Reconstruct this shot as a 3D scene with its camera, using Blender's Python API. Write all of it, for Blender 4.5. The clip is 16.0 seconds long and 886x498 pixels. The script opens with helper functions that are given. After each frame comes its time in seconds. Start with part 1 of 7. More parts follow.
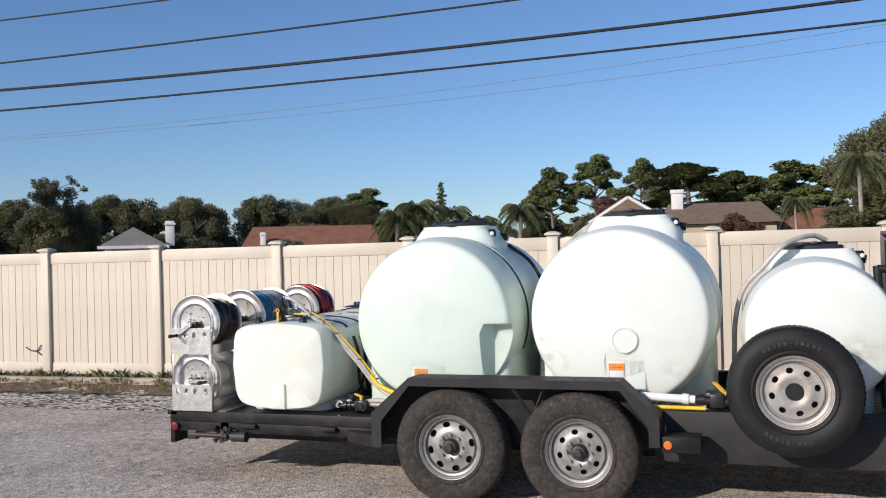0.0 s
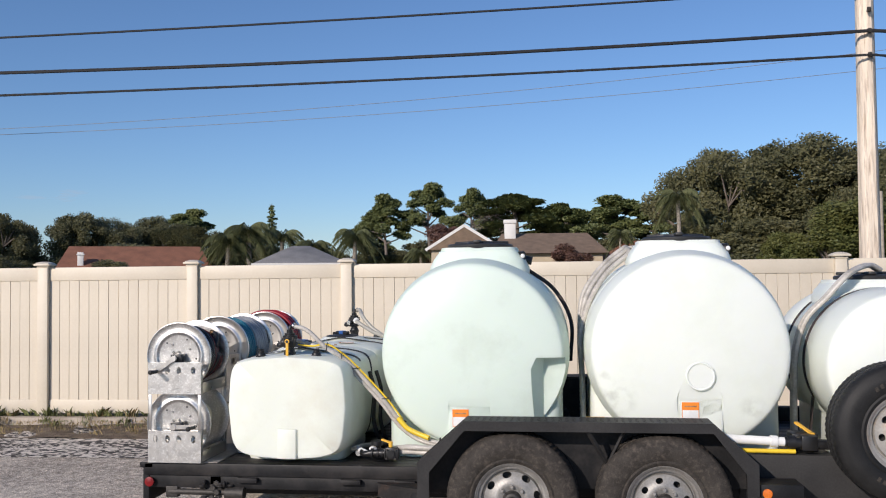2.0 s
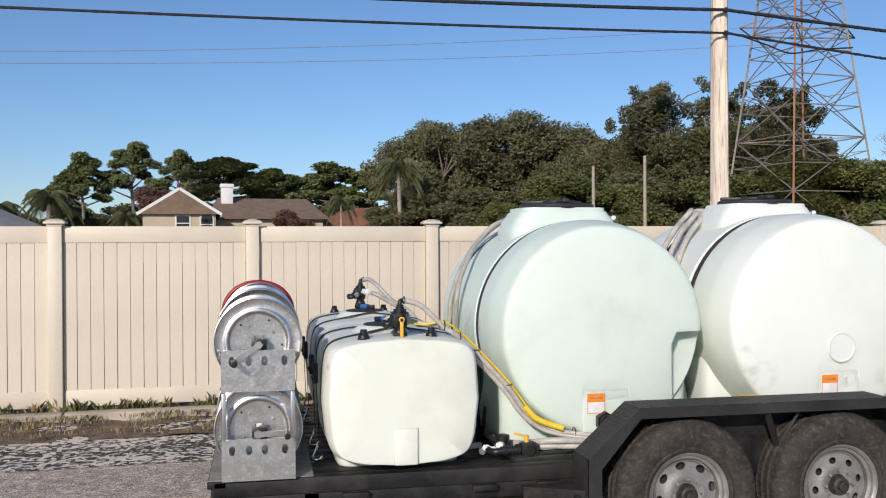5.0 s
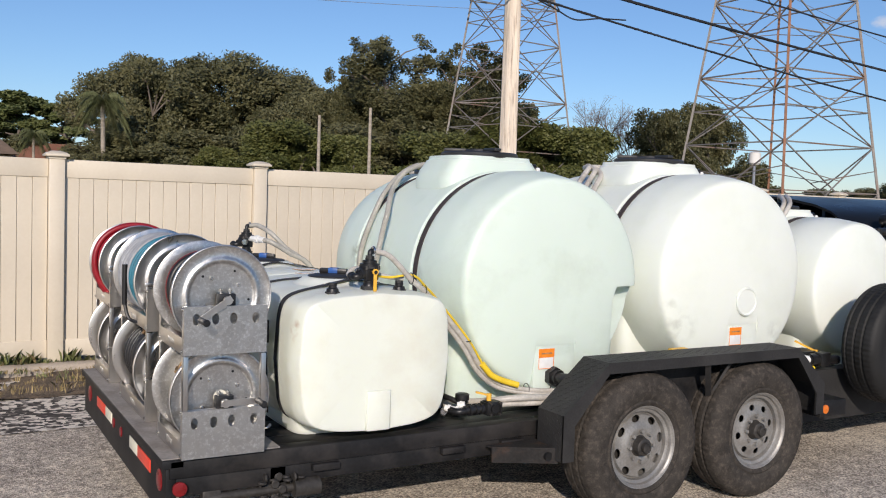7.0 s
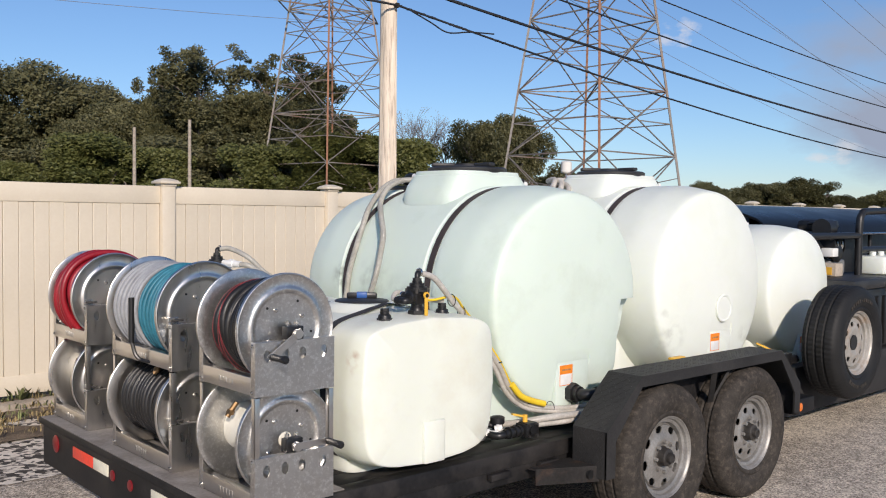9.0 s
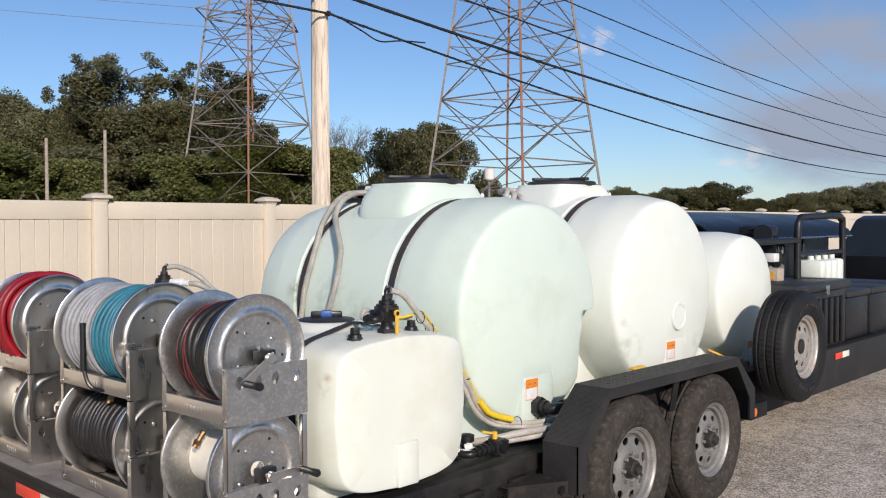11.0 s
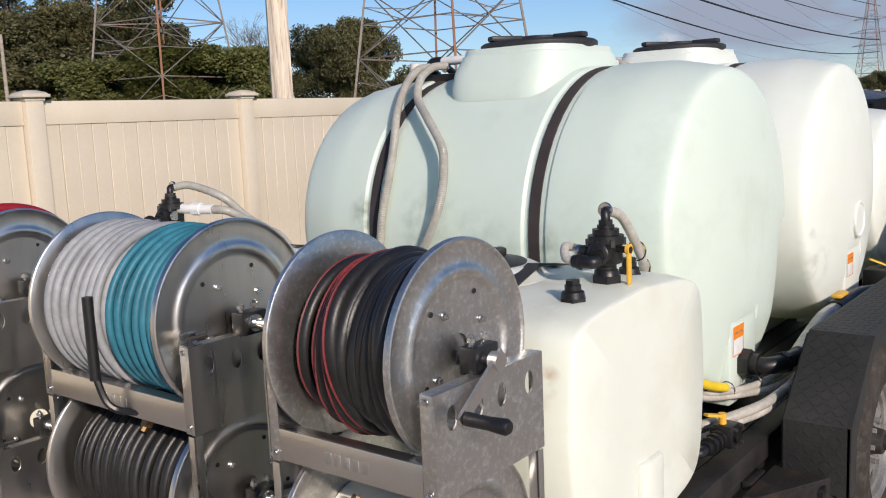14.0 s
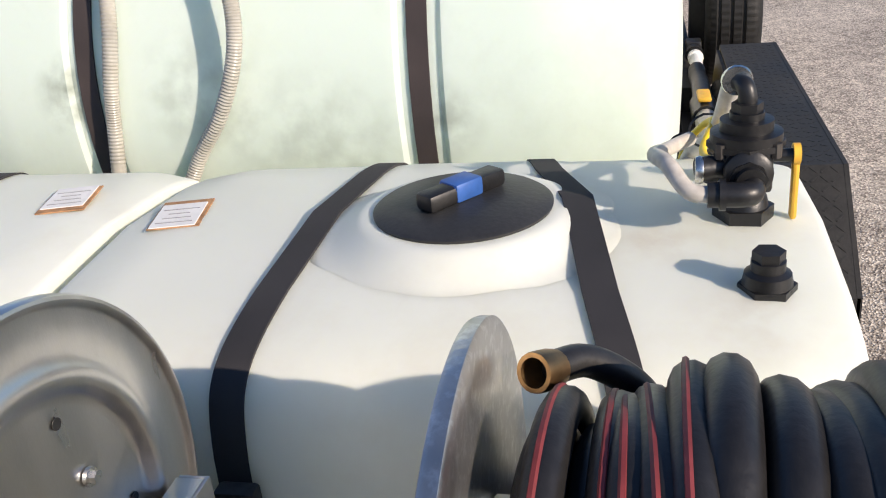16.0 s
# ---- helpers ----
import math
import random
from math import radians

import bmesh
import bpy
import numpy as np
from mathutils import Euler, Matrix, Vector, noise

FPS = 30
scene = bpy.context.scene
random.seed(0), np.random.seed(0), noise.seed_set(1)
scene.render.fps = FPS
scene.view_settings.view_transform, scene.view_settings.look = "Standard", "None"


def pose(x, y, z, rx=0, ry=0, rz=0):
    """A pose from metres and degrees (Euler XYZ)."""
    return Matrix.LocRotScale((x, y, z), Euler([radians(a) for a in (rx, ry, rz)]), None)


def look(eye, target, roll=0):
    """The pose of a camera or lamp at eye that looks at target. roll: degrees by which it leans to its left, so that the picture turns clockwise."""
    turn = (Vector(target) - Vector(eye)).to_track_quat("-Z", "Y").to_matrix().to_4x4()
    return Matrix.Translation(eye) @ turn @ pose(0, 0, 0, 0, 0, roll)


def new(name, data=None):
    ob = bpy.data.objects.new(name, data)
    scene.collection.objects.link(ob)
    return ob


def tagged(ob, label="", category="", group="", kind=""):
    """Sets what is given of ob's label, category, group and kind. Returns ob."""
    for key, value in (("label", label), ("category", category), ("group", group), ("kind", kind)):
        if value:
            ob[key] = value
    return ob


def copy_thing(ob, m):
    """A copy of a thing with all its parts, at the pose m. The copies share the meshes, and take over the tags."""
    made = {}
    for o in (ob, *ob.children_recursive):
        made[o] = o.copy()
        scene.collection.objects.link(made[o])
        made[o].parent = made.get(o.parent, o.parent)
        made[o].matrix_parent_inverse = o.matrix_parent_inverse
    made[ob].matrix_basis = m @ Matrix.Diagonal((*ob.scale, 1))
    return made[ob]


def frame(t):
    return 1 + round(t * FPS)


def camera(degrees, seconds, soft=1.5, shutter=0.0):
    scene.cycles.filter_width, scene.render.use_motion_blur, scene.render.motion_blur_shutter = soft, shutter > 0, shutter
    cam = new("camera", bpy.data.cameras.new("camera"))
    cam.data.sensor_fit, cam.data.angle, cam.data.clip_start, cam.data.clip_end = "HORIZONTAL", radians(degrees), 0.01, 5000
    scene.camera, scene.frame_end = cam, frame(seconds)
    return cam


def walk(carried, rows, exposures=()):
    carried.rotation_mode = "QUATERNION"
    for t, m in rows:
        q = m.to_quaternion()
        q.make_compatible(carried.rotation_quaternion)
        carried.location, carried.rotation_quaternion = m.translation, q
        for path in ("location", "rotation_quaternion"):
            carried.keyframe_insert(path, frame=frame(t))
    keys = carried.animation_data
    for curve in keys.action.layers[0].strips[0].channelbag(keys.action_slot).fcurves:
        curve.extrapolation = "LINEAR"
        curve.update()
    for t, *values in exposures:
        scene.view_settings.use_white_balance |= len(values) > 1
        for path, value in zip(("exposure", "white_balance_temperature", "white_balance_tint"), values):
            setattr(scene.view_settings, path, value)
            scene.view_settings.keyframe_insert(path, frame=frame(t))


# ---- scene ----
cam = camera(52.2, 16.0, soft=1.1)
METRES, EYE, TILT, LEAN, TURN = 10.4, 1.64, 0.0, 0.0, 18.8
ROWS = [
    (0.0, 0.0, 0.0, 0.0, 0.01, 0.57, 1.49),
    (0.5, -0.0303, 0.0205, -0.0006, -2.55, 0.41, 1.27),
    (1.0, -0.0616, 0.0429, 0.0015, -5.44, 0.62, 1.04),
    (1.5, -0.0977, 0.0636, 0.0024, -8.4, 1.24, 0.78),
    (2.0, -0.133, 0.0907, 0.0014, -11.17, 2.01, 0.57),
    (2.5, -0.1684, 0.1149, 0.0025, -13.64, 2.6, 0.36),
    (3.0, -0.2028, 0.1392, 0.0028, -16.03, 2.78, 0.39),
    (5.5, -0.3452, 0.2884, 0.0005, -34.73, -1.37, -0.36),
    (6.0, -0.3632, 0.3172, -0.0009, -39.57, -2.32, -1.29),
    (6.5, -0.3811, 0.3425, -0.0015, -44.3, -2.95, -1.85),
    (7.0, -0.4003, 0.3645, -0.0011, -48.76, -3.19, -1.93),
    (7.5, -0.4093, 0.3915, -0.0009, -52.63, -3.16, -1.7),
    (8.0, -0.4249, 0.4141, -0.0008, -55.73, -2.89, -1.24),
    (8.5, -0.4412, 0.4359, -0.0008, -58.32, -2.51, -0.94),
    (9.0, -0.446, 0.4577, -0.0004, -60.65, -2.21, -0.68),
    (9.5, -0.4479, 0.467, 0.0016, -62.87, -1.98, -0.63),
    (12.0, -0.4355, 0.5099, 0.0024, -65.89, -1.73, 0.34),
    (12.5, -0.4149, 0.5333, 0.0018, -65.33, -2.43, 0.7),
    (13.0, -0.3914, 0.5607, 0.0002, -65.58, -3.48, 0.89),
    (13.5, -0.3622, 0.59, 0.001, -67.1, -5.26, 1.4),
    (14.0, -0.3373, 0.6186, -0.0014, -70.74, -8.21, 2.52),
    (14.5, -0.3091, 0.6445, -0.0008, -77.09, -12.39, 4.08),
    (15.0, -0.2737, 0.6668, 0.0043, -85.28, -17.11, 5.12),
    (15.5, -0.2445, 0.6864, 0.0057, -92.67, -21.45, 5.49),
    (16.0, -0.221, 0.7032, 0.0057, -97.61, -24.57, 5.48),
]
walk(cam, [(t, pose(0, 0, EYE, TILT, LEAN, TURN) @ pose(METRES * x, METRES * y, METRES * z, 90 + pitch, roll, yaw)) for t, x, y, z, yaw, pitch, roll in ROWS],
     [(0.0, 0.10, 6350, 16), (3.0, 0.0, 6350, 16), (6.0, 0.0, 6450, 15), (9.5, 0.03, 6550, 16), (13.0, 0.03, 6550, 16), (14.0, 0.03, 6650, 16), (14.6, 0.10, 6800, 16), (15.2, 0.28, 6950, 17), (16.0, 0.55, 7050, 17)])

# ---- world, sun ----
world = bpy.data.worlds.new("sky")
scene.world = world
world.use_nodes = True
wn = world.node_tree
sky = wn.nodes.new("ShaderNodeTexSky")
sky.sky_type = "NISHITA"
sky.sun_disc = False
sky.sun_elevation = radians(23.5)
sky.sun_rotation = radians(210)
sky.air_density, sky.dust_density, sky.ozone_density = 1.0, 0.15, 6.0
wn.links.new(sky.outputs[0], wn.nodes["Background"].inputs[0])
wn.nodes["Background"].inputs[1].default_value = 0.11

sun_data = bpy.data.lights.new("sun", "SUN")
sun_data.energy, sun_data.angle, sun_data.color = 3.9, radians(0.53), (1.0, 0.91, 0.78)
sun = new("sun", sun_data)
sun.matrix_world = look((-20, -34.6, 18.4), (0, 0, 1))


# ---- materials ----
def rgb(c, k=1.0):
    return (min(c[0] * k, 1), min(c[1] * k, 1), min(c[2] * k, 1), 1)


def mat(name, color, rough=0.5, metal=0.0, var=0.12, scale=5.0, fine=70.0, bump=0.05, depth=0.004, stretch=(1, 1, 1), piece=0.0, coat=0.0, sss=0.0, dirt=None, dirt_scale=2.0, dirt_amount=0.5, spec=0.5):
    """A surface with broad stains, fine grain and relief; dirt: a second colour in patches."""
    m = bpy.data.materials.new(name)
    m.use_nodes = True
    t = m.node_tree
    n, l = t.nodes, t.links
    b = n["Principled BSDF"]
    tc, mp = n.new("ShaderNodeTexCoord"), n.new("ShaderNodeMapping")
    mp.inputs["Scale"].default_value = stretch
    l.new(tc.outputs["Object"], mp.inputs["Vector"])
    big, small = n.new("ShaderNodeTexNoise"), n.new("ShaderNodeTexNoise")
    big.inputs["Scale"].default_value, big.inputs["Detail"].default_value = scale, 6
    small.inputs["Scale"].default_value, small.inputs["Detail"].default_value = fine, 4
    for q in (big, small):
        l.new(mp.outputs[0], q.inputs["Vector"])
    ramp = n.new("ShaderNodeValToRGB")
    ramp.color_ramp.elements[0].position, ramp.color_ramp.elements[1].position = 0.3, 0.7
    ramp.color_ramp.elements[0].color, ramp.color_ramp.elements[1].color = rgb(color, 1 - var), rgb(color, 1 + var)
    l.new(big.outputs[0], ramp.inputs[0])
    out = ramp.outputs[0]
    mix = n.new("ShaderNodeMix")
    mix.data_type, mix.blend_type = "RGBA", "OVERLAY"
    mix.inputs[0].default_value = min(var * 1.6, 0.6)
    l.new(out, mix.inputs[6]), l.new(small.outputs[0], mix.inputs[7])
    out = mix.outputs[2]
    if dirt:
        d, dr, dm = n.new("ShaderNodeTexNoise"), n.new("ShaderNodeValToRGB"), n.new("ShaderNodeMix")
        d.inputs["Scale"].default_value, d.inputs["Detail"].default_value, d.inputs["Roughness"].default_value = dirt_scale, 8, 0.65
        l.new(mp.outputs[0], d.inputs["Vector"])
        dr.color_ramp.elements[0].position, dr.color_ramp.elements[1].position = 0.5, 0.72
        dr.color_ramp.elements[0].color, dr.color_ramp.elements[1].color = (0, 0, 0, 1), (dirt_amount,) * 3 + (1,)
        l.new(d.outputs[0], dr.inputs[0])
        dm.data_type = "RGBA"
        l.new(dr.outputs[0], dm.inputs[0]), l.new(out, dm.inputs[6])
        dm.inputs[7].default_value = rgb(dirt)
        out = dm.outputs[2]
    if piece:
        oi, mr, pm = n.new("ShaderNodeObjectInfo"), n.new("ShaderNodeMapRange"), n.new("ShaderNodeMix")
        mr.inputs[3].default_value, mr.inputs[4].default_value = 1 - piece, 1 + piece
        pm.data_type, pm.blend_type = "RGBA", "MULTIPLY"
        pm.inputs[0].default_value = 1
        l.new(oi.outputs["Random"], mr.inputs[0]), l.new(out, pm.inputs[6]), l.new(mr.outputs[0], pm.inputs[7])
        out = pm.outputs[2]
    l.new(out, b.inputs["Base Color"])
    rr = n.new("ShaderNodeMapRange")
    rr.inputs[3].default_value, rr.inputs[4].default_value = max(rough - 0.12, 0.02), min(rough + 0.12, 1)
    l.new(big.outputs[0], rr.inputs[0]), l.new(rr.outputs[0], b.inputs["Roughness"])
    b.inputs["Metallic"].default_value = metal
    b.inputs["Specular IOR Level"].default_value = spec
    b.inputs["Coat Weight"].default_value = coat
    if sss:
        b.inputs["Subsurface Weight"].default_value, b.inputs["Subsurface Radius"].default_value, b.inputs["Subsurface Scale"].default_value = sss, (1.0, 1.0, 0.9), 0.05
    if bump:
        bp = n.new("ShaderNodeBump")
        bp.inputs["Strength"].default_value, bp.inputs["Distance"].default_value = bump, depth
        l.new(small.outputs[0], bp.inputs["Height"]), l.new(bp.outputs[0], b.inputs["Normal"])
    return m


M = {}
M["poly_green"] = mat("mint_white_polyethylene", (0.76, 0.868, 0.78), 0.42, var=0.02, scale=2.5, fine=120, bump=0.03, sss=0.45, dirt=(0.42, 0.47, 0.36), dirt_scale=2.2, dirt_amount=0.26)
M["poly_white"] = mat("white_polyethylene", (0.885, 0.94, 0.86), 0.40, var=0.015, scale=2.5, fine=120, bump=0.03, sss=0.45, dirt=(0.55, 0.53, 0.42), dirt_scale=1.7, dirt_amount=0.15)
M["poly_cream"] = mat("cream_polyethylene", (0.86, 0.90, 0.80), 0.42, var=0.02, scale=3, fine=120, bump=0.03, sss=0.45, dirt=(0.55, 0.42, 0.28), dirt_scale=2.3, dirt_amount=0.22)
M["black_paint"] = mat("worn_black_paint", (0.013, 0.013, 0.014), 0.5, var=0.3, scale=6, fine=60, bump=0.2, depth=0.002, dirt=(0.07, 0.06, 0.052), dirt_scale=3.0, dirt_amount=0.4, spec=0.22)
M["fender"] = mat("grey_black_fender_paint", (0.025, 0.0245, 0.0245), 0.58, var=0.25, scale=4, fine=90, bump=0.25, depth=0.002, dirt=(0.075, 0.07, 0.065), dirt_scale=2.5, dirt_amount=0.35, spec=0.25)
M["rust"] = mat("rusty_black_steel", (0.022, 0.02, 0.019), 0.7, var=0.4, scale=9, bump=0.4, dirt=(0.15, 0.07, 0.035), dirt_scale=7, dirt_amount=0.45, spec=0.25)
M["rubber"] = mat("dusty_tyre_rubber", (0.042, 0.037, 0.032), 0.8, var=0.3, scale=20, fine=170, bump=0.6, depth=0.003, dirt=(0.15, 0.122, 0.10), dirt_scale=34.0, dirt_amount=0.5, spec=0.2)
M["rubber_new"] = mat("black_tyre_rubber", (0.013, 0.013, 0.013), 0.6, var=0.3, scale=9, fine=150, bump=0.3, depth=0.003, spec=0.3)
M["rim"] = mat("silver_wheel_paint", (0.30, 0.29, 0.272), 0.48, metal=0.5, var=0.2, scale=12, fine=90, bump=0.1, dirt=(0.22, 0.19, 0.16), dirt_scale=9, dirt_amount=0.6)
M["rim_rust"] = mat("rust_streaked_wheel_paint", (0.40, 0.38, 0.345), 0.5, metal=0.35, var=0.15, scale=12, bump=0.1, dirt=(0.36, 0.22, 0.12), dirt_scale=8, dirt_amount=0.8)
M["steel"] = mat("brushed_stainless_steel", (0.66, 0.635, 0.60), 0.31, metal=1.0, var=0.06, scale=5, fine=160, bump=0.06, depth=0.002, stretch=(6, 1, 1))
M["galv"] = mat("scratched_aluminium", (0.58, 0.565, 0.54), 0.36, metal=0.97, var=0.05, scale=30, fine=90, bump=0.4, depth=0.002, dirt=(0.88, 0.88, 0.86), dirt_scale=75, dirt_amount=0.85)
M["hub"] = mat("dirty_hub_steel", (0.065, 0.06, 0.055), 0.6, metal=0.6, var=0.3, scale=20, bump=0.3)
M["plastic"] = mat("black_plastic_fitting", (0.012, 0.012, 0.0125), 0.4, var=0.3, scale=20, fine=140, bump=0.1)
M["lid"] = mat("faded_black_lid", (0.026, 0.0265, 0.027), 0.5, var=0.25, scale=10, fine=140, bump=0.12)
M["blue"] = mat("blue_plastic", (0.03, 0.11, 0.36), 0.45, var=0.15, scale=20)
M["yellow"] = mat("yellow_plastic_lever", (0.80, 0.45, 0.05), 0.45, var=0.15, scale=20)
M["yellow_hose"] = mat("yellow_hose_rubber", (0.80, 0.56, 0.03), 0.45, var=0.12, scale=15)
M["hose_grey"] = mat("dirty_clear_hose", (0.50, 0.47, 0.42), 0.4, var=0.2, scale=14, bump=0.15, dirt=(0.25, 0.22, 0.18), dirt_scale=10, dirt_amount=0.6)
M["hose_clear"] = mat("ribbed_clear_hose", (0.40, 0.385, 0.34), 0.35, var=0.15, scale=14, bump=0.1, dirt=(0.35, 0.32, 0.25), dirt_scale=10, dirt_amount=0.5)
M["hose_black"] = mat("black_rubber_hose", (0.014, 0.0135, 0.0135), 0.42, var=0.3, scale=12, fine=130, bump=0.12)
M["hose_red"] = mat("red_rubber_hose", (0.27, 0.010, 0.018), 0.42, var=0.2, scale=10, fine=130, bump=0.08)
M["stripe"] = mat("faded_red_stripe", (0.17, 0.026, 0.028), 0.55, var=0.3, scale=14)
M["hose_teal"] = mat("teal_rubber_hose", (0.025, 0.165, 0.23), 0.5, var=0.2, scale=12)
M["hose_ltgrey"] = mat("light_grey_rubber_hose", (0.30, 0.31, 0.325), 0.5, var=0.15, scale=12)
M["strap"] = mat("dark_brown_webbing", (0.045, 0.034, 0.033), 0.8, var=0.25, scale=10, fine=900, bump=0.3, depth=0.001)
M["strap_black"] = mat("black_webbing", (0.028, 0.027, 0.029), 0.8, var=0.25, scale=10, fine=900, bump=0.3, depth=0.001)
M["orange"] = mat("orange_warning_label", (0.85, 0.25, 0.02), 0.5, var=0.08, scale=30)
M["paper"] = mat("white_label", (0.80, 0.80, 0.78), 0.5, var=0.06, scale=30)
M["ivory"] = mat("ivory_drum", (0.80, 0.77, 0.66), 0.5, var=0.08, scale=8, dirt=(0.5, 0.42, 0.3), dirt_scale=9, dirt_amount=0.3)
M["stain"] = mat("rust_stained_paper", (0.42, 0.22, 0.10), 0.7, var=0.4, scale=40)
M["deck_plate"] = mat("dusty_deck_plate", (0.27, 0.25, 0.23), 0.65, metal=0.3, var=0.2, scale=7, bump=0.2, dirt=(0.12, 0.09, 0.07), dirt_scale=6, dirt_amount=0.6)
M["ink"] = mat("grey_print", (0.30, 0.30, 0.30), 0.6, var=0.1)
M["red_lens"] = mat("red_lens", (0.20, 0.008, 0.01), 0.3, var=0.15, scale=20)
M["red_tape"] = mat("red_reflective_tape", (0.85, 0.07, 0.035), 0.35, var=0.1, scale=40)
M["white_tape"] = mat("white_reflective_tape", (0.82, 0.78, 0.62), 0.35, var=0.08, scale=40)
M["amber"] = mat("amber_lens", (0.65, 0.16, 0.02), 0.25, var=0.15, scale=20)
M["brass"] = mat("brass", (0.27, 0.17, 0.085), 0.45, metal=1.0, var=0.2, scale=30)
M["chrome"] = mat("bright_zinc_bolt", (0.62, 0.61, 0.58), 0.25, metal=1.0, var=0.1, scale=30)
M["white_pvc"] = mat("white_pvc", (0.78, 0.78, 0.75), 0.4, var=0.06, scale=15)
M["fence"] = mat("cream_vinyl", (0.655, 0.580, 0.458), 0.5, var=0.045, scale=1.6, fine=40, bump=0.03, piece=0.025, dirt=(0.50, 0.43, 0.33), dirt_scale=1.3, dirt_amount=0.25)
M["gloss_black"] = mat("gloss_black_sheet", (0.008, 0.009, 0.011), 0.3, var=0.2, scale=3, bump=0.02, spec=0.12)
M["engine"] = mat("grey_engine_casting", (0.30, 0.30, 0.30), 0.45, metal=0.6, var=0.3, scale=20, bump=0.2)
M["pole"] = mat("bleached_pole_wood", (0.80, 0.68, 0.54), 0.8, var=0.16, scale=6, fine=30, bump=0.5, depth=0.02, stretch=(3, 3, 0.18), dirt=(0.24, 0.15, 0.095), dirt_scale=11, dirt_amount=0.85)
M["wire"] = mat("black_cable", (0.02, 0.02, 0.022), 0.7, var=0.2)
M["wire_grey"] = mat("weathered_conductor", (0.24, 0.26, 0.30), 0.6, var=0.2)
M["tower"] = mat("rusty_galvanised_steel", (0.24, 0.22, 0.20), 0.7, metal=0.3, var=0.25, scale=0.4, fine=5, bump=0.1, dirt=(0.26, 0.11, 0.05), dirt_scale=0.35, dirt_amount=0.8)
M["tower_rust"] = mat("rust_red_steel", (0.27, 0.13, 0.075), 0.8, var=0.25, scale=0.6, fine=6, bump=0.1)
M["stucco"] = mat("beige_siding", (0.50, 0.41, 0.29), 0.8, var=0.06, scale=0.8, fine=14, bump=0.2)
M["white_wall"] = mat("white_house_paint", (0.74, 0.72, 0.68), 0.7, var=0.06, scale=1)
M["roof_brown"] = mat("brown_shingle_roof", (0.20, 0.14, 0.095), 0.9, var=0.2, scale=1.2, fine=9, bump=0.4, depth=0.03)
M["roof_red"] = mat("red_brown_roof", (0.24, 0.105, 0.062), 0.9, var=0.18, scale=0.8, fine=9, bump=0.4, depth=0.03)
M["roof_grey"] = mat("grey_shingle_roof", (0.26, 0.25, 0.235), 0.9, var=0.15, scale=0.8, fine=9, bump=0.4, depth=0.03)
M["dark_glass"] = mat("dark_window_glass", (0.02, 0.025, 0.03), 0.08, var=0.2, scale=1, bump=0)
M["bark"] = mat("grey_brown_bark", (0.17, 0.14, 0.115), 0.9, var=0.3, scale=2, fine=20, bump=0.6, depth=0.03, stretch=(1, 1, 0.4))
M["palm_bark"] = mat("pale_palm_bark", (0.36, 0.31, 0.25), 0.9, var=0.25, scale=1.5, fine=14, bump=0.6, depth=0.03, stretch=(0.5, 0.5, 2.5))
M["concrete"] = mat("weathered_concrete", (0.42, 0.36, 0.29), 0.9, var=0.2, scale=1.6, fine=60, bump=0.5, depth=0.01, dirt=(0.20, 0.15, 0.10), dirt_scale=2.2, dirt_amount=0.6)
M["dirt"] = mat("leaf_litter", (0.15, 0.11, 0.075), 0.95, var=0.45, scale=6, fine=60, bump=0.9, depth=0.03, dirt=(0.25, 0.20, 0.13), dirt_scale=9, dirt_amount=0.7)
M["weed"] = mat("green_weed", (0.17, 0.19, 0.07), 0.7, var=0.35, scale=4)
M["dry_weed"] = mat("dry_weed", (0.30, 0.23, 0.11), 0.8, var=0.35, scale=4)


def see_through(m, amount):
    """Lets part of the light through a plastic wall."""
    n, l = m.node_tree.nodes, m.node_tree.links
    b = n["Principled BSDF"]
    tr, mx = n.new("ShaderNodeBsdfTranslucent"), n.new("ShaderNodeMixShader")
    mx.inputs[0].default_value = amount
    tint = n.new("ShaderNodeMix")
    tint.data_type, tint.blend_type = "RGBA", "MULTIPLY"
    tint.inputs[0].default_value, tint.inputs[7].default_value = 1.0, (1.0, 0.95, 0.66, 1)
    l.new(b.inputs["Base Color"].links[0].from_socket, tint.inputs[6]), l.new(tint.outputs[2], tr.inputs[0])
    l.new(b.outputs[0], mx.inputs[1]), l.new(tr.outputs[0], mx.inputs[2]), l.new(mx.outputs[0], n["Material Output"].inputs[0])


for key in ("poly_green", "poly_white", "poly_cream"):
    see_through(M[key], 0.13)


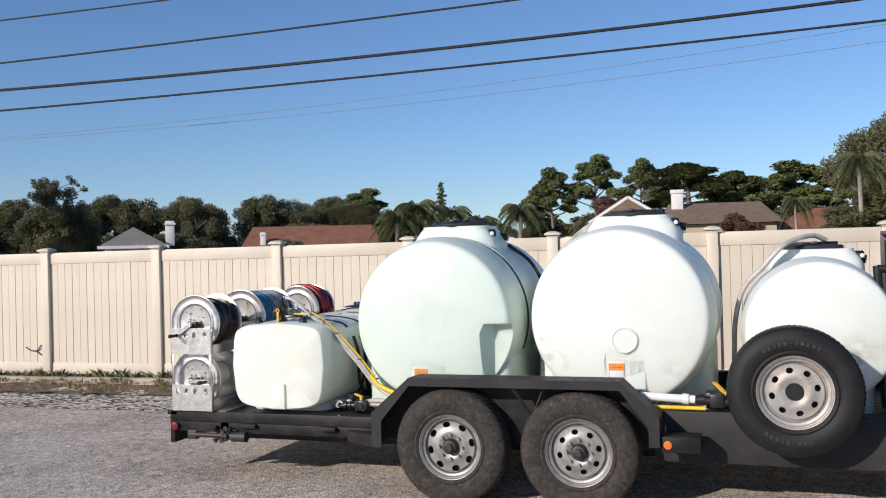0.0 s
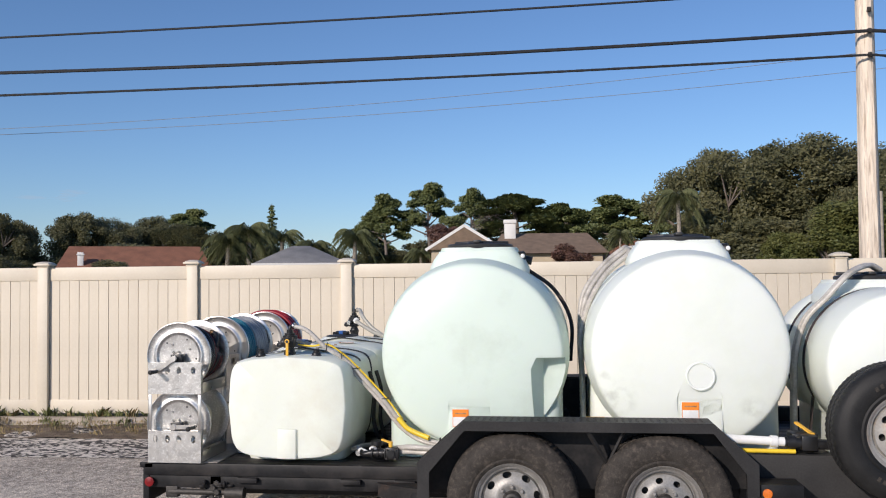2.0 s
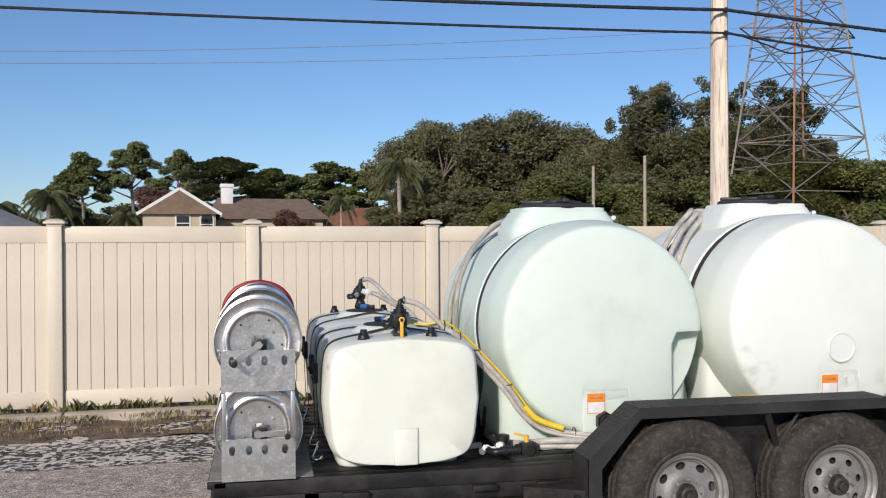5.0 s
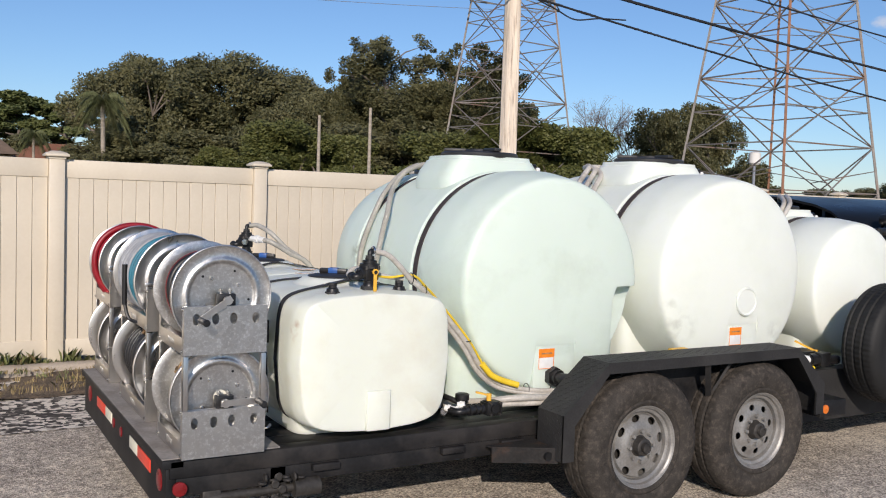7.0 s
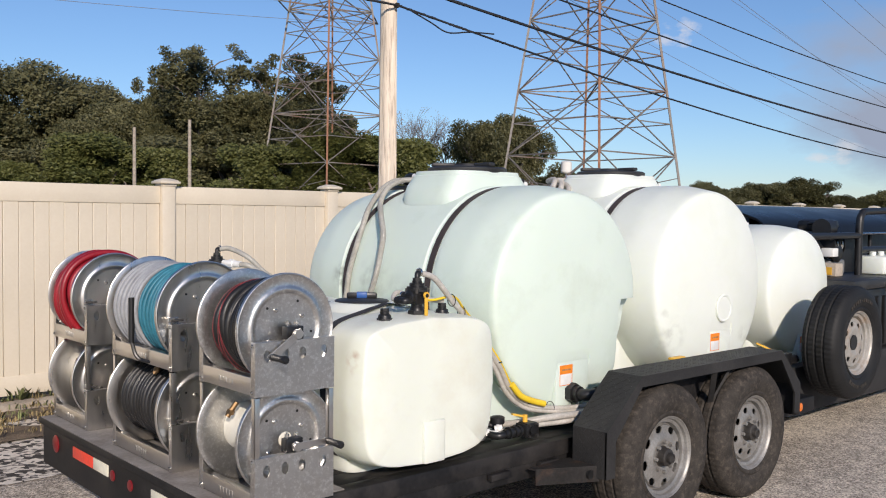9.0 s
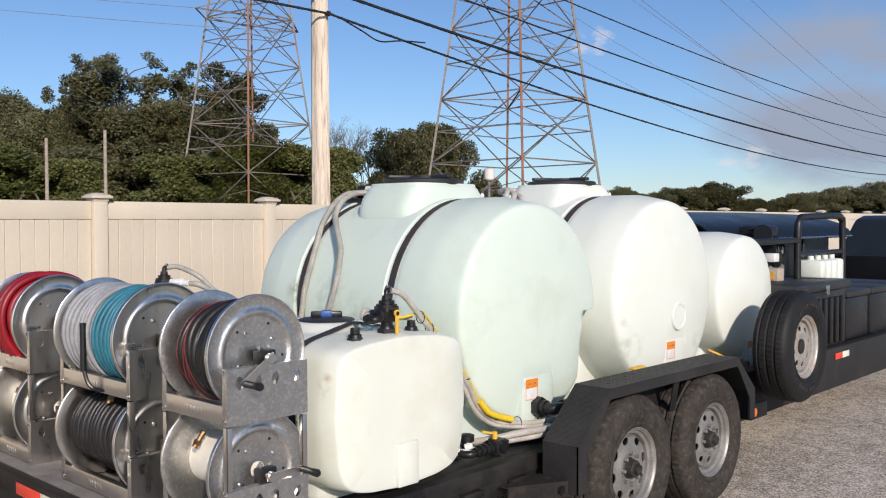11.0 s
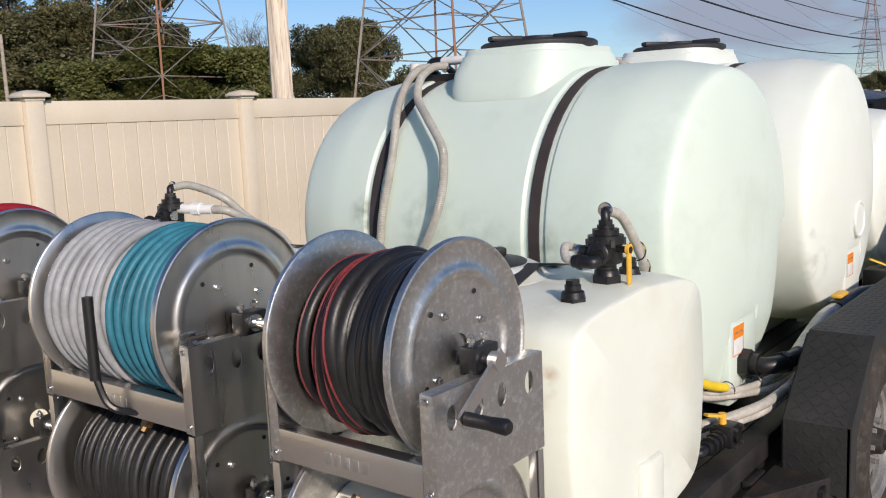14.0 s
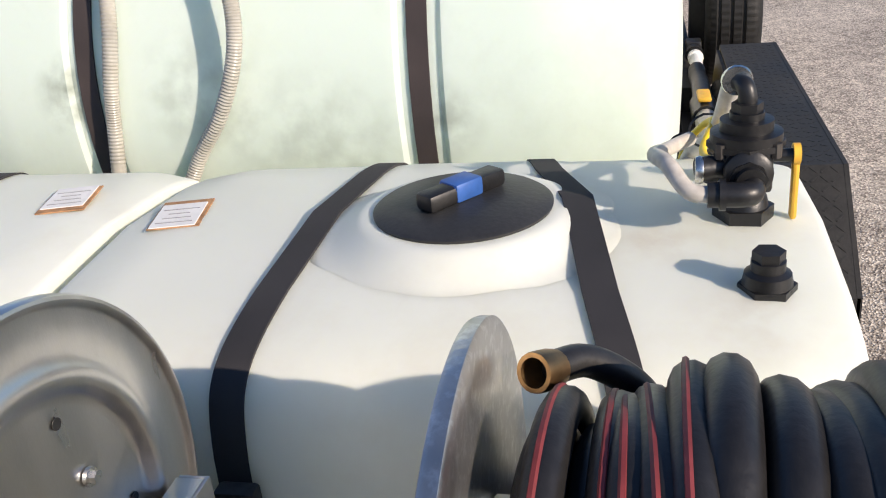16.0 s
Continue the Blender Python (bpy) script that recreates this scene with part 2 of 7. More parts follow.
def spot_tint(m, spots, color):
    """Rust, mildew or darker spots at places of their own: (x, y, z, reach, strength)."""
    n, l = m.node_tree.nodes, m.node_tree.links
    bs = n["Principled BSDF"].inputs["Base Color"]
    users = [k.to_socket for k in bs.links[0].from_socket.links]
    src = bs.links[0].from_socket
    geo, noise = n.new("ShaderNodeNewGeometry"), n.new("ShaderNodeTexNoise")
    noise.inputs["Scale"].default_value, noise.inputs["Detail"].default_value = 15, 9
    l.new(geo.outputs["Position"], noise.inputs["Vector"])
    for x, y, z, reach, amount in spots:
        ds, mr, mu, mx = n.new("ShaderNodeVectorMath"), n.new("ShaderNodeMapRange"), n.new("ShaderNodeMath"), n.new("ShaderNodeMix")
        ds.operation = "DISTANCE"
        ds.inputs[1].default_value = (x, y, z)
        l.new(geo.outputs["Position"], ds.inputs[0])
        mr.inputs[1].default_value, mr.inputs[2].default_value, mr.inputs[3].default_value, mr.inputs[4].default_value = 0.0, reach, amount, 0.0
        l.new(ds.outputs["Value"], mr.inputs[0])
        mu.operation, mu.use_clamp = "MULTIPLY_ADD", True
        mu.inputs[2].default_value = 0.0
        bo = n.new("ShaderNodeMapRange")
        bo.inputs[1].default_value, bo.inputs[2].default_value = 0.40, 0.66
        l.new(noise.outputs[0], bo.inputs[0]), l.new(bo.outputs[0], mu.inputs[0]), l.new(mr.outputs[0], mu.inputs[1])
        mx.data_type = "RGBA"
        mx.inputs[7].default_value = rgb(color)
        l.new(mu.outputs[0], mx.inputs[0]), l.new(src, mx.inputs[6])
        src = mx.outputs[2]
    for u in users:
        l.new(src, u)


spot_tint(M["poly_cream"], ((-3.735, 6.005, 1.035, 0.045, 1.0), (-3.74, 6.02, 0.98, 0.03, 0.5), (-3.60, 6.06, 1.18, 0.10, 0.25), (-3.42, 6.16, 1.19, 0.09, 0.3), (-3.05, 5.95, 0.60, 0.12, 0.25)), (0.42, 0.20, 0.07))
spot_tint(M["poly_green"], ((-2.80, 7.10, 1.25, 0.16, 0.38), (-2.81, 7.38, 1.26, 0.11, 0.95), (-2.81, 6.92, 1.16, 0.22, 0.20), (-2.81, 6.57, 1.18, 0.10, 0.45), (-2.66, 6.20, 1.40, 0.06, 0.8), (-2.81, 6.75, 1.08, 0.24, 0.22)), (0.12, 0.14, 0.09))
spot_tint(M["poly_white"], ((0.60, 6.16, 0.97, 0.16, 0.55), (0.76, 6.22, 1.0, 0.10, 0.7), (0.45, 6.12, 0.80, 0.14, 0.3), (-0.50, 6.08, 0.86, 0.10, 0.3), (-1.30, 6.12, 0.93, 0.14, 0.4), (-1.38, 6.14, 1.05, 0.06, 0.5)), (0.16, 0.14, 0.10))


def leaf_mat(name, color, second):
    """Foliage that varies leaf by leaf and lets some light through."""
    m = bpy.data.materials.new(name)
    m.use_nodes = True
    n, l = m.node_tree.nodes, m.node_tree.links
    b = n["Principled BSDF"]
    g, r = n.new("ShaderNodeNewGeometry"), n.new("ShaderNodeValToRGB")
    r.color_ramp.elements[0].color, r.color_ramp.elements[1].color = rgb(color), rgb(second)
    tc, no, mx = n.new("ShaderNodeTexCoord"), n.new("ShaderNodeTexNoise"), n.new("ShaderNodeMath")
    no.inputs["Scale"].default_value = 0.35
    mx.operation = "MULTIPLY_ADD"
    mx.inputs[1].default_value = 0.55
    l.new(tc.outputs["Object"], no.inputs["Vector"])
    l.new(g.outputs["Random Per Island"], mx.inputs[0]), l.new(no.outputs[0], mx.inputs[2])
    sh = n.new("ShaderNodeMath")
    sh.operation = "SUBTRACT"
    sh.inputs[1].default_value = 0.25
    l.new(mx.outputs[0], sh.inputs[0]), l.new(sh.outputs[0], r.inputs[0]), l.new(r.outputs[0], b.inputs["Base Color"])
    b.inputs["Roughness"].default_value = 0.6
    tr, add = n.new("ShaderNodeBsdfTranslucent"), n.new("ShaderNodeMixShader")
    add.inputs[0].default_value = 0.22
    l.new(r.outputs[0], tr.inputs[0]), l.new(b.outputs[0], add.inputs[1]), l.new(tr.outputs[0], add.inputs[2])
    l.new(add.outputs[0], n["Material Output"].inputs[0])
    return m


M["oak_leaf"] = leaf_mat("oak_leaves", (0.036, 0.044, 0.016), (0.205, 0.19, 0.085))
M["bright_leaf"] = leaf_mat("bright_shrub_leaves", (0.060, 0.080, 0.018), (0.185, 0.185, 0.055))
M["pine_leaf"] = leaf_mat("pine_needles", (0.06, 0.088, 0.03), (0.21, 0.225, 0.075))
M["palm_leaf"] = leaf_mat("palm_fronds", (0.060, 0.085, 0.032), (0.20, 0.20, 0.085))
M["grey_twig"] = leaf_mat("bare_twigs", (0.20, 0.17, 0.15), (0.34, 0.30, 0.27))
M["rust_leaf"] = leaf_mat("red_brown_leaves", (0.10, 0.05, 0.035), (0.19, 0.10, 0.07))


def ground_mat(name, stops, agg, bands, rough=0.9, bump=0.7, stones=0.45):
    """Coarse aggregate: stones of mixed greys over broad stains."""
    m = bpy.data.materials.new(name)
    m.use_nodes = True
    n, l = m.node_tree.nodes, m.node_tree.links
    b = n["Principled BSDF"]
    tc = n.new("ShaderNodeTexCoord")
    mp = n.new("ShaderNodeMapping")
    mp.inputs["Scale"].default_value = bands
    l.new(tc.outputs["Object"], mp.inputs[0])
    v, big, mid = n.new("ShaderNodeTexVoronoi"), n.new("ShaderNodeTexNoise"), n.new("ShaderNodeTexNoise")
    v.inputs["Scale"].default_value = agg
    big.inputs["Scale"].default_value, big.inputs["Detail"].default_value, big.inputs["Roughness"].default_value = 0.9, 8, 0.65
    mid.inputs["Scale"].default_value, mid.inputs["Detail"].default_value = 9, 6
    l.new(tc.outputs["Object"], v.inputs["Vector"]), l.new(mp.outputs[0], big.inputs["Vector"]), l.new(mp.outputs[0], mid.inputs["Vector"])
    sep = n.new("ShaderNodeSeparateColor")
    l.new(v.outputs["Color"], sep.inputs[0])
    ra = n.new("ShaderNodeValToRGB")
    for k, (p, c) in enumerate(stops):
        e = ra.color_ramp.elements[k] if k < 2 else ra.color_ramp.elements.new(p)
        e.position, e.color = p, rgb(c)
    a1 = n.new("ShaderNodeMath")
    a1.operation = "MULTIPLY_ADD"
    a1.inputs[1].default_value = stones
    l.new(sep.outputs[0], a1.inputs[0])
    a2 = n.new("ShaderNodeMath")
    a2.operation = "MULTIPLY_ADD"
    a2.inputs[1].default_value = 0.9
    a2.inputs[2].default_value = -0.20 - 0.49 * stones
    a3 = n.new("ShaderNodeMath")
    a3.operation = "MULTIPLY_ADD"
    a3.inputs[1].default_value = 0.7
    l.new(mid.outputs[0], a3.inputs[0]), l.new(a2.outputs[0], a3.inputs[2])
    l.new(big.outputs[0], a2.inputs[0]), l.new(a3.outputs[0], a1.inputs[2]), l.new(a1.outputs[0], ra.inputs[0])
    l.new(ra.outputs[0], b.inputs["Base Color"])
    b.inputs["Roughness"].default_value = rough
    bp = n.new("ShaderNodeBump")
    bp.inputs["Strength"].default_value, bp.inputs["Distance"].default_value = bump, 0.006
    l.new(v.outputs["Distance"], bp.inputs["Height"]), l.new(bp.outputs[0], b.inputs["Normal"])
    return m


M["asphalt"] = ground_mat("exposed_aggregate_asphalt", ((0.12, (0.135, 0.110, 0.088)), (0.95, (0.88, 0.785, 0.655)), (0.5, (0.39, 0.333, 0.268))), 105, (1, 1, 1), stones=0.75, bump=0.8)
M["worn"] = ground_mat("broken_asphalt_edge", ((0.48, (0.030, 0.026, 0.024)), (0.66, (0.66, 0.60, 0.52)), (0.57, (0.115, 0.10, 0.09))), 26, (0.9, 2.6, 1), bump=0.9)
# darker asphalt round two places: left of the trailer, and towards the fence
spot_tint(M["asphalt"], ((-10.0, 6.5, 0.0, 8.0, 0.75), (-3.5, 9.5, 0.0, 4.0, 0.4)), (0.12, 0.105, 0.092))
M["field"] = ground_mat("rough_grass_ground", ((0.2, (0.05, 0.055, 0.025)), (0.8, (0.13, 0.12, 0.06)), (0.5, (0.09, 0.085, 0.04))), 12, (1, 1, 1))


# ---- building helpers ----
BASE = {}


def thing(name, base, label, category, group="", kind=""):
    """An empty at a thing's base, to which its parts belong."""
    ob = new(name)
    ob.location = base
    ob.empty_display_size = 0.1
    BASE[ob] = Vector(base)
    return tagged(ob, label, category, group, kind)


def mesh_of(name, bm, material, smooth=True):
    me = bpy.data.meshes.new(name)
    bmesh.ops.recalc_face_normals(bm, faces=bm.faces[:])
    bm.to_mesh(me)
    bm.free()
    if smooth:
        me.shade_smooth()
        me.set_sharp_from_angle(angle=radians(38))
    me.materials.append(material)
    return me


def part(name, bm, material, parent, label="", smooth=True):
    """Links bm, drawn in world metres, as one mesh under a thing or a part."""
    base = BASE[parent]
    bmesh.ops.translate(bm, vec=-base, verts=bm.verts[:])
    ob = new(name, mesh_of(name, bm, material, smooth))
    ob.parent = parent
    BASE[ob] = base
    return tagged(ob, label)


def solo(name, bm, material, base, label, category="", kind="", group="", smooth=True):
    """One mesh that is a thing of its own."""
    bmesh.ops.translate(bm, vec=-Vector(base), verts=bm.verts[:])
    ob = new(name, mesh_of(name, bm, material, smooth))
    ob.location = base
    BASE[ob] = Vector(base)
    return tagged(ob, label, category, group, kind)


def B():
    return bmesh.new()


def box(bm, lo, hi, bev=0.0, seg=2):
    c = [(a + b) / 2 for a, b in zip(lo, hi)]
    s = [abs(b - a) for a, b in zip(lo, hi)]
    g = bmesh.ops.create_cube(bm, size=1, matrix=Matrix.Translation(c) @ Matrix.Diagonal((*s, 1)))
    if bev:
        edges = list({e for v in g["verts"] for e in v.link_edges})
        bmesh.ops.bevel(bm, geom=edges, offset=min(bev, min(s) * 0.45), segments=seg, affect="EDGES", profile=0.5)
    return bm


def obox(bm, m, size, bev=0.0):
    """A box of that size at the pose m."""
    g = bmesh.ops.create_cube(bm, size=1, matrix=m @ Matrix.Diagonal((*size, 1)))
    if bev:
        edges = list({e for v in g["verts"] for e in v.link_edges})
        bmesh.ops.bevel(bm, geom=edges, offset=bev, segments=2, affect="EDGES", profile=0.5)
    return bm


def rod(bm, p0, p1, r, r1=None, n=16):
    p0, p1 = Vector(p0), Vector(p1)
    d = p1 - p0
    m = Matrix.Translation((p0 + p1) / 2) @ d.to_track_quat("Z", "Y").to_matrix().to_4x4()
    bmesh.ops.create_cone(bm, cap_ends=True, segments=n, radius1=r, radius2=r if r1 is None else r1, depth=d.length, matrix=m)
    return bm


def beam(bm, p0, p1, w, h=None):
    """A square bar from p0 to p1."""
    p0, p1 = Vector(p0), Vector(p1)
    d = p1 - p0
    m = Matrix.Translation((p0 + p1) / 2) @ d.to_track_quat("Z", "Y").to_matrix().to_4x4()
    bmesh.ops.create_cube(bm, size=1, matrix=m @ Matrix.Diagonal((w, h or w, d.length, 1)))
    return bm


def rings(bm, loops, cap=True, closed=False):
    """Skins a row of equal rings of points."""
    vs = [[bm.verts.new(p) for p in r] for r in loops]
    n = len(vs[0])
    pairs = list(zip(vs, vs[1:])) + ([(vs[-1], vs[0])] if closed else [])
    for a, b in pairs:
        for i in range(n):
            bm.faces.new((a[i], a[(i + 1) % n], b[(i + 1) % n], b[i]))
    if cap and not closed:
        bm.faces.new(vs[0])
        bm.faces.new(vs[-1][::-1])
    return bm


def lathe(bm, prof, at, axis="y", n=64, wave=None, closed=False):
    """Turns (along, radius) round an axis through the point at."""
    loops = []
    for a, r in prof:
        ring = []
        for i in range(n):
            th = 2 * math.pi * i / n
            q = max(r, 0.0004) + (wave(a, r, th) if wave else 0)
            c, s = q * math.cos(th), q * math.sin(th)
            ring.append({"y": (at[0] + c, at[1] + a, at[2] + s), "z": (at[0] + c, at[1] + s, at[2] + a), "x": (at[0] + a, at[1] + c, at[2] + s)}[axis])
        loops.append(ring)
    return rings(bm, loops, closed=closed)


def curve(pts, k=8):
    """A smooth row of points through pts."""
    p = [Vector(q) for q in pts]
    p = [2 * p[0] - p[1]] + p + [2 * p[-1] - p[-2]]
    out = []
    for a, b, c, d in zip(p, p[1:], p[2:], p[3:]):
        for i in range(k):
            t = i / k
            out.append(0.5 * (2 * b + (c - a) * t + (2 * a - 5 * b + 4 * c - d) * t * t + (3 * b - a - 3 * c + d) * t ** 3))
    return out + [p[-2]]


def tube(bm, pts, r, n=8, rib=0.0):
    """A hose along pts; rib: the height of rings along it."""
    pts = [Vector(p) for p in pts]
    side, loops = None, []
    for i, p in enumerate(pts):
        d = (pts[min(i + 1, len(pts) - 1)] - pts[max(i - 1, 0)]).normalized()
        if side is None:
            side = d.orthogonal().normalized()
        side = (side - d * side.dot(d)).normalized()
        up = d.cross(side)
        q = (r(i / (len(pts) - 1)) if callable(r) else r) + (rib if i % 2 else 0)
        loops.append([p + q * (side * math.cos(a) + up * math.sin(a)) for a in (2 * math.pi * k / n for k in range(n))])
    return rings(bm, loops)


def hose(bm, pts, r, k=8, n=8):
    return tube(bm, curve(pts, k), r, n)


def superring(hx, hz, p, n=64):
    """Points (x, z) of a rounded rectangle."""
    out = []
    for i in range(n):
        a = 2 * math.pi * i / n
        c, s = math.cos(a), math.sin(a)
        out.append((hx * math.copysign(abs(c) ** (2 / p), c), hz * math.copysign(abs(s) ** (2 / p), s)))
    return out


def tower_wire(a, b, sag, r):
    a, b = Vector(a), Vector(b)
    return tube(B(), [a.lerp(b, i / 48) - Vector((0, 0, 4 * sag * (i / 48) * (1 - i / 48))) for i in range(49)], r, 5)


def plate(bm, m, w, h, t, holes, nx=40, ny=24):
    """A sheet w x h in the pose m's xy plane, with elliptic holes (cx, cy, rx, ry), t thick."""
    grid = [[bm.verts.new(((i / nx - 0.5) * w, (j / ny - 0.5) * h, 0)) for j in range(ny + 1)] for i in range(nx + 1)]
    kept = []
    for i in range(nx):
        for j in range(ny):
            cx, cy = ((i + 0.5) / nx - 0.5) * w, ((j + 0.5) / ny - 0.5) * h
            if all(((cx - a) / rx) ** 2 + ((cy - b) / ry) ** 2 > 1 for a, b, rx, ry in holes):
                kept.append(bm.faces.new((grid[i][j], grid[i + 1][j], grid[i + 1][j + 1], grid[i][j + 1])))
    for row in grid:
        for v in row:
            if not v.link_faces:
                bm.verts.remove(v)
            elif len(v.link_faces) < 4:
                for a, b, rx, ry in holes:
                    q = math.hypot((v.co.x - a) / rx, (v.co.y - b) / ry)
                    if 0.5 < q < 1.6:
                        v.co.x, v.co.y = a + (v.co.x - a) / q, b + (v.co.y - b) / q
    return finish_sheet(bm, m, t)


def finish_sheet(bm, m, t):
    verts = bm.verts[:]
    g = bmesh.ops.extrude_face_region(bm, geom=bm.faces[:])
    bmesh.ops.translate(bm, vec=(0, 0, t), verts=[q for q in g["geom"] if isinstance(q, bmesh.types.BMVert)])
    bmesh.ops.transform(bm, matrix=m, verts=bm.verts[:])
    return bm


def disc(bm, m, r0, r1, t, holes, n=96, k=12, lift=None):
    """A ring from r0 to r1 with holes (radius, angle, r along, r across) cut through; lift(r): its dish."""
    grid = []
    for i in range(n):
        a = 2 * math.pi * i / n
        grid.append([bm.verts.new(((r0 + (r1 - r0) * j / k) * math.cos(a), (r0 + (r1 - r0) * j / k) * math.sin(a), 0)) for j in range(k + 1)])
    flat = [(rr * math.cos(a), rr * math.sin(a), a, ra, rt) for rr, a, ra, rt in holes]

    def inside(x, y):
        for cx, cy, a, ra, rt in flat:
            u, v = (x - cx) * math.cos(a) + (y - cy) * math.sin(a), -(x - cx) * math.sin(a) + (y - cy) * math.cos(a)
            q = math.hypot(u / ra, v / rt)
            if q < 1.7:
                return q, cx, cy
        return 9, 0, 0

    for i in range(n):
        for j in range(k):
            q = (grid[i][j], grid[(i + 1) % n][j], grid[(i + 1) % n][j + 1], grid[i][j + 1])
            c = sum((v.co for v in q), Vector()) / 4
            if inside(c.x, c.y)[0] > 1:
                bm.faces.new(q)
    for row in grid:
        for j, v in enumerate(row):
            if not v.link_faces:
                bm.verts.remove(v)
            elif len(v.link_faces) < 4 and 0 < j < k:
                q, cx, cy = inside(v.co.x, v.co.y)
                if 0.4 < q < 1.7:
                    v.co.x, v.co.y = cx + (v.co.x - cx) / q, cy + (v.co.y - cy) / q
    if lift:
        for v in bm.verts:
            v.co.z = lift(math.hypot(v.co.x, v.co.y))
    return finish_sheet(bm, m, t)


def hexnut(bm, at, r, h, n=6):
    """An upright hexagonal piece standing at a point."""
    rod(bm, at, (at[0], at[1], at[2] + h), r, n=n)
    return bm


def bolt(bm, at, axis, r=0.007, h=0.008):
    a, d = Vector(at), Vector(axis)
    rod(bm, a, a + d * h * 0.4, r * 1.5, n=10)
    rod(bm, a + d * h * 0.4, a + d * h, r, n=6)
    return bm


FACE_Y = Matrix.Rotation(radians(90), 4, "X")  # local z looks towards -y


# ---- ground ----
ANG = radians(2.15)
FENCE = Matrix.Translation((-7.85, 10.68, 0)) @ Matrix.Rotation(ANG, 4, "Z")  # x along the fence


def sheet(lo, hi, z, m=None, nx=1, ny=1, rough=0.0):
    bm = B()
    bmesh.ops.create_grid(bm, x_segments=nx, y_segments=ny, size=0.5)
    for v in bm.verts:
        v.co = Vector((lo[0] + (v.co.x + 0.5) * (hi[0] - lo[0]), lo[1] + (v.co.y + 0.5) * (hi[1] - lo[1]), z))
        v.co.z += rough * noise.noise(v.co * 2.3)
    if m:
        bmesh.ops.transform(bm, matrix=m, verts=bm.verts[:])
    return bm


solo("ground", sheet((-2200, -2200), (2200, 2200), -0.03), M["field"], (0, 0, 0), "rough grassy ground out to the horizon", "ground", "structure")
solo("pavement", sheet((-70, -60), (110, -0.24), 0.0, FENCE), M["asphalt"], (0, 0, 0), "grey parking lot of worn exposed-aggregate asphalt", "pavement", "structure")
solo("worn_pavement_edge", sheet((-60, -2.15), (90, -0.42), 0.005, FENCE, 300, 6, 0.004), M["worn"], (0, 0, 0), "broken black and white patched asphalt edge along the kerb", "pavement", "structure")
bm = sheet((-60, -1.15), (90, -0.23), 0.012, FENCE, 900, 18, 0.035)
solo("leaf_litter", bm, M["dirt"], (0, 0, 0), "brown leaf litter and soil lying against the kerb", "soil", "structure")
bm = B()
for i in range(40):
    lo = -56 + i * 3.05
    box(bm, (lo, -0.24, -0.1), (lo + 3.04, -0.08, 0.085), 0.02)
bmesh.ops.transform(bm, matrix=FENCE, verts=bm.verts[:])
solo("kerb", bm, M["concrete"], (0, 0, 0), "stained low concrete kerb in front of the fence", "kerb", "structure")
solo("verge", sheet((-60, -0.09), (90, 3.0), 0.075, FENCE, 400, 8, 0.03), M["dirt"], (0, 0, 0), "bare soil verge under the fence", "soil", "structure")


def tufts(name, rows, material, label, seed):
    """Thin blades in clumps: (x0, x1, y0, y1, count, height)."""
    rng = random.Random(seed)
    bm = B()
    for x0, x1, y0, y1, count, h in rows:
        for _ in range(count):
            cx, cy = rng.uniform(x0, x1), rng.uniform(y0, y1)
            big = rng.random() ** 2
            for _ in range(rng.randint(5, 14)):
                a, lean, hh = rng.uniform(0, 6.28), rng.uniform(0.1, 0.9), h * (0.3 + big) * rng.uniform(0.5, 1.1)
                p = Vector((cx + rng.gauss(0, 0.03), cy + rng.gauss(0, 0.025), 0.05))
                d = Vector((math.cos(a), math.sin(a), 0))
                w = d.cross(Vector((0, 0, 1))) * rng.uniform(0.0015, 0.005)
                mid, tip = p + d * lean * hh * 0.4 + Vector((0, 0, hh * 0.7)), p + d * lean * hh + Vector((0, 0, hh))
                v = [bm.verts.new(q) for q in (p - w, p + w, mid + w, tip, mid - w)]
                bm.faces.new(v)
    bmesh.ops.transform(bm, matrix=FENCE, verts=bm.verts[:])
    solo(name, bm, material, (0, 0, 0), label, "weeds", "stuff")


tufts("weeds", ((-10, 30, -0.09, -0.02, 1500, 0.13), (-10, 20, -0.7, -0.25, 420, 0.07)), M["weed"], "green weeds along the foot of the fence", 3)
tufts("dry_grass", ((-10, 30, -0.12, -0.02, 400, 0.12), (-10, 20, -1.2, -0.25, 1700, 0.055)), M["dry_weed"], "dry straw-coloured grass along the kerb", 4)

# ---- fence ----
SPAN, POSTS = 1.858, range(-8, 36)
fence = tagged(new("fence"), "cream vinyl privacy fence with capped square posts", "fence", kind="structure")
BASE[fence] = Vector((0, 0, 0))


def shared(name, bm, material):
    return mesh_of(name, bm, material)


post_me = shared("post", box(B(), (-0.064, -0.064, 0.0), (0.064, 0.064, 1.86), 0.006), M["fence"])
bm = box(B(), (-0.072, -0.072, 1.86), (0.072, 0.072, 1.882), 0.005)
box(bm, (-0.098, -0.098, 1.882), (0.098, 0.098, 1.904), 0.006)
rings(bm, [[(a * q, b * q, z) for a, b in ((-1, -1), (1, -1), (1, 1), (-1, 1))] for z, q in ((1.904, 0.088), (1.918, 0.074), (1.932, 0.03))])
cap_me = shared("post_cap", bm, M["fence"])
top_me = shared("top_rail", box(B(), (0.066, -0.022, 1.70), (SPAN - 0.066, 0.022, 1.86), 0.006), M["fence"])
low_me = shared("bottom_rail", box(B(), (0.066, -0.022, 0.11), (SPAN - 0.066, 0.022, 0.27), 0.006), M["fence"])
NB = 14
BW = (SPAN - 0.135) / NB
bm = box(B(), (0.0018, -0.011, 0.25), (BW - 0.0018, 0.011, 1.72), 0.003, 1)
board_me = shared("board", bm, M["fence"])


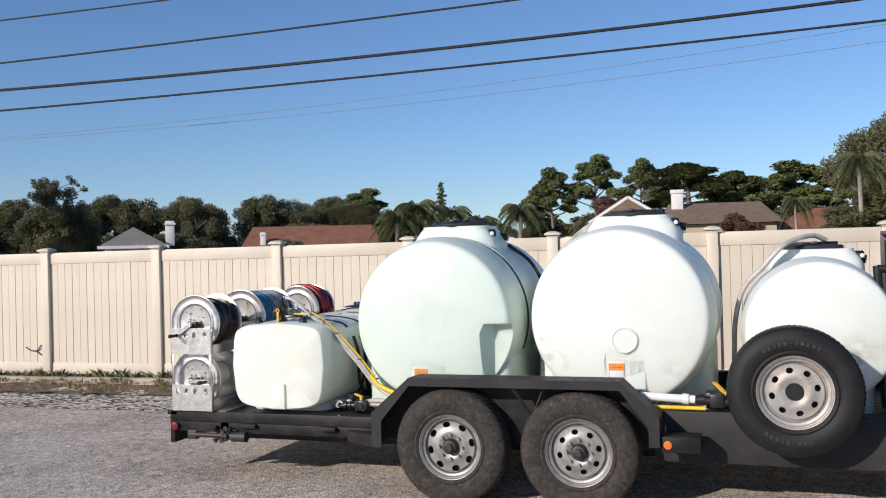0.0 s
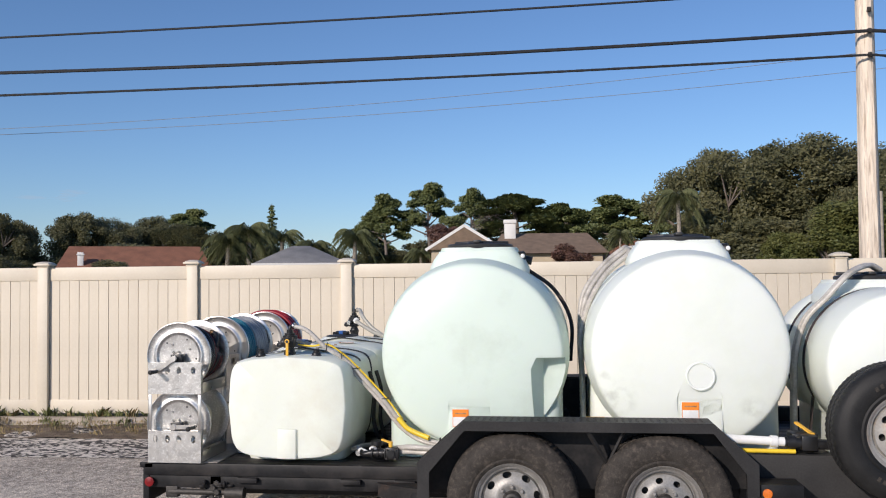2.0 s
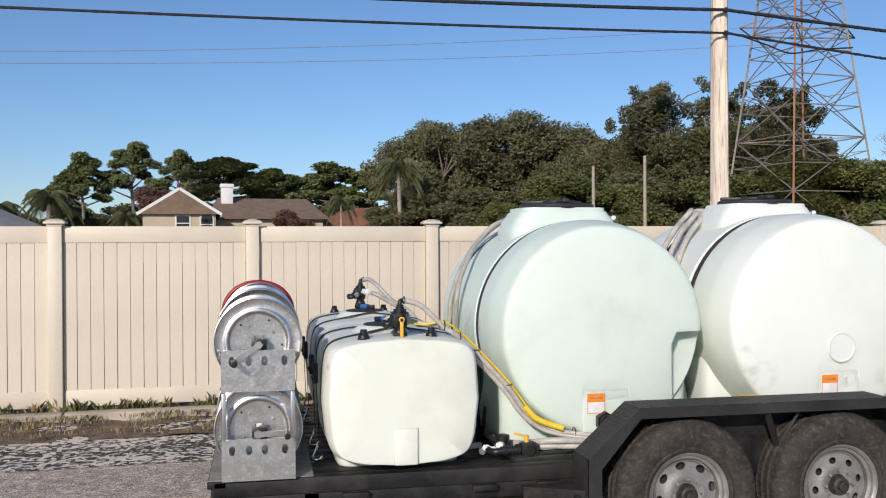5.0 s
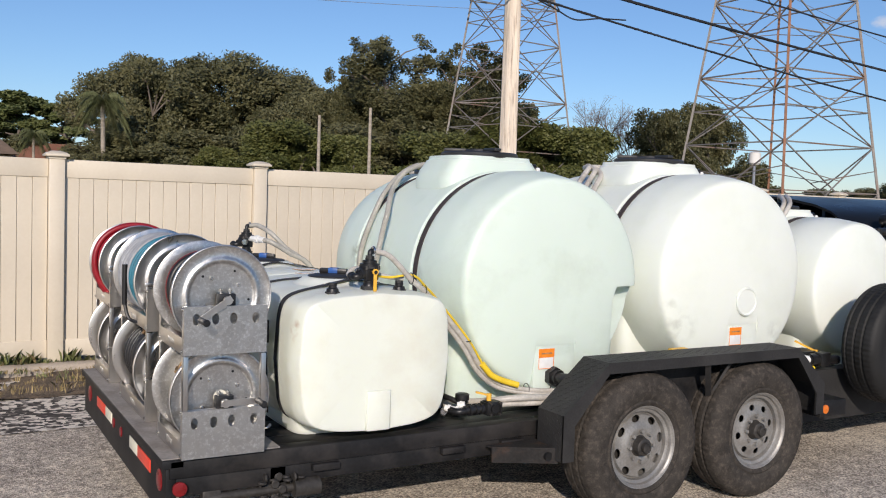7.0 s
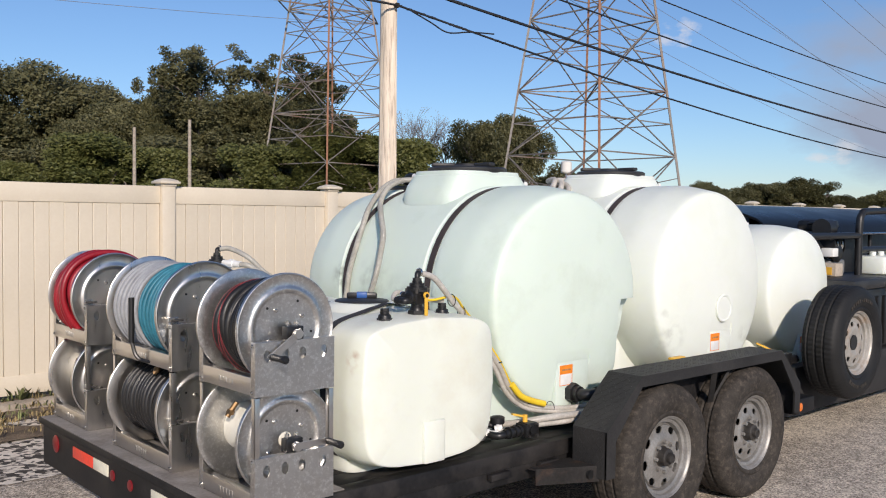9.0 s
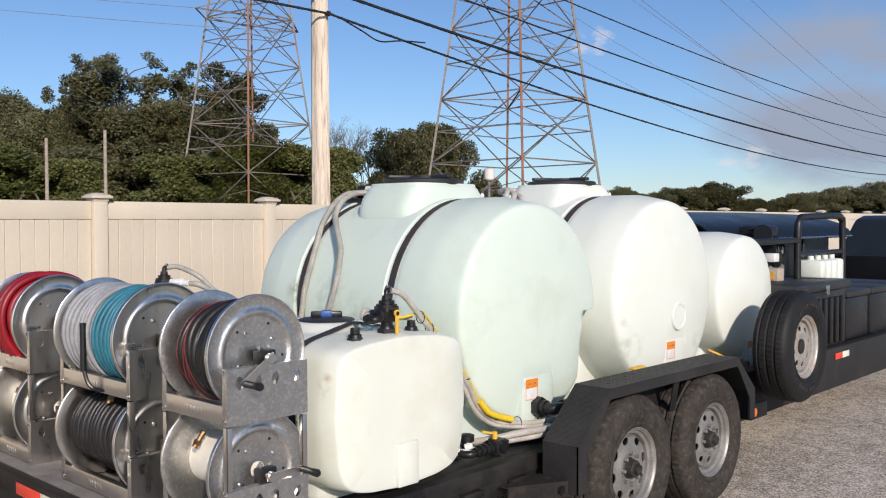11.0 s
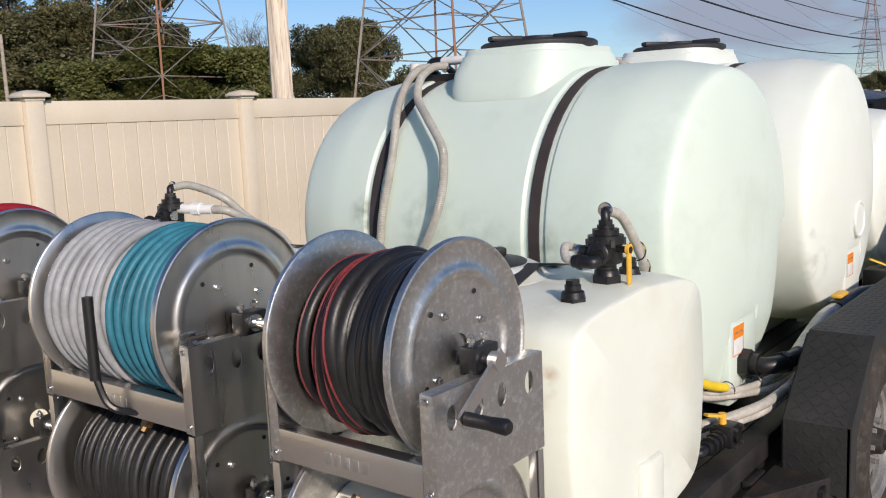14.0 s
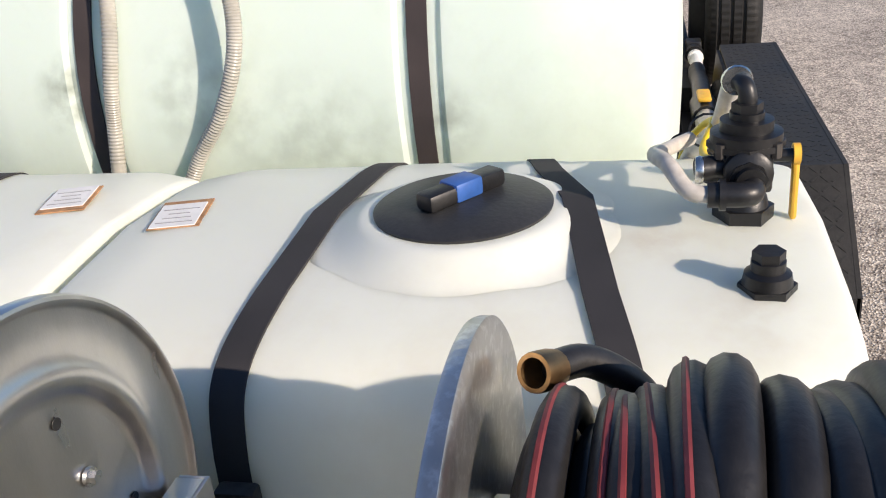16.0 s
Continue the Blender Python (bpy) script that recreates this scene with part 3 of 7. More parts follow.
def piece(name, me, m, parent):
    ob = new(name, me)
    ob.parent = parent
    ob.matrix_basis = m
    return ob


for i in POSTS:
    at = FENCE @ Matrix.Translation((i * SPAN, 0, 0.0))
    p = piece("post", post_me, at, fence)
    piece("post_cap", cap_me, at, fence)
    if i < POSTS[-1]:
        piece("top_rail", top_me, at, fence)
        piece("bottom_rail", low_me, at, fence)
        if i < 14:
            for k in range(NB):
                piece("board", board_me, at @ Matrix.Translation((0.068 + k * BW, 0.002 * math.sin(i * 5 + k * 2.3), 0)), fence)
bm = B()
for i in POSTS:
    if i >= 14 and i < POSTS[-1]:
        for k in range(NB):
            box(bm, (i * SPAN + 0.068 + k * BW + 0.003, -0.011, 0.25), (i * SPAN + 0.068 + (k + 1) * BW - 0.003, 0.011, 1.72))
bmesh.ops.transform(bm, matrix=FENCE, verts=bm.verts[:])
tagged(part("far_boards", bm, M["fence"], fence), kind="stuff")

bm = hose(B(), [(-10.09, 10.58, 0.49), (-9.99, 10.57, 0.445), (-9.88, 10.58, 0.45), (-9.81, 10.57, 0.52), (-9.76, 10.58, 0.49), (-9.77, 10.57, 0.39), (-9.80, 10.58, 0.375), (-9.90, 10.58, 0.43)], 0.008)
solo("wire_scrap", bm, M["wire"], (-9.9, 10.57, 0.4), "bent black wire scrap stuck on the fence", "wire")

# ---- utility pole and cables ----
PX, PY = 2.68, 13.9
pole = thing("utility_pole", (PX, PY, 0), "bleached split wooden utility pole behind the fence", "utility pole")
bm = B()
lathe(bm, [(z, 0.148 - 0.005 * z) for z in (0, 1.5, 3, 4.5, 6, 7.5, 9, 9.6)], (PX, PY, 0), "z", 28, lambda a, r, th: 0.007 * math.sin(5 * th + a * 0.3) + 0.004 * math.sin(11 * th + 1))
part("shaft", bm, M["pole"], pole)
for z in (4.76, 5.1, 5.4, 5.73, 6.46):
    bm = rod(B(), (PX, PY - 0.2, z), (PX, PY + 0.2, z), 0.012, n=8)
    rod(bm, (PX - 0.02, PY - 0.2, z), (PX + 0.02, PY - 0.2, z), 0.04, n=8)
    part("through_bolt", bm, M["hub"], pole, "dark through-bolt with clamp")


def cable(name, z0, left, right, r, label, wrap=0.0):
    """A span that hangs from the pole both ways; left, right: (distance, height there, sag)."""
    c, s = math.cos(radians(4)), math.sin(radians(4))
    pts = []
    for sign, (d, z, sag) in ((-1, left), (1, right)):
        run = []
        for i in range(41):
            t = i / 40
            u = sign * d * t
            run.append(Vector((PX + u * c, PY - 0.2 + u * s, z0 + (z - z0) * t - 4 * sag * t * (1 - t))))
        pts = run[::-1] if sign < 0 else pts + run[1:]
    bm = tube(B(), pts, r, 6)
    if wrap:
        rng = random.Random(5)
        for i in range(len(pts) - 1):
            for k in range(5):
                q = pts[i].lerp(pts[i + 1], rng.random())
                box(bm, q - Vector((0.05, 0.005, r + 0.0012)), q + Vector((0.05, 0.005, r + 0.0012)))
    solo(name, bm, M["wire"], (PX, PY - 0.2, z0), label, "cable")


cable("overhead_cable", 5.73, (40, 5.44, 0.345), (45, 5.76, 0.56), 0.016, "thin black overhead cable strung from the pole")
cable("overhead_cable", 6.46, (40, 6.6, 0.49), (45, 6.5, 0.55), 0.013, "thin lashed overhead cable high on the pole", 1)
cable("overhead_cable", 5.10, (40, 5.95, 0.645), (45, 4.74, 0.54), 0.024, "thick black overhead cable bundle strung from the pole", 1)
cable("overhead_cable", 4.76, (40, 4.92, 0.39), (45, 4.14, 0.86), 0.017, "lashed black overhead cable strung from the pole", 1)
bm = B()
hose(bm, [(PX + 0.2, PY - 0.2, 4.74), (PX + 0.7, PY - 0.15, 4.62), (PX + 1.1, PY - 0.12, 4.52), (PX + 1.6, PY - 0.1, 4.6), (PX + 2.2, PY - 0.05, 4.66)], 0.012)
solo("cable_drip_loop", bm, M["wire"], (PX, PY, 4.7), "slack black cable loop beside the pole", "cable")


# ---- lattice towers ----
def tower(at, turn, base, top, height, label):
    ob = thing("transmission_tower", at, label, "tower", "lattice towers")
    m = Matrix.Translation(at) @ Matrix.Rotation(radians(turn), 4, "Z")
    hw = lambda z: (base + (top - base) * min(z / height, 1)) / 2
    cor = lambda z, k: m @ Vector((hw(z) * (1, 1, -1, -1)[k], hw(z) * (1, -1, -1, 1)[k], z))
    for k in range(4):
        bm = B()
        beam(bm, cor(0, k), cor(height, k), 0.14)
        part("leg", bm, M["tower_rust"] if k in (0, 2) else M["tower"], ob)
    lev = [0, height * 0.162, height * 0.285, height * 0.42, height * 0.535, height * 0.64, height * 0.74, height * 0.84, height]
    for side in range(4):
        bm = B()
        a, b = side, (side + 1) % 4
        for i, (z0, z1) in enumerate(zip(lev, lev[1:])):
            A0, B0, A1, B1 = cor(z0, a), cor(z0, b), cor(z1, a), cor(z1, b)
            beam(bm, A1, B1, 0.08)
            beam(bm, A0, B1, 0.065), beam(bm, B0, A1, 0.065)
            if i < 5:
                X = (A0 + B0 + A1 + B1) / 4
                for P, Q, R in ((A0, A1, B1), (B0, B1, A1)):
                    h = (P + Q) / 2
                    beam(bm, h, (P + R) / 2, 0.07)
                    beam(bm, h, P.lerp(R, 0.5).lerp(X, 0.4) if i else (P + X) / 2, 0.06)
                    beam(bm, P.lerp(Q, 0.75), P.lerp(R, 0.62), 0.05)
        part("bracing", bm, M["tower"], ob)
    for z in (lev[2], lev[4]):
        bm = beam(B(), cor(z, 0), cor(z, 2), 0.07)
        beam(bm, cor(z, 1), cor(z, 3), 0.07)
        part("diaphragm", bm, M["tower"], ob)
    tips = []
    for z, w in ((18, 5.5), (22, 6.5), (26, 5.0)):
        bm = B()
        for s in (-1, 1):
            tip = Vector((s * w, 0, z)) if turn > 0 else Vector((0, s * w, z))
            for k in range(4):
                beam(bm, m.inverted() @ cor(z if k % 2 else z + 1.2, k), tip, 0.08)
            tips.append(m @ tip)
        bmesh.ops.transform(bm, matrix=m, verts=bm.verts[:])
        part("cross_arm", bm, M["tower"], ob)
    return tips


line_a = [tower((40.6, 40.6, 0), -1, 8.9, 1.4, 34, "tall rusty steel lattice transmission tower"), tower((300.0, 76.0, 0), -1, 8.9, 1.4, 34, "distant steel lattice transmission tower")]
line_b = [tower((37.0, 65.0, 0), 8, 8.7, 1.4, 34, "rust-brown steel lattice transmission tower behind the pole"), tower((-160.0, 48.0, 0), 8, 8.7, 1.4, 34, "far steel lattice transmission tower")]
for ends, sag in ((line_a, 8.0), (line_b, 6.0)):
    for a, b in list(zip(*ends))[:6 if sag > 7 else 2]:
        solo("transmission_wire", tower_wire(a, b, sag, 0.02), M["wire_grey"], a, "thin grey high-voltage wire strung between towers", "cable", group="high-voltage wires")


# ---- houses ----
def gable_roof(bm, x0, x1, y0, y1, ze, zr, over=0.4, along="y", hip=0.0):
    """A pitched roof; along: the way its ridge runs; hip: how far the ridge ends are drawn in."""
    x0, x1, y0, y1 = x0 - over, x1 + over, y0 - over, y1 + over
    if along == "y":
        c = (x0 + x1) / 2
        R = [(c, y0 + hip, zr), (c, y1 - hip, zr)]
        E = [(x0, y0, ze), (x1, y0, ze), (x1, y1, ze), (x0, y1, ze)]
        faces = ((0, 1, 4), (1, 2, 5, 4), (2, 3, 5), (3, 0, 4, 5))
    else:
        c = (y0 + y1) / 2
        R = [(x0 + hip, c, zr), (x1 - hip, c, zr)]
        E = [(x0, y0, ze), (x1, y0, ze), (x1, y1, ze), (x0, y1, ze)]
        faces = ((0, 1, 5, 4), (1, 2, 5), (2, 3, 4, 5), (3, 0, 4))
    v = [bm.verts.new(p) for p in E + R]
    for f in faces:
        bm.faces.new([v[i] for i in f])
    bm.faces.new([v[i] for i in (3, 2, 1, 0)])
    return bm


def turn_in(bm, at, deg):
    bmesh.ops.transform(bm, matrix=Matrix.Translation(at) @ Matrix.Rotation(radians(deg), 4, "Z"), verts=bm.verts[:])
    return bm


# the two-storey gabled house: local x along the gable front, y away
HA, HD = (-12.2, 98.0, 0), 6
house = thing("house", HA, "two-storey beige house with white trim and a brown shingle roof", "house")
bm = box(B(), (-3.7, 0, 0), (3.5, 18, 5.2))
v = [bm.verts.new(p) for p in ((-3.7, 0, 5.2), (3.5, 0, 5.2), (-0.1, 0, 7.25))]
bm.faces.new(v)
part("wall", turn_in(bm, HA, HD), M["stucco"], house)
bm = gable_roof(B(), -3.7, 3.5, 0, 18, 5.0, 7.55, 0.5)
box(bm, (3.5, 6, 2.6), (14.5, 17, 4.4))
part("roof", turn_in(bm, HA, HD), M["roof_brown"], house)
bm = gable_roof(B(), 3.3, 15.5, 3, 17, 4.6, 7.2, 0.5, "x", 1.5)
part("side_roof", turn_in(bm, HA, HD), M["roof_brown"], house)
part("side_wall", turn_in(box(B(), (3.5, 3.2, 0), (15.3, 16.8, 4.55)), HA, HD), M["stucco"], house)
bm = B()
beam(bm, (-4.3, -0.5, 4.98), (-0.1, -0.5, 7.62), 0.08, 0.30), beam(bm, (3.9 + 0.2, -0.5, 4.98), (-0.1, -0.5, 7.62), 0.08, 0.30)
box(bm, (4.0, -0.52, 4.75), (4.1, 18, 5.05))
part("white_trim", turn_in(bm, HA, HD), M["white_wall"], house, "white roof trim")
for x0, z0, w, h, arch in ((-0.45, 3.3, 1.35, 1.55, 0), (2.0, 3.3, 1.25, 1.3, 1)):
    bm = box(B(), (x0 - 0.1, -0.08, z0 - 0.1), (x0 + w + 0.1, 0.02, z0 + h + 0.1))
    if arch:
        rod(bm, (x0 + w / 2, -0.08, z0 + h), (x0 + w / 2, 0.02, z0 + h), w / 2 + 0.1, n=24)
    win = part("window", turn_in(bm, HA, HD), M["white_wall"], house, "white-framed window")
    for j in range(2):
        part("pane", turn_in(box(B(), (x0 + 0.05, -0.1, z0 + j * h / 2 + 0.05), (x0 + w - 0.05, -0.05, z0 + (j + 1) * h / 2 - 0.05)), HA, HD), M["dark_glass"], win)
    if arch:
        part("pane", turn_in(rod(B(), (x0 + w / 2, -0.1, z0 + h + 0.05), (x0 + w / 2, -0.05, z0 + h + 0.05), w / 2 - 0.08, n=24), HA, HD), M["dark_glass"], win)
bm = box(B(), (4.6, 8, 6.0), (5.9, 9.3, 8.3), 0.05)
box(bm, (4.5, 7.9, 8.3), (6.0, 9.4, 8.75), 0.05)
part("chimney", turn_in(bm, HA, HD), M["white_wall"], house, "white-capped chimney")
for x in (1.0, 1.9, 2.8):
    bm = obox(B(), Matrix.Translation((x, 3 + x * 3, 7.6 - 0.66 * x)) @ Matrix.Rotation(radians(34), 4, "Y"), (0.35, 0.8, 0.16))
    part("roof_vent", turn_in(bm, HA, HD), M["roof_brown"], house)


def low_house(at, deg, w, d, eave, ridge, roof, wall, label, hip, along="x", chimney=None):
    ob = thing("house", at, label, "house")
    part("wall", turn_in(box(B(), (-w / 2, 0, 0), (w / 2, d, eave)), at, deg), M[wall], ob)
    part("roof", turn_in(gable_roof(B(), -w / 2, w / 2, 0, d, eave, ridge, 0.5, along, hip), at, deg), M[roof], ob)
    bm = box(B(), (-w / 2 - 0.55, -0.57, eave - 0.2), (w / 2 + 0.55, -0.48, eave + 0.05))
    part("fascia", turn_in(bm, at, deg), M["white_wall"], ob)
    if chimney:
        cx, cy, zz, s = chimney
        bm = box(B(), (cx - s, cy - s, eave), (cx + s, cy + s, zz), 0.04)
        box(bm, (cx - s - 0.1, cy - s - 0.1, zz - 0.35), (cx + s + 0.1, cy + s + 0.1, zz - 0.2))
        part("chimney", turn_in(bm, at, deg), M["white_wall"], ob, "white chimney")


low_house((-54.5, 107.0, 0), 26, 17.5, 10, 3.6, 6.5, "roof_red", "stucco", "single-storey house with a long red-brown hipped roof", 1.2, chimney=(-6.4, 0.5, 5.6, 0.35))
low_house((-33.0, 106.0, 0), 16, 10.5, 10, 3.9, 6.2, "roof_grey", "stucco", "single-storey house with a grey hipped roof", 4.6)
low_house((8.2, 110.0, 0), -3, 12.0, 10, 3.6, 6.4, "roof_red", "stucco", "house with a dark red-brown hipped roof under the trees", 4.2)
low_house((-49.0, 63.5, 0), 35, 4.6, 9, 3.3, 4.9, "roof_grey", "white_wall", "white gabled house with a grey roof among trees", 0.0, "y", (2.9, 2.5, 5.5, 0.38))


# ---- trees ----
def leaves(bm, rng, blobs, count, size, flat=0.75):
    """Loose leaf clumps over many blobs (centre, radius)."""
    tot = sum(r * r for _, r in blobs)
    for c, r in blobs:
        for _ in range(int(count * r * r / tot)):
            d = Vector((rng.gauss(0, 1), rng.gauss(0, 1), rng.gauss(0, 1))).normalized()
            p = Vector(c) + Vector((d.x, d.y, d.z * flat)) * r * (rng.random() ** 0.35) * rng.uniform(0.85, 1.12)
            u = Vector((rng.gauss(0, 1), rng.gauss(0, 1), rng.gauss(0, 0.6))).normalized()
            w = u.orthogonal().normalized()
            w = (w + d * 0.6 * rng.random()).normalized()
            s = size * rng.uniform(0.55, 1.3)
            u, w = u * s, w * s * rng.uniform(0.45, 0.75)
            v = [bm.verts.new(q) for q in (p - u, p + u * 0.5 + w, p + u * 0.7 - w)]
            bm.faces.new(v)


def tree_mesh(kind, seed):
    """Trunk with limbs, and crown, of a tree one metre high times its own height."""
    rng = random.Random(seed)
    tk, cr, blobs = B(), B(), []
    if kind == "oak":
        tube(tk, curve([(0, 0, 0), (0.3, 0.1, 2.2), (0.2, 0.3, 4.5)], 5), lambda t: 0.75 - 0.25 * t, 10)
        for i in range(15):
            a, out, top = i * 2.4 + rng.random(), rng.uniform(3.5, 10), rng.uniform(5, 14.5)
            e = Vector((math.cos(a) * out, math.sin(a) * out, top * (1 - 0.03 * out)))
            tube(tk, curve([(0.2, 0.3, 3.5 + rng.random()), e * 0.5 + Vector((rng.uniform(-1, 1), rng.uniform(-1, 1), 1.8)), e], 6), lambda t: 0.36 * (1 - t) + 0.06, 7)
            for _ in range(3):
                f = e + Vector((rng.uniform(-2.8, 2.8), rng.uniform(-2.8, 2.8), rng.uniform(-1.0, 2.2)))
                tube(tk, [e * 0.75 + Vector((0, 0, 0.8)), e * 0.5 + f * 0.5, f], lambda t: 0.12 * (1 - t) + 0.03, 5)
                blobs.append((f, rng.uniform(1.1, 2.3)))
        for i in range(60):
            a, out, z = rng.uniform(0, 6.28), rng.uniform(3, 10.5), rng.uniform(1.6, 12.5)
            out *= 1.08 - 0.035 * z
            blobs.append((Vector((math.cos(a) * out, math.sin(a) * out, z)), rng.uniform(1.1, 2.4)))
        for i in range(22):
            a, out = rng.uniform(0, 6.28), 6.5 * rng.random() ** 0.5
            blobs.append((Vector((math.cos(a) * out, math.sin(a) * out, 14.3 - 0.07 * out * out + rng.uniform(-0.8, 0.6))), rng.uniform(1.2, 2.2)))
        leaves(cr, rng, blobs, 90000, 0.21)
    elif kind == "gum":
        for j in range(3):
            x, y = rng.uniform(-3.5, 3.5), rng.uniform(-2, 2)
            tube(tk, curve([(x * 0.3, y, 0), (x * 0.6, y, 6), (x, y * 1.2, 12), (x * 1.3, y, 16)], 5), lambda t: 0.36 - 0.31 * t, 8)
            for q in range(4):
                blobs.append((Vector((x * 1.25 + rng.uniform(-1.2, 1.2), y + rng.uniform(-1, 1), 15.2 + rng.uniform(-1.5, 1.3))), rng.uniform(0.7, 1.3)))
            for i in range(9):
                z = rng.uniform(7, 16)
                a, out = rng.uniform(0, 6.28), rng.uniform(1.5, 4.2)
                e = Vector((x + math.cos(a) * out, y + math.sin(a) * out, z + rng.uniform(0.6, 2.0)))
                tube(tk, [(x * z / 14, y, z - 1.2), (Vector((x, y, z)) + e) / 2, e], lambda t: 0.10 * (1 - t) + 0.02, 6)
                blobs.append((e, rng.uniform(0.6, 1.35)))
                blobs.append((e + Vector((rng.uniform(-1, 1), rng.uniform(-1, 1), 0.7)), rng.uniform(0.4, 0.9)))
        for i in range(72):
            blobs.append((Vector((rng.uniform(-6, 6), rng.uniform(-4, 4), rng.uniform(2, 13.5))), rng.uniform(1.1, 2.2)))
        leaves(cr, rng, blobs, 70000, 0.19)
    elif kind == "pine":
        tube(tk, curve([(0, 0, 0), (0.15, 0, 5), (-0.1, 0.1, 9), (0.1, 0, 12.2)], 5), lambda t: 0.30 - 0.2 * t, 9)
        for i in range(16):
            z = 7.6 + i * 0.33
            a, out = i * 2.4, rng.uniform(1.6, 4.2) * (1.15 - 0.045 * i)
            e = Vector((math.cos(a) * out, math.sin(a) * out, z + rng.uniform(0.4, 1.2)))
            tube(tk, [(0, 0, z - 0.5), e * 0.55 + Vector((0, 0, z * 0.42)), e], lambda t: 0.1 * (1 - t) + 0.03, 5)
            blobs.append((e, rng.uniform(0.8, 1.35)))
            blobs.append((e * 0.7 + Vector((0, 0, z * 0.3 + 0.5)), rng.uniform(0.6, 1.1)))
        blobs.append((Vector((0, 0, 12.7)), 1.3))
        leaves(cr, rng, blobs, 17000, 0.20, 0.6)
    elif kind == "bush":
        for j in range(6):
            a = rng.uniform(0, 6.28)
            tube(tk, [(math.cos(a) * 0.3, math.sin(a) * 0.3, 0), (math.cos(a) * 1.2, math.sin(a) * 1.2, 2), (math.cos(a) * 2.2, math.sin(a) * 2.2, 4.2)], lambda t: 0.16 - 0.1 * t, 6)
        for i in range(44):
            a, out, z = rng.uniform(0, 6.28), rng.uniform(0, 3.9), rng.uniform(0.6, 6.2)
            out *= 1.1 - 0.09 * z
            blobs.append((Vector((math.cos(a) * out, math.sin(a) * out, z)), rng.uniform(0.6, 1.25)))
        leaves(cr, rng, blobs, 36000, 0.135)
    elif kind == "cedar":
        tube(tk, [(0, 0, 0), (0, 0, 8), (0, 0, 15.5)], lambda t: 0.3 - 0.25 * t, 8)
        for i in range(46):
            z = 2.5 + i * 0.28
            a, out = i * 2.4, (16.2 - z) * rng.uniform(0.07, 0.16)
            blobs.append((Vector((math.cos(a) * out, math.sin(a) * out, z)), 0.35 + 0.05 * (16 - z)))
        leaves(cr, rng, blobs, 3000, 0.26, 0.5)
    elif kind == "bare":
        def fork(p, d, ln, r, n):
            q = p + d * ln
            tube(tk, [p, (p + q) / 2 + Vector((rng.uniform(-1, 1), rng.uniform(-1, 1), 0)) * ln * 0.06, q], lambda t: r * (1 - 0.4 * t), 5)
            if n:
                for _ in range(3 if n > 1 else 4):
                    e = (d + Vector((rng.gauss(0, 0.42), rng.gauss(0, 0.42), rng.uniform(0, 0.3)))).normalized()
                    fork(q, e, ln * rng.uniform(0.62, 0.85), r * 0.58, n - 1)
            else:
                blobs.append((q, 0.5))
        for j in range(2):
            fork(Vector((j * 1.2, 0, 0)), Vector((rng.uniform(-0.15, 0.15), rng.uniform(-0.15, 0.15), 1)).normalized(), 3.8, 0.16, 4)
        leaves(cr, rng, blobs, 2500, 0.07)
    elif kind in ("palm", "queen"):
        h = 8.6 if kind == "palm" else 5.2
        tube(tk, curve([(0, 0, 0), (0.12, 0.05, h * 0.4), (0.05, 0.1, h * 0.8), (0, 0, h)], 8), lambda t: 0.25 - 0.06 * t + 0.012 * math.sin(t * 150), 12)
        for i in range(30):
            a, up = i * 2.4, 1.25 - 2.0 * i / 30
            ln = rng.uniform(2.5, 3.4)
            d, rib = Vector((math.cos(a), math.sin(a), 0)), []
            for k in range(11):
                t = k / 10
                rib.append(Vector((0, 0, h)) + d * ln * (t * math.cos(up * 0.6) * (1 - 0.12 * t)) + Vector((0, 0, ln * (math.sin(up) * t * 0.85 - 0.75 * t * t))))
            tube(cr, rib, lambda t: 0.03 * (1.1 - t), 4)
            sd = d.cross(Vector((0, 0, 1)))
            for k in range(1, 40):
                t = k / 40
                p = rib[int(t * 10)].lerp(rib[min(int(t * 10) + 1, 10)], t * 10 % 1)
                for s in (-1, 1):
                    ll = 0.95 * (1 - 0.6 * abs(t - 0.4)) * rng.uniform(0.8, 1.1)
                    tip = p + sd * s * ll * 0.62 + d * ll * 0.4 + Vector((0, 0, -ll * rng.uniform(0.45, 0.95)))
                    v = [cr.verts.new(q) for q in (p, p + d * 0.075, tip)]
                    cr.faces.new(v)
    return tk, cr


def first_tree(name, kind, seed, leaf, bark, label, category="tree"):
    tk, cr = tree_mesh(kind, seed)
    ob = thing(name, (0, 0, 0), label, category)
    part("trunk", tk, M[bark], ob)
    part("crown", cr, M[leaf], ob, smooth=False)
    return ob


def grow(ob, spots, label=""):
    """The tree itself goes to the first spot (x, y, turn, scale, width), its copies to the others."""
    for i, (x, y, turn, s, w) in enumerate(spots):
        m = Matrix.Translation((x, y, -0.1)) @ Matrix.Rotation(radians(turn), 4, "Z")
        o = ob if i == 0 else copy_thing(ob, m)
        o.matrix_basis = m @ Matrix.Diagonal((s * w, s * w, s, 1))


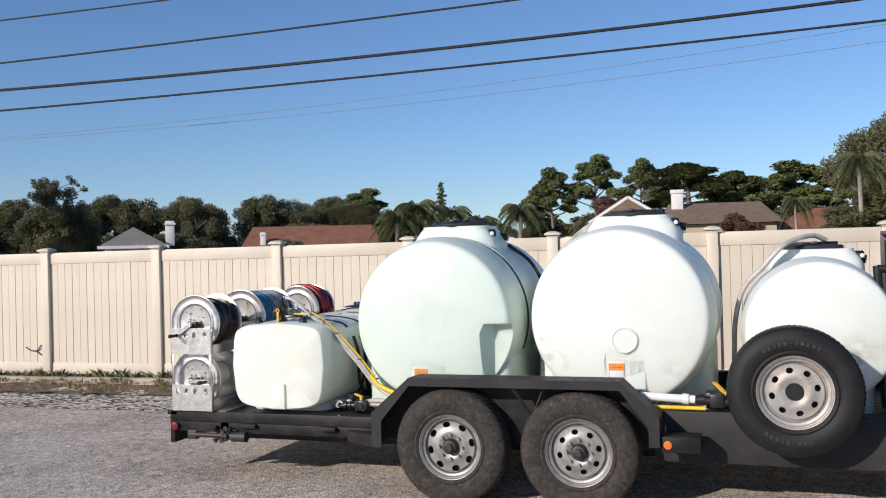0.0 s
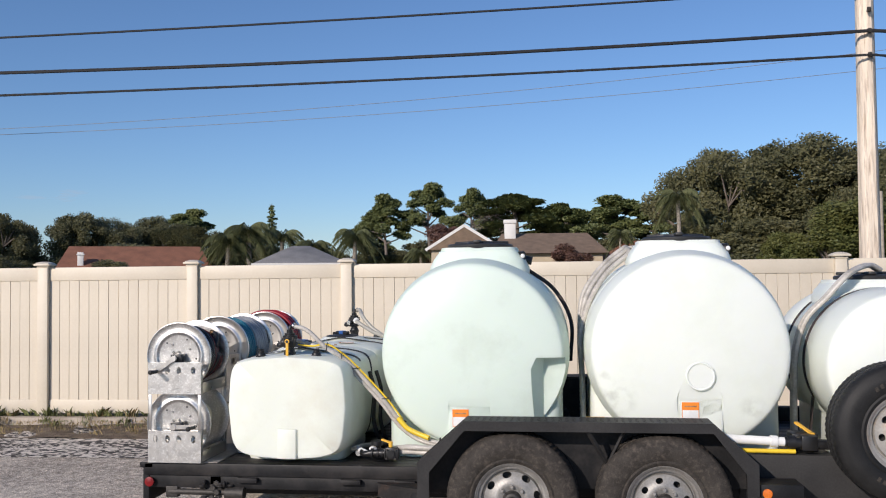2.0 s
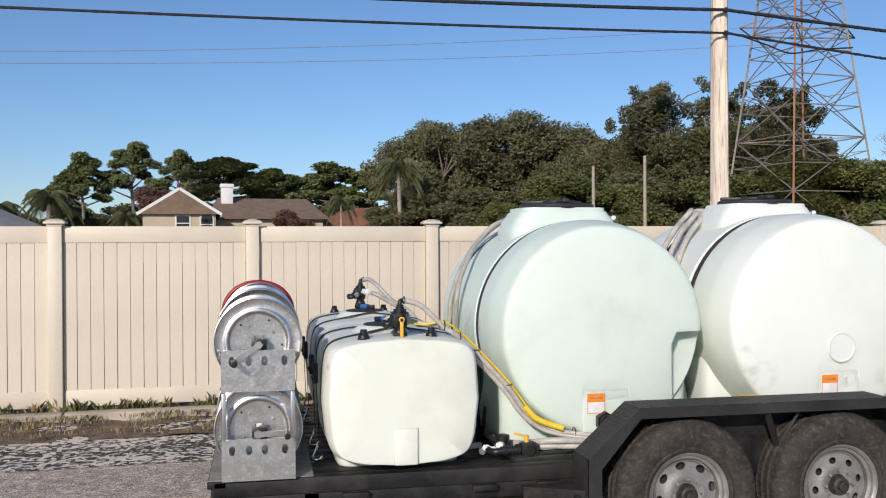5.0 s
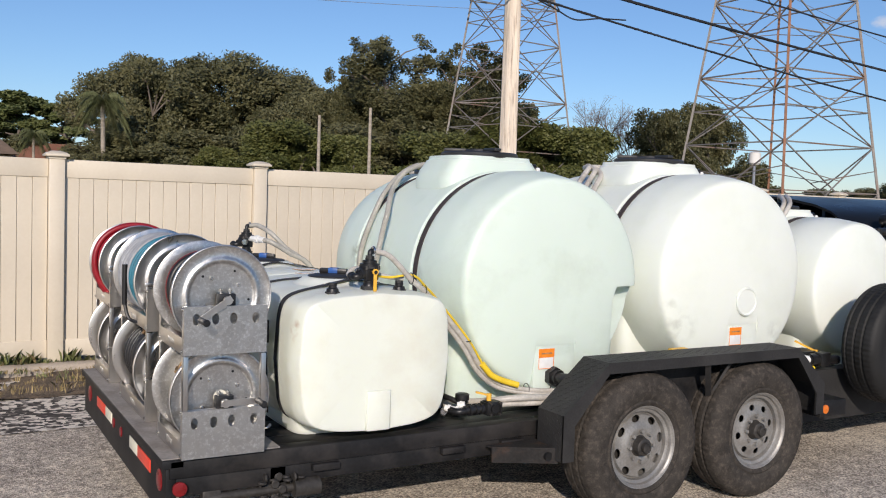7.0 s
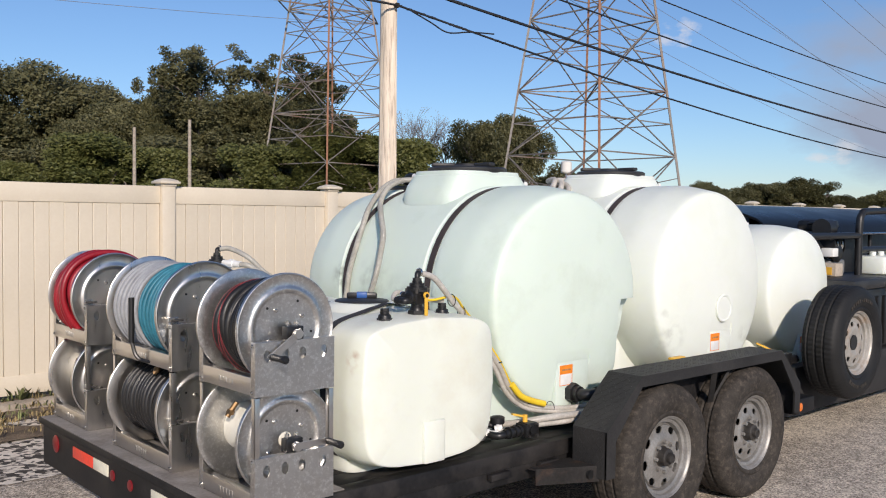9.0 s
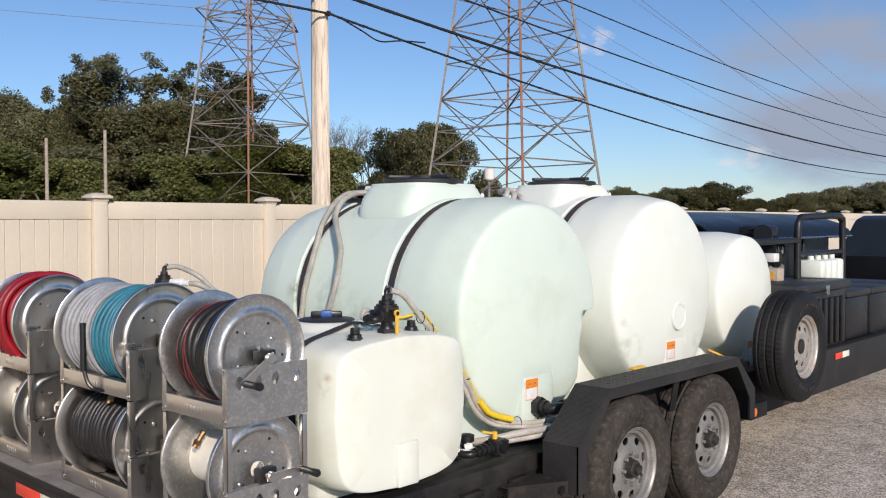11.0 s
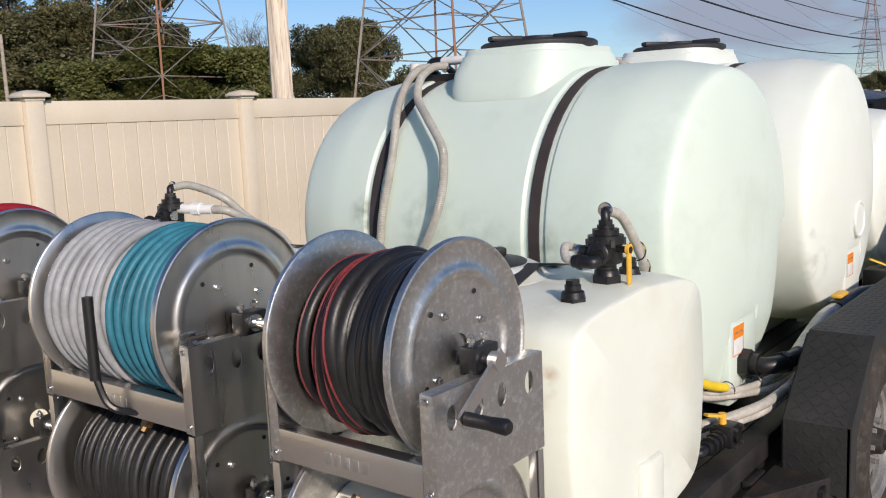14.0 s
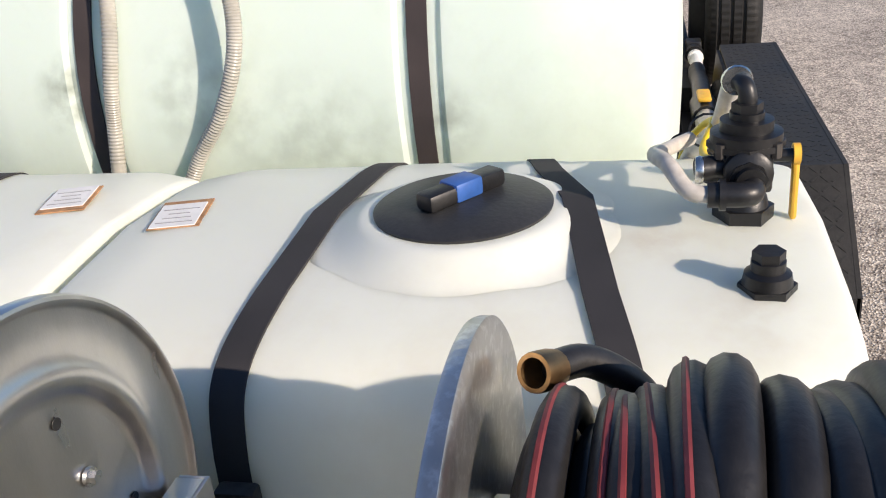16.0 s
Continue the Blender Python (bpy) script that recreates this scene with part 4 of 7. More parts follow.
oak_a = first_tree("oak_tree", "oak", 11, "oak_leaf", "bark", "large spreading dark-leaved oak behind the fence")
oak_b = first_tree("oak_tree", "oak", 23, "oak_leaf", "bark", "broad dense oak with grey limbs showing")
gum = first_tree("tall_tree", "gum", 31, "oak_leaf", "bark", "tall open-crowned tree with airy leaf clumps")
pine = first_tree("pine_tree", "pine", 41, "pine_leaf", "bark", "pine with flat rounded needle clumps on bare trunk")
bush = first_tree("shrub", "bush", 51, "bright_leaf", "bark", "tall yellow-green shrub behind the fence", "shrub")
dark_bush = first_tree("shrub", "bush", 57, "oak_leaf", "bark", "dark evergreen shrub mass behind the fence", "shrub")
red_bush = first_tree("shrub", "bush", 59, "rust_leaf", "bark", "reddish-brown winter shrub beside the houses", "shrub")
cedar = first_tree("conifer_tree", "cedar", 61, "pine_leaf", "bark", "narrow dark pointed conifer")
bare = first_tree("bare_tree", "bare", 71, "grey_twig", "bark", "leafless pale grey winter tree")
palm = first_tree("palm_tree", "palm", 81, "palm_leaf", "palm_bark", "tall palm with pale trunk and drooping fronds", "palm")
queen = first_tree("palm_tree", "queen", 83, "palm_leaf", "palm_bark", "bushy queen palm with drooping feathery fronds", "palm")

grow(oak_a, [(24.5, 104, 0, 1.12, 1.0), (38, 96, 70, 0.95, 0.9), (-76, 132, 40, 0.84, 0.8), (-95, 118, 10, 0.84, 0.9), (66, 73, 120, 0.84, 0.8), (-62, 140, 200, 0.74, 0.8), (100, 60, 30, 0.40, 0.9), (142, 62, 90, 0.36, 1.3), (-112, 100, 60, 0.7, 1.1)])
grow(oak_b, [(32, 100, 20, 0.96, 0.9), (16, 106, 100, 1.04, 0.8), (-85, 124, 150, 0.80, 0.9), (-70, 146, 30, 0.84, 0.9), (50, 92, 220, 0.72, 0.6), (88, 62, 50, 0.38, 1.0), (130, 75, 10, 0.40, 1.3), (138, 46, 300, 0.36, 1.3), (-56, 148, 77, 0.72, 0.9), (-104, 108, 20, 0.78, 0.9), (47, 84, 60, 0.9, 0.8), (30.5, 93, 310, 0.78, 0.9), (34.5, 95, 170, 0.80, 0.9)]
     + [(92 + i * 3.7, 70 - i * 4.0, 47 * i, 0.30 + 0.045 * (i * 5 % 4), 1.25) for i in range(17)])
grow(gum, [(39, 87, 0, 1.0, 1.0), (43, 84, 140, 0.98, 0.9), (35.5, 90, 250, 0.90, 0.8), (-59.7, 67.3, 80, 0.55, 0.9), (-68, 62, 10, 0.5, 0.9)])
grow(pine, [(-29, 138, 0, 1.06, 1.0), (-22.3, 139, 60, 1.18, 1.0), (-69, 157, 120, 1.06, 1.4), (-9.5, 150, 200, 1.12, 2.0), (-1.3, 150.6, 260, 1.0, 1.5), (5.8, 130, 320, 0.94, 1.7), (-17.7, 160, 30, 1.26, 0.8), (11, 128, 90, 0.9, 1.5), (-34, 150, 10, 0.9, 1.2), (-4, 165, 10, 1.0, 1.6), (4, 160, 120, 1.0, 1.6)])
grow(bush, [(21.5, 77, 0, 1.15, 1.25), (26, 74, 90, 1.0, 1.2), (32, 68, 30, 1.05, 1.2), (37, 64, 200, 1.2, 1.1), (17, 80, 130, 0.8, 1.0), (41, 61, 70, 1.15, 1.1), (-71, 60, 50, 0.55, 1.2)])
grow(dark_bush, [(29, 78, 0, 1.2, 1.4), (12, 98, 40, 1.1, 1.5), (18, 92, 80, 1.1, 1.5), (36, 74, 130, 1.3, 1.4), (43, 68, 170, 1.2, 1.3), (6, 118, 10, 1.1, 1.5), (-18, 128, 220, 1.0, 1.7), (-26, 126, 260, 0.8, 1.7), (-40, 132, 300, 0.9, 1.8),
                 (48, 75, 20, 1.0, 1.3), (54, 80, 60, 0.5, 1.5), (61, 78, 90, 0.45, 1.6), (70, 70, 120, 0.9, 1.6), (78, 66, 10, 0.6, 1.8), (-52, 128, 33, 1.0, 2.2), (-64, 124, 70, 1.1, 2.2), (-58, 82, 12, 0.75, 1.5), (-66, 74, 12, 0.8, 1.5), (-46, 84, 99, 0.6, 1.5), (-78, 110, 10, 0.9, 2.4), (-8, 138, 50, 1.1, 2.0), (-33, 150, 15, 1.2, 1.7), (-25, 153, 95, 1.25, 1.7), (-14, 156, 180, 1.3, 1.7), (-3, 158, 60, 1.3, 1.7), (7, 142, 130, 1.2, 1.6), (-44, 155, 10, 1.2, 1.7), (-56, 158, 75, 1.25, 1.8)])
grow(red_bush, [(-1.0, 97, 0, 0.82, 1.0), (10.5, 104, 90, 0.85, 0.8), (-16, 118, 40, 1.35, 1.1)])
grow(cedar, [(-52, 152.6, 0, 1.0, 1.1)])
grow(bare, [(64.4, 87.5, 0, 1.22, 0.85), (68, 85, 140, 1.12, 0.85), (110, 52, 60, 0.4, 1.2), (23, 118, 60, 1.3, 0.8), (-14, 150, 60, 1.2, 0.8)])
grow(palm, [(10, 94.8, 0, 1.18, 0.85), (4.5, 100, 60, 0.78, 0.8)])
grow(queen, [(-42.4, 113.6, 0, 1.65, 0.95), (-47, 143, 90, 1.8, 0.9), (-37, 126, 140, 1.35, 0.95), (-30, 122, 200, 1.55, 0.9), (-44.5, 112, 260, 1.4, 0.95), (-20, 116, 20, 1.05, 0.9)])

for x, y, h in ((17.4, 57.9, 6.8), (20.4, 56.5, 7.4)):
    lp = thing("far_post", (x, y, 0), "plain grey wooden post among the trees", "post", "far posts")
    part("shaft", rod(B(), (x, y, 0), (x, y, h), 0.13, 0.10, 10), M["palm_bark"], lp)

wt = thing("water_tower", (58.0, 57.5, 0), "small white tank on a slim grey post far off", "tank")
part("tank", lathe(B(), [(5.45, 0.0), (5.5, 0.38), (5.65, 0.5), (6.5, 0.5), (6.62, 0.36), (6.66, 0.0)], (58.0, 57.5, 0), "z", 24), M["white_wall"], wt)
part("post", rod(B(), (58.0, 57.5, 0), (58.0, 57.5, 5.48), 0.12, n=10), M["wire_grey"], wt)

# ---- clouds, far off ----
def cloud_mat(name, color, power, cover):
    m = bpy.data.materials.new(name)
    m.use_nodes = True
    n, l = m.node_tree.nodes, m.node_tree.links
    n.remove(n["Principled BSDF"])
    tc, no, ra = n.new("ShaderNodeTexCoord"), n.new("ShaderNodeTexNoise"), n.new("ShaderNodeValToRGB")
    no.inputs["Scale"].default_value, no.inputs["Detail"].default_value, no.inputs["Roughness"].default_value = 3.2, 9, 0.55
    l.new(tc.outputs["Generated"], no.inputs["Vector"])
    gr = n.new("ShaderNodeTexGradient")
    gr.gradient_type = "SPHERICAL"
    mp = n.new("ShaderNodeMapping")
    mp.inputs["Location"].default_value, mp.inputs["Scale"].default_value = (-1, -1, 0), (2, 2, 0)
    l.new(tc.outputs["Generated"], mp.inputs[0]), l.new(mp.outputs[0], gr.inputs[0])
    mu = n.new("ShaderNodeMath")
    mu.operation = "MULTIPLY"
    ad = n.new("ShaderNodeMath")
    ad.operation = "ADD"
    ad.inputs[1].default_value = cover
    l.new(gr.outputs["Fac"], ad.inputs[0])
    l.new(no.outputs[0], mu.inputs[0]), l.new(ad.outputs[0], mu.inputs[1])
    ra.color_ramp.elements[0].position, ra.color_ramp.elements[1].position = 0.30, 0.52
    l.new(mu.outputs[0], ra.inputs[0])
    em, tp, mx = n.new("ShaderNodeEmission"), n.new("ShaderNodeBsdfTransparent"), n.new("ShaderNodeMixShader")
    em.inputs[0].default_value, em.inputs[1].default_value = rgb(color), power
    l.new(ra.outputs[0], mx.inputs[0]), l.new(tp.outputs[0], mx.inputs[1]), l.new(em.outputs[0], mx.inputs[2])
    l.new(mx.outputs[0], n["Material Output"].inputs[0])
    return m


M["cloud_grey"] = cloud_mat("grey_cloud", (0.32, 0.385, 0.49), 1.0, 0.46)
M["cloud_white"] = cloud_mat("white_cloud", (0.80, 0.80, 0.80), 0.9, 0.1)
M["cloud_faint"] = cloud_mat("faint_cloud", (0.52, 0.60, 0.70), 0.8, 0.0)


def cloud(at, w, h, material, label):
    bm = B()
    bmesh.ops.create_grid(bm, x_segments=8, y_segments=8, size=0.5)
    for v in bm.verts:
        v.co.x, v.co.y = v.co.x * w, v.co.y * h
    me = mesh_of("cloud", bm, material)
    ob = new("cloud", me)
    ob.matrix_world = look(at, (-3, 3, 1.6)) @ Matrix.Rotation(math.pi, 4, "Y")
    ob.visible_shadow = False
    tagged(ob, label, "cloud", kind="structure")


cloud((1930, 420, 250), 1350, 640, M["cloud_grey"], "broad grey cloud bank low in the sky")
cloud((1490, 1000, 350), 170, 110, M["cloud_white"], "small white cloud puff")
cloud((1620, 750, 120), 190, 90, M["cloud_white"], "small white cloud low over the trees")
cloud((-1015, 1713, 182), 330, 60, M["cloud_faint"], "faint thin cloud streak low over the trees")


# ---- trailer ----
Y0, Y1 = 5.94, 8.06            # deck edges
XR, XF = -4.28, 3.6            # rear and front of the deck
DECK = 0.515
trailer = thing("utility_trailer", (-1.5, 7.0, 0), "long black tandem-axle flatbed trailer carrying tanks and hose reels", "trailer")
for i in range(14):
    y = Y0 + 0.09 + i * 0.139
    part("plank", box(B(), (XR + 0.05, y, DECK - 0.035), (XF, y + 0.135, DECK), 0.004), M["black_paint"], trailer, "worn black deck plank")
for y, s in ((Y0, 1), (Y1, -1)):
    bm = box(B(), (XR, y, 0.44), (-0.55, y + s * 0.085, DECK + 0.003), 0.006)
    box(bm, (XR + 0.02, y + s * 0.015, 0.36), (-0.55, y + s * 0.07, 0.44), 0.004)
    for x in (-3.66, -3.0, -2.66):
        box(bm, (x, y - s * 0.022, 0.405), (x + 0.13, y + s * 0.01, 0.435), 0.003)
    part("side_rail", bm, M["black_paint"], trailer)
    bm = box(B(), (-0.62, y + s * 0.005, 0.30), (XF, y + s * 0.11, 0.625), 0.006)
    part("front_rail", bm, M["fender"], trailer)
bm = box(B(), (XR - 0.012, Y0 + 0.01, 0.27), (XR + 0.03, Y1 - 0.01, DECK - 0.012), 0.005)
box(bm, (XR - 0.03, Y0, DECK - 0.03), (XR + 0.06, Y1, DECK + 0.004), 0.004)
part("rear_bumper", bm, M["black_paint"], trailer)
bm = box(B(), (XR - 0.026, Y0 + 0.02, DECK + 0.001), (-3.80, Y1 - 0.02, DECK + 0.008), 0.002)
part("rear_plate", bm, M["deck_plate"], trailer, "dull bare metal deck plate under the reels")
bm = B()
for x in (-3.9, -3.2, -2.5, -1.8, -1.1, -0.4, 0.5, 1.5, 2.5):
    box(bm, (x, Y0 + 0.1, 0.36), (x + 0.06, Y1 - 0.1, 0.475), 0.004)
for y in (6.35, 7.6):
    box(bm, (XR + 0.2, y, 0.24), (XF + 0.3, y + 0.07, 0.36), 0.004)
part("chassis", bm, M["black_paint"], trailer)
bm = B()
beam(bm, (XF, 6.3, 0.42), (5.0, 6.98, 0.42), 0.10), beam(bm, (XF, 7.7, 0.42), (5.0, 7.02, 0.42), 0.10)
box(bm, (4.9, 6.92, 0.40), (5.25, 7.08, 0.52), 0.02)
part("drawbar", bm, M["black_paint"], trailer)
for x in (-1.93, -1.07):
    part("axle", rod(B(), (x, 5.8, 0.385), (x, 8.2, 0.385), 0.04, n=12), M["black_paint"], trailer)

# lamps and tape at the rear
for y in (Y0 + 0.12, 6.90, 7.10, 7.85):
    q = 0.026 if 6.5 < y < 7.5 else 0.046
    bm = lathe(B(), [(0.0, q), (-0.003, q), (-0.006, q * 0.88), (-0.008, 0.0)], (XR - 0.012, y, 0.41), "x", 20)
    part("tail_light", bm, M["red_lens"], trailer, "round red tail light")
for y0, m in ((6.23, "red_tape"), (6.50, "white_tape"), (7.15, "white_tape"), (7.335, "red_tape")):
    part("reflective_tape", box(B(), (XR - 0.016, y0, 0.392), (XR - 0.011, y0 + (0.18 if m[0] == "w" else 0.265), 0.447), 0.001), M[m], trailer, "strip of reflective tape")
part("side_marker", lathe(B(), [(0, 0.03), (-0.012, 0.03), (-0.018, 0.0)], (XR + 0.04, Y0 - 0.001, 0.40), "y", 20), M["red_lens"], trailer, "round red side marker light")
for x, m in ((1.56, "red_tape"), (1.72, "white_tape")):
    part("reflective_tape", box(B(), (x, Y0 - 0.004, 0.53), (x + 0.15, Y0 + 0.001, 0.58), 0.001), M[m], trailer, "strip of reflective tape")

# stabiliser jack and chain below the rear corner
bm = rod(B(), (-4.12, 5.965, 0.335), (-3.70, 5.965, 0.335), 0.02, n=12)
rod(bm, (-3.74, 5.95, 0.335), (-3.62, 5.95, 0.335), 0.04, n=12)
box(bm, (-4.14, 5.95, 0.30), (-4.06, 6.0, 0.37), 0.006), box(bm, (-3.85, 5.955, 0.33), (-3.77, 6.0, 0.44), 0.006)
rng = random.Random(8)
for k in range(26):
    c = Vector((-3.9 + rng.uniform(0, 0.24), 5.93 + rng.uniform(-0.01, 0.05), 0.34 + rng.uniform(-0.04, 0.06)))
    lathe(bm, [(-0.006, 0.016), (0, 0.021), (0.006, 0.016)], c, rng.choice("xyz"), 8)
part("stabiliser_jack", bm, M["hub"], trailer, "greasy black jack with a bundled chain")


def fender_mesh(y0, y1, s):
    """The folded fender sheet over both wheels, with its drop lip; s: the outer side's sign."""
    line = [(-2.475, 0.37), (-2.475, 0.60), (-2.20, 0.842), (-0.80, 0.842), (-0.56, 0.62), (-0.56, 0.44)]
    bm = B()
    loops = []
    for (x, z) in line:
        loops.append((x, z))
    cx, cz = -1.5, 0.3
    inner = []
    for x, z in loops:
        k = 0.968 if z > 0.5 else 0.985
        inner.append((cx + (x - cx) * k, z - 0.012 if z > 0.5 else z))
    rr = []
    for (x, z), (u, w) in zip(loops, inner):
        rr.append([(x, y0, z), (x, y1, z), (u, y1, w), (u, y0, w)])
    rings(bm, rr)
    # lip along the outer edge
    lip = []
    for (x, z) in loops:
        q = 0.93 if abs(x + 1.5) > 0.9 else 1
        lip.append([(x, y0 - s * 0.004, z + 0.001), (x, y0 + s * 0.008, z + 0.001), (cx + (x - cx) * q, y0 + s * 0.008, z - (0.055 if z > 0.5 else 0)), (cx + (x - cx) * q, y0 - s * 0.004, z - (0.055 if z > 0.5 else 0))])
    rings(bm, lip)
    edges = [e for e in bm.edges if abs((e.verts[0].co - e.verts[1].co).normalized().y) > 0.95 and e.calc_face_angle(0) > 0.3]
    bmesh.ops.bevel(bm, geom=edges, offset=0.012, segments=3, affect="EDGES", profile=0.5)
    return bm


for y0, y1, s in ((5.672, 5.880, 1), (8.328, 8.12, -1)):
    fen = part("fender", fender_mesh(y0, y1, s), M["fender"], trailer, "scuffed black steel tandem fender with tread pattern")
    bm = B()
    rng = random.Random(2)
    if s > 0:
        # raised tread lugs on the rear slope and top
        for i in range(20):
            for j in range(7):
                f = (i + 0.5) / 20
                L0, L1 = Vector((-2.475, 0, 0.40)), Vector((-2.475, 0, 0.60))
                if f < 0.34:
                    p, tilt = L0.lerp(L1, f / 0.34), -90
                else:
                    p, tilt = Vector((-2.475, 0, 0.60)).lerp(Vector((-2.20, 0, 0.842)), (f - 0.34) / 0.66), -41.3
                y = y0 + 0.03 + j * 0.026
                obox(bm, Matrix.Translation((p.x, y, p.z)) @ Matrix.Rotation(radians(tilt), 4, "Y") @ Matrix.Rotation(radians(45 if (i + j) % 2 else -45), 4, "Z"), (0.024, 0.005, 0.0030))
        for i in range(34):
            for j in range(7):
                obox(bm, Matrix.Translation((-2.17 + i * 0.04, y0 + 0.03 + j * 0.026, 0.842)) @ Matrix.Rotation(radians(45 if (i + j) % 2 else -45), 4, "Z"), (0.022, 0.0045, 0.0020))
        tagged(part("tread_pattern", bm, M["fender"], fen), kind="stuff")
    part("inner_panel", rings(B(), [[(x, y1 + s * d, z) for x, z in ((-2.455, 0.40), (-2.455, 0.585), (-2.19, 0.825), (-0.815, 0.825), (-0.59, 0.61), (-0.59, 0.44))] for d in (0.0, 0.012)]), M["black_paint"], fen)
    bm = B()
    beam(bm, (-1.50, y0 + s * 0.02, 0.80), (-1.38, y0 + s * 0.12, 0.58), 0.03, 0.014)
    beam(bm, (-1.28, y0 + s * 0.05, 0.80), (-1.38, y0 + s * 0.12, 0.58), 0.02, 0.014)
    part("fender_brace", bm, M["fender"], fen)
    bm = B()
    rings(bm, [[(-2.76, y1 + s * 0.03, z0), (-2.75, y1 - s * 0.01, z0), (-2.462, y0 + s * 0.05, z0), (-2.462, y1 + s * 0.03, z0)] for z0 in (0.422, 0.430)])
    rings(bm, [[(-2.75, y1 - s * 0.01, z0), (-2.462, y0 + s * 0.05, z0), (-2.462, y0 + s * 0.058, z0), (-2.75, y1 - s * 0.002, z0)] for z0 in (0.352, 0.4215)])
    part("rear_step", bm, M["rust"], trailer, "rust-stained black steel step bracket")
    bm = box(B(), (-0.555, y0 + s * 0.02, 0.41), (-0.32, y1, 0.505), 0.004)
    part("front_step", bm, M["black_paint"], trailer)
# the bracket is uncut: a black disc gives the hole its dark inside
part("step_hole", rod(B(), (-2.505, 5.736, 0.388), (-2.505, 5.752, 0.388), 0.022, n=20), M["plastic"], trailer)
part("side_marker", lathe(B(), [(0, 0.026), (-0.010, 0.026), (-0.016, 0.0)], (-0.515, 5.693, 0.458), "y", 20), M["amber"], trailer, "round amber side marker light")


# ---- wheels ----
def wheel_parts(parent, at, spoked, dirty, out=-1, nested=True, cap=True):
    """A wheel whose outer face looks along out (-1: towards -y)."""
    x, y, z = at
    F = Matrix.Translation((x, y, z)) @ (FACE_Y if out < 0 else Matrix.Rotation(radians(-90), 4, "X"))
    holes = [(0.128, 2 * math.pi * k / 8 + 0.2, 0.017, 0.021) for k in range(8)]
    if spoked:
        holes = [(0.146, 2 * math.pi * k / 8 + 0.2, 0.019, 0.027) for k in range(8)]
    bm = disc(B(), Matrix.Identity(4), 0.052, 0.178, 0.006, holes, 128, 16, lambda r: 0.012 * math.exp(-((r - 0.09) / 0.03) ** 2) - (0.02 if r > 0.170 else 0.0))
    for v in bm.verts:
        v.co.z -= 0.040
    bmesh.ops.transform(bm, matrix=F, verts=bm.verts[:])
    b2 = B()
    prof = [(-0.10, 0.170), (-0.062, 0.174), (-0.046, 0.177), (-0.028, 0.181), (-0.024, 0.188), (-0.022, 0.196), (-0.008, 0.201), (-0.004, 0.208), (0.004, 0.213), (0.006, 0.219), (0.0, 0.221), (-0.012, 0.212), (-0.10, 0.20)]
    lathe(b2, [(-a if out < 0 else a, r) for a, r in prof], (x, y, z), "y", 72, closed=True)
    me = bpy.data.meshes.new("tmp")
    b2.to_mesh(me)
    b2.free()
    bm.from_mesh(me)
    bpy.data.meshes.remove(me)
    wheel = part("wheel" if nested else "rim", bm, M["rim" if dirty else "rim_rust"], parent, "silver steel wheel with D-shaped slots" if spoked else "silver steel wheel with round holes")
    so = -1 if out < 0 else 1
    prof = [(0.0, 0.212), (0.012, 0.222), (0.018, 0.236), (0.012, 0.246), (0.022, 0.262), (0.026, 0.30), (0.023, 0.335), (0.016, 0.343), (0.012, 0.358), (-0.006, 0.374)]
    for k, g in enumerate((0.0, 0.055, 0.11, 0.165)):
        prof += [(-0.018 - g, 0.381 + 0.002 * (k in (1, 2))), (-0.052 - g, 0.382), (-0.054 - g, 0.372), (-0.068 - g + 0.003, 0.372)] if k < 3 else [(-0.018 - g, 0.381), (-0.208, 0.372)]
    prof += [(-0.225, 0.345), (-0.232, 0.30), (-0.225, 0.25), (-0.205, 0.213), (-0.10, 0.205)]
    tread = lambda a, r, th: (0.0017 * (1 if math.sin(th * 72 + 30 * abs(a)) > -0.2 else -1)) if r > 0.374 else 0.0
    bm = lathe(B(), [(a * so, r) for a, r in prof], (x, y, z), "y", 288, tread, closed=True)
    part("tyre", bm, M["rubber" if dirty else "rubber_new"], wheel if nested else parent, "dusty worn trailer tyre" if dirty else "black spare tyre")
    bm = B()
    if cap:
        lathe(bm, [(so * a, r) for a, r in ((-0.10, 0.058), (-0.03, 0.056), (-0.026, 0.051), (0.010, 0.045), (0.014, 0.040), (0.015, 0.028), (0.034, 0.026), (0.036, 0.018), (0.031, 0.016), (0.031, 0.0))], (x, y, z), "y", 28)
        part("hub", bm, M["hub"], wheel if nested else parent, "dirty grease hub")
    for k in range(8 if cap else 0):
        a = 2 * math.pi * k / 8
        c = Vector((x + 0.08 * math.cos(a), y + so * -0.036, z + 0.08 * math.sin(a)))
        part("lug_nut", rod(B(), c, c + Vector((0, so * 0.034, 0)), 0.011, 0.0095, 6), M["rim"], wheel if nested else parent)
    # drum behind the disc; in the spare only an added backing that darkens its holes
    part("brake_drum", lathe(B(), [(so * -0.19, 0.0), (so * -0.19, 0.168), (so * -0.085, 0.168), (so * -0.08, 0.0)], (x, y, z), "y", 32), M["hub"], wheel if nested else parent)
    if not cap:
        bm = lathe(B(), [(so * -0.045, 0.05), (so * -0.025, 0.05), (so * -0.025, 0.0)], (x, y, z), "y", 28)
        part("mount_plate", bm, M["plastic"], parent)
    return wheel


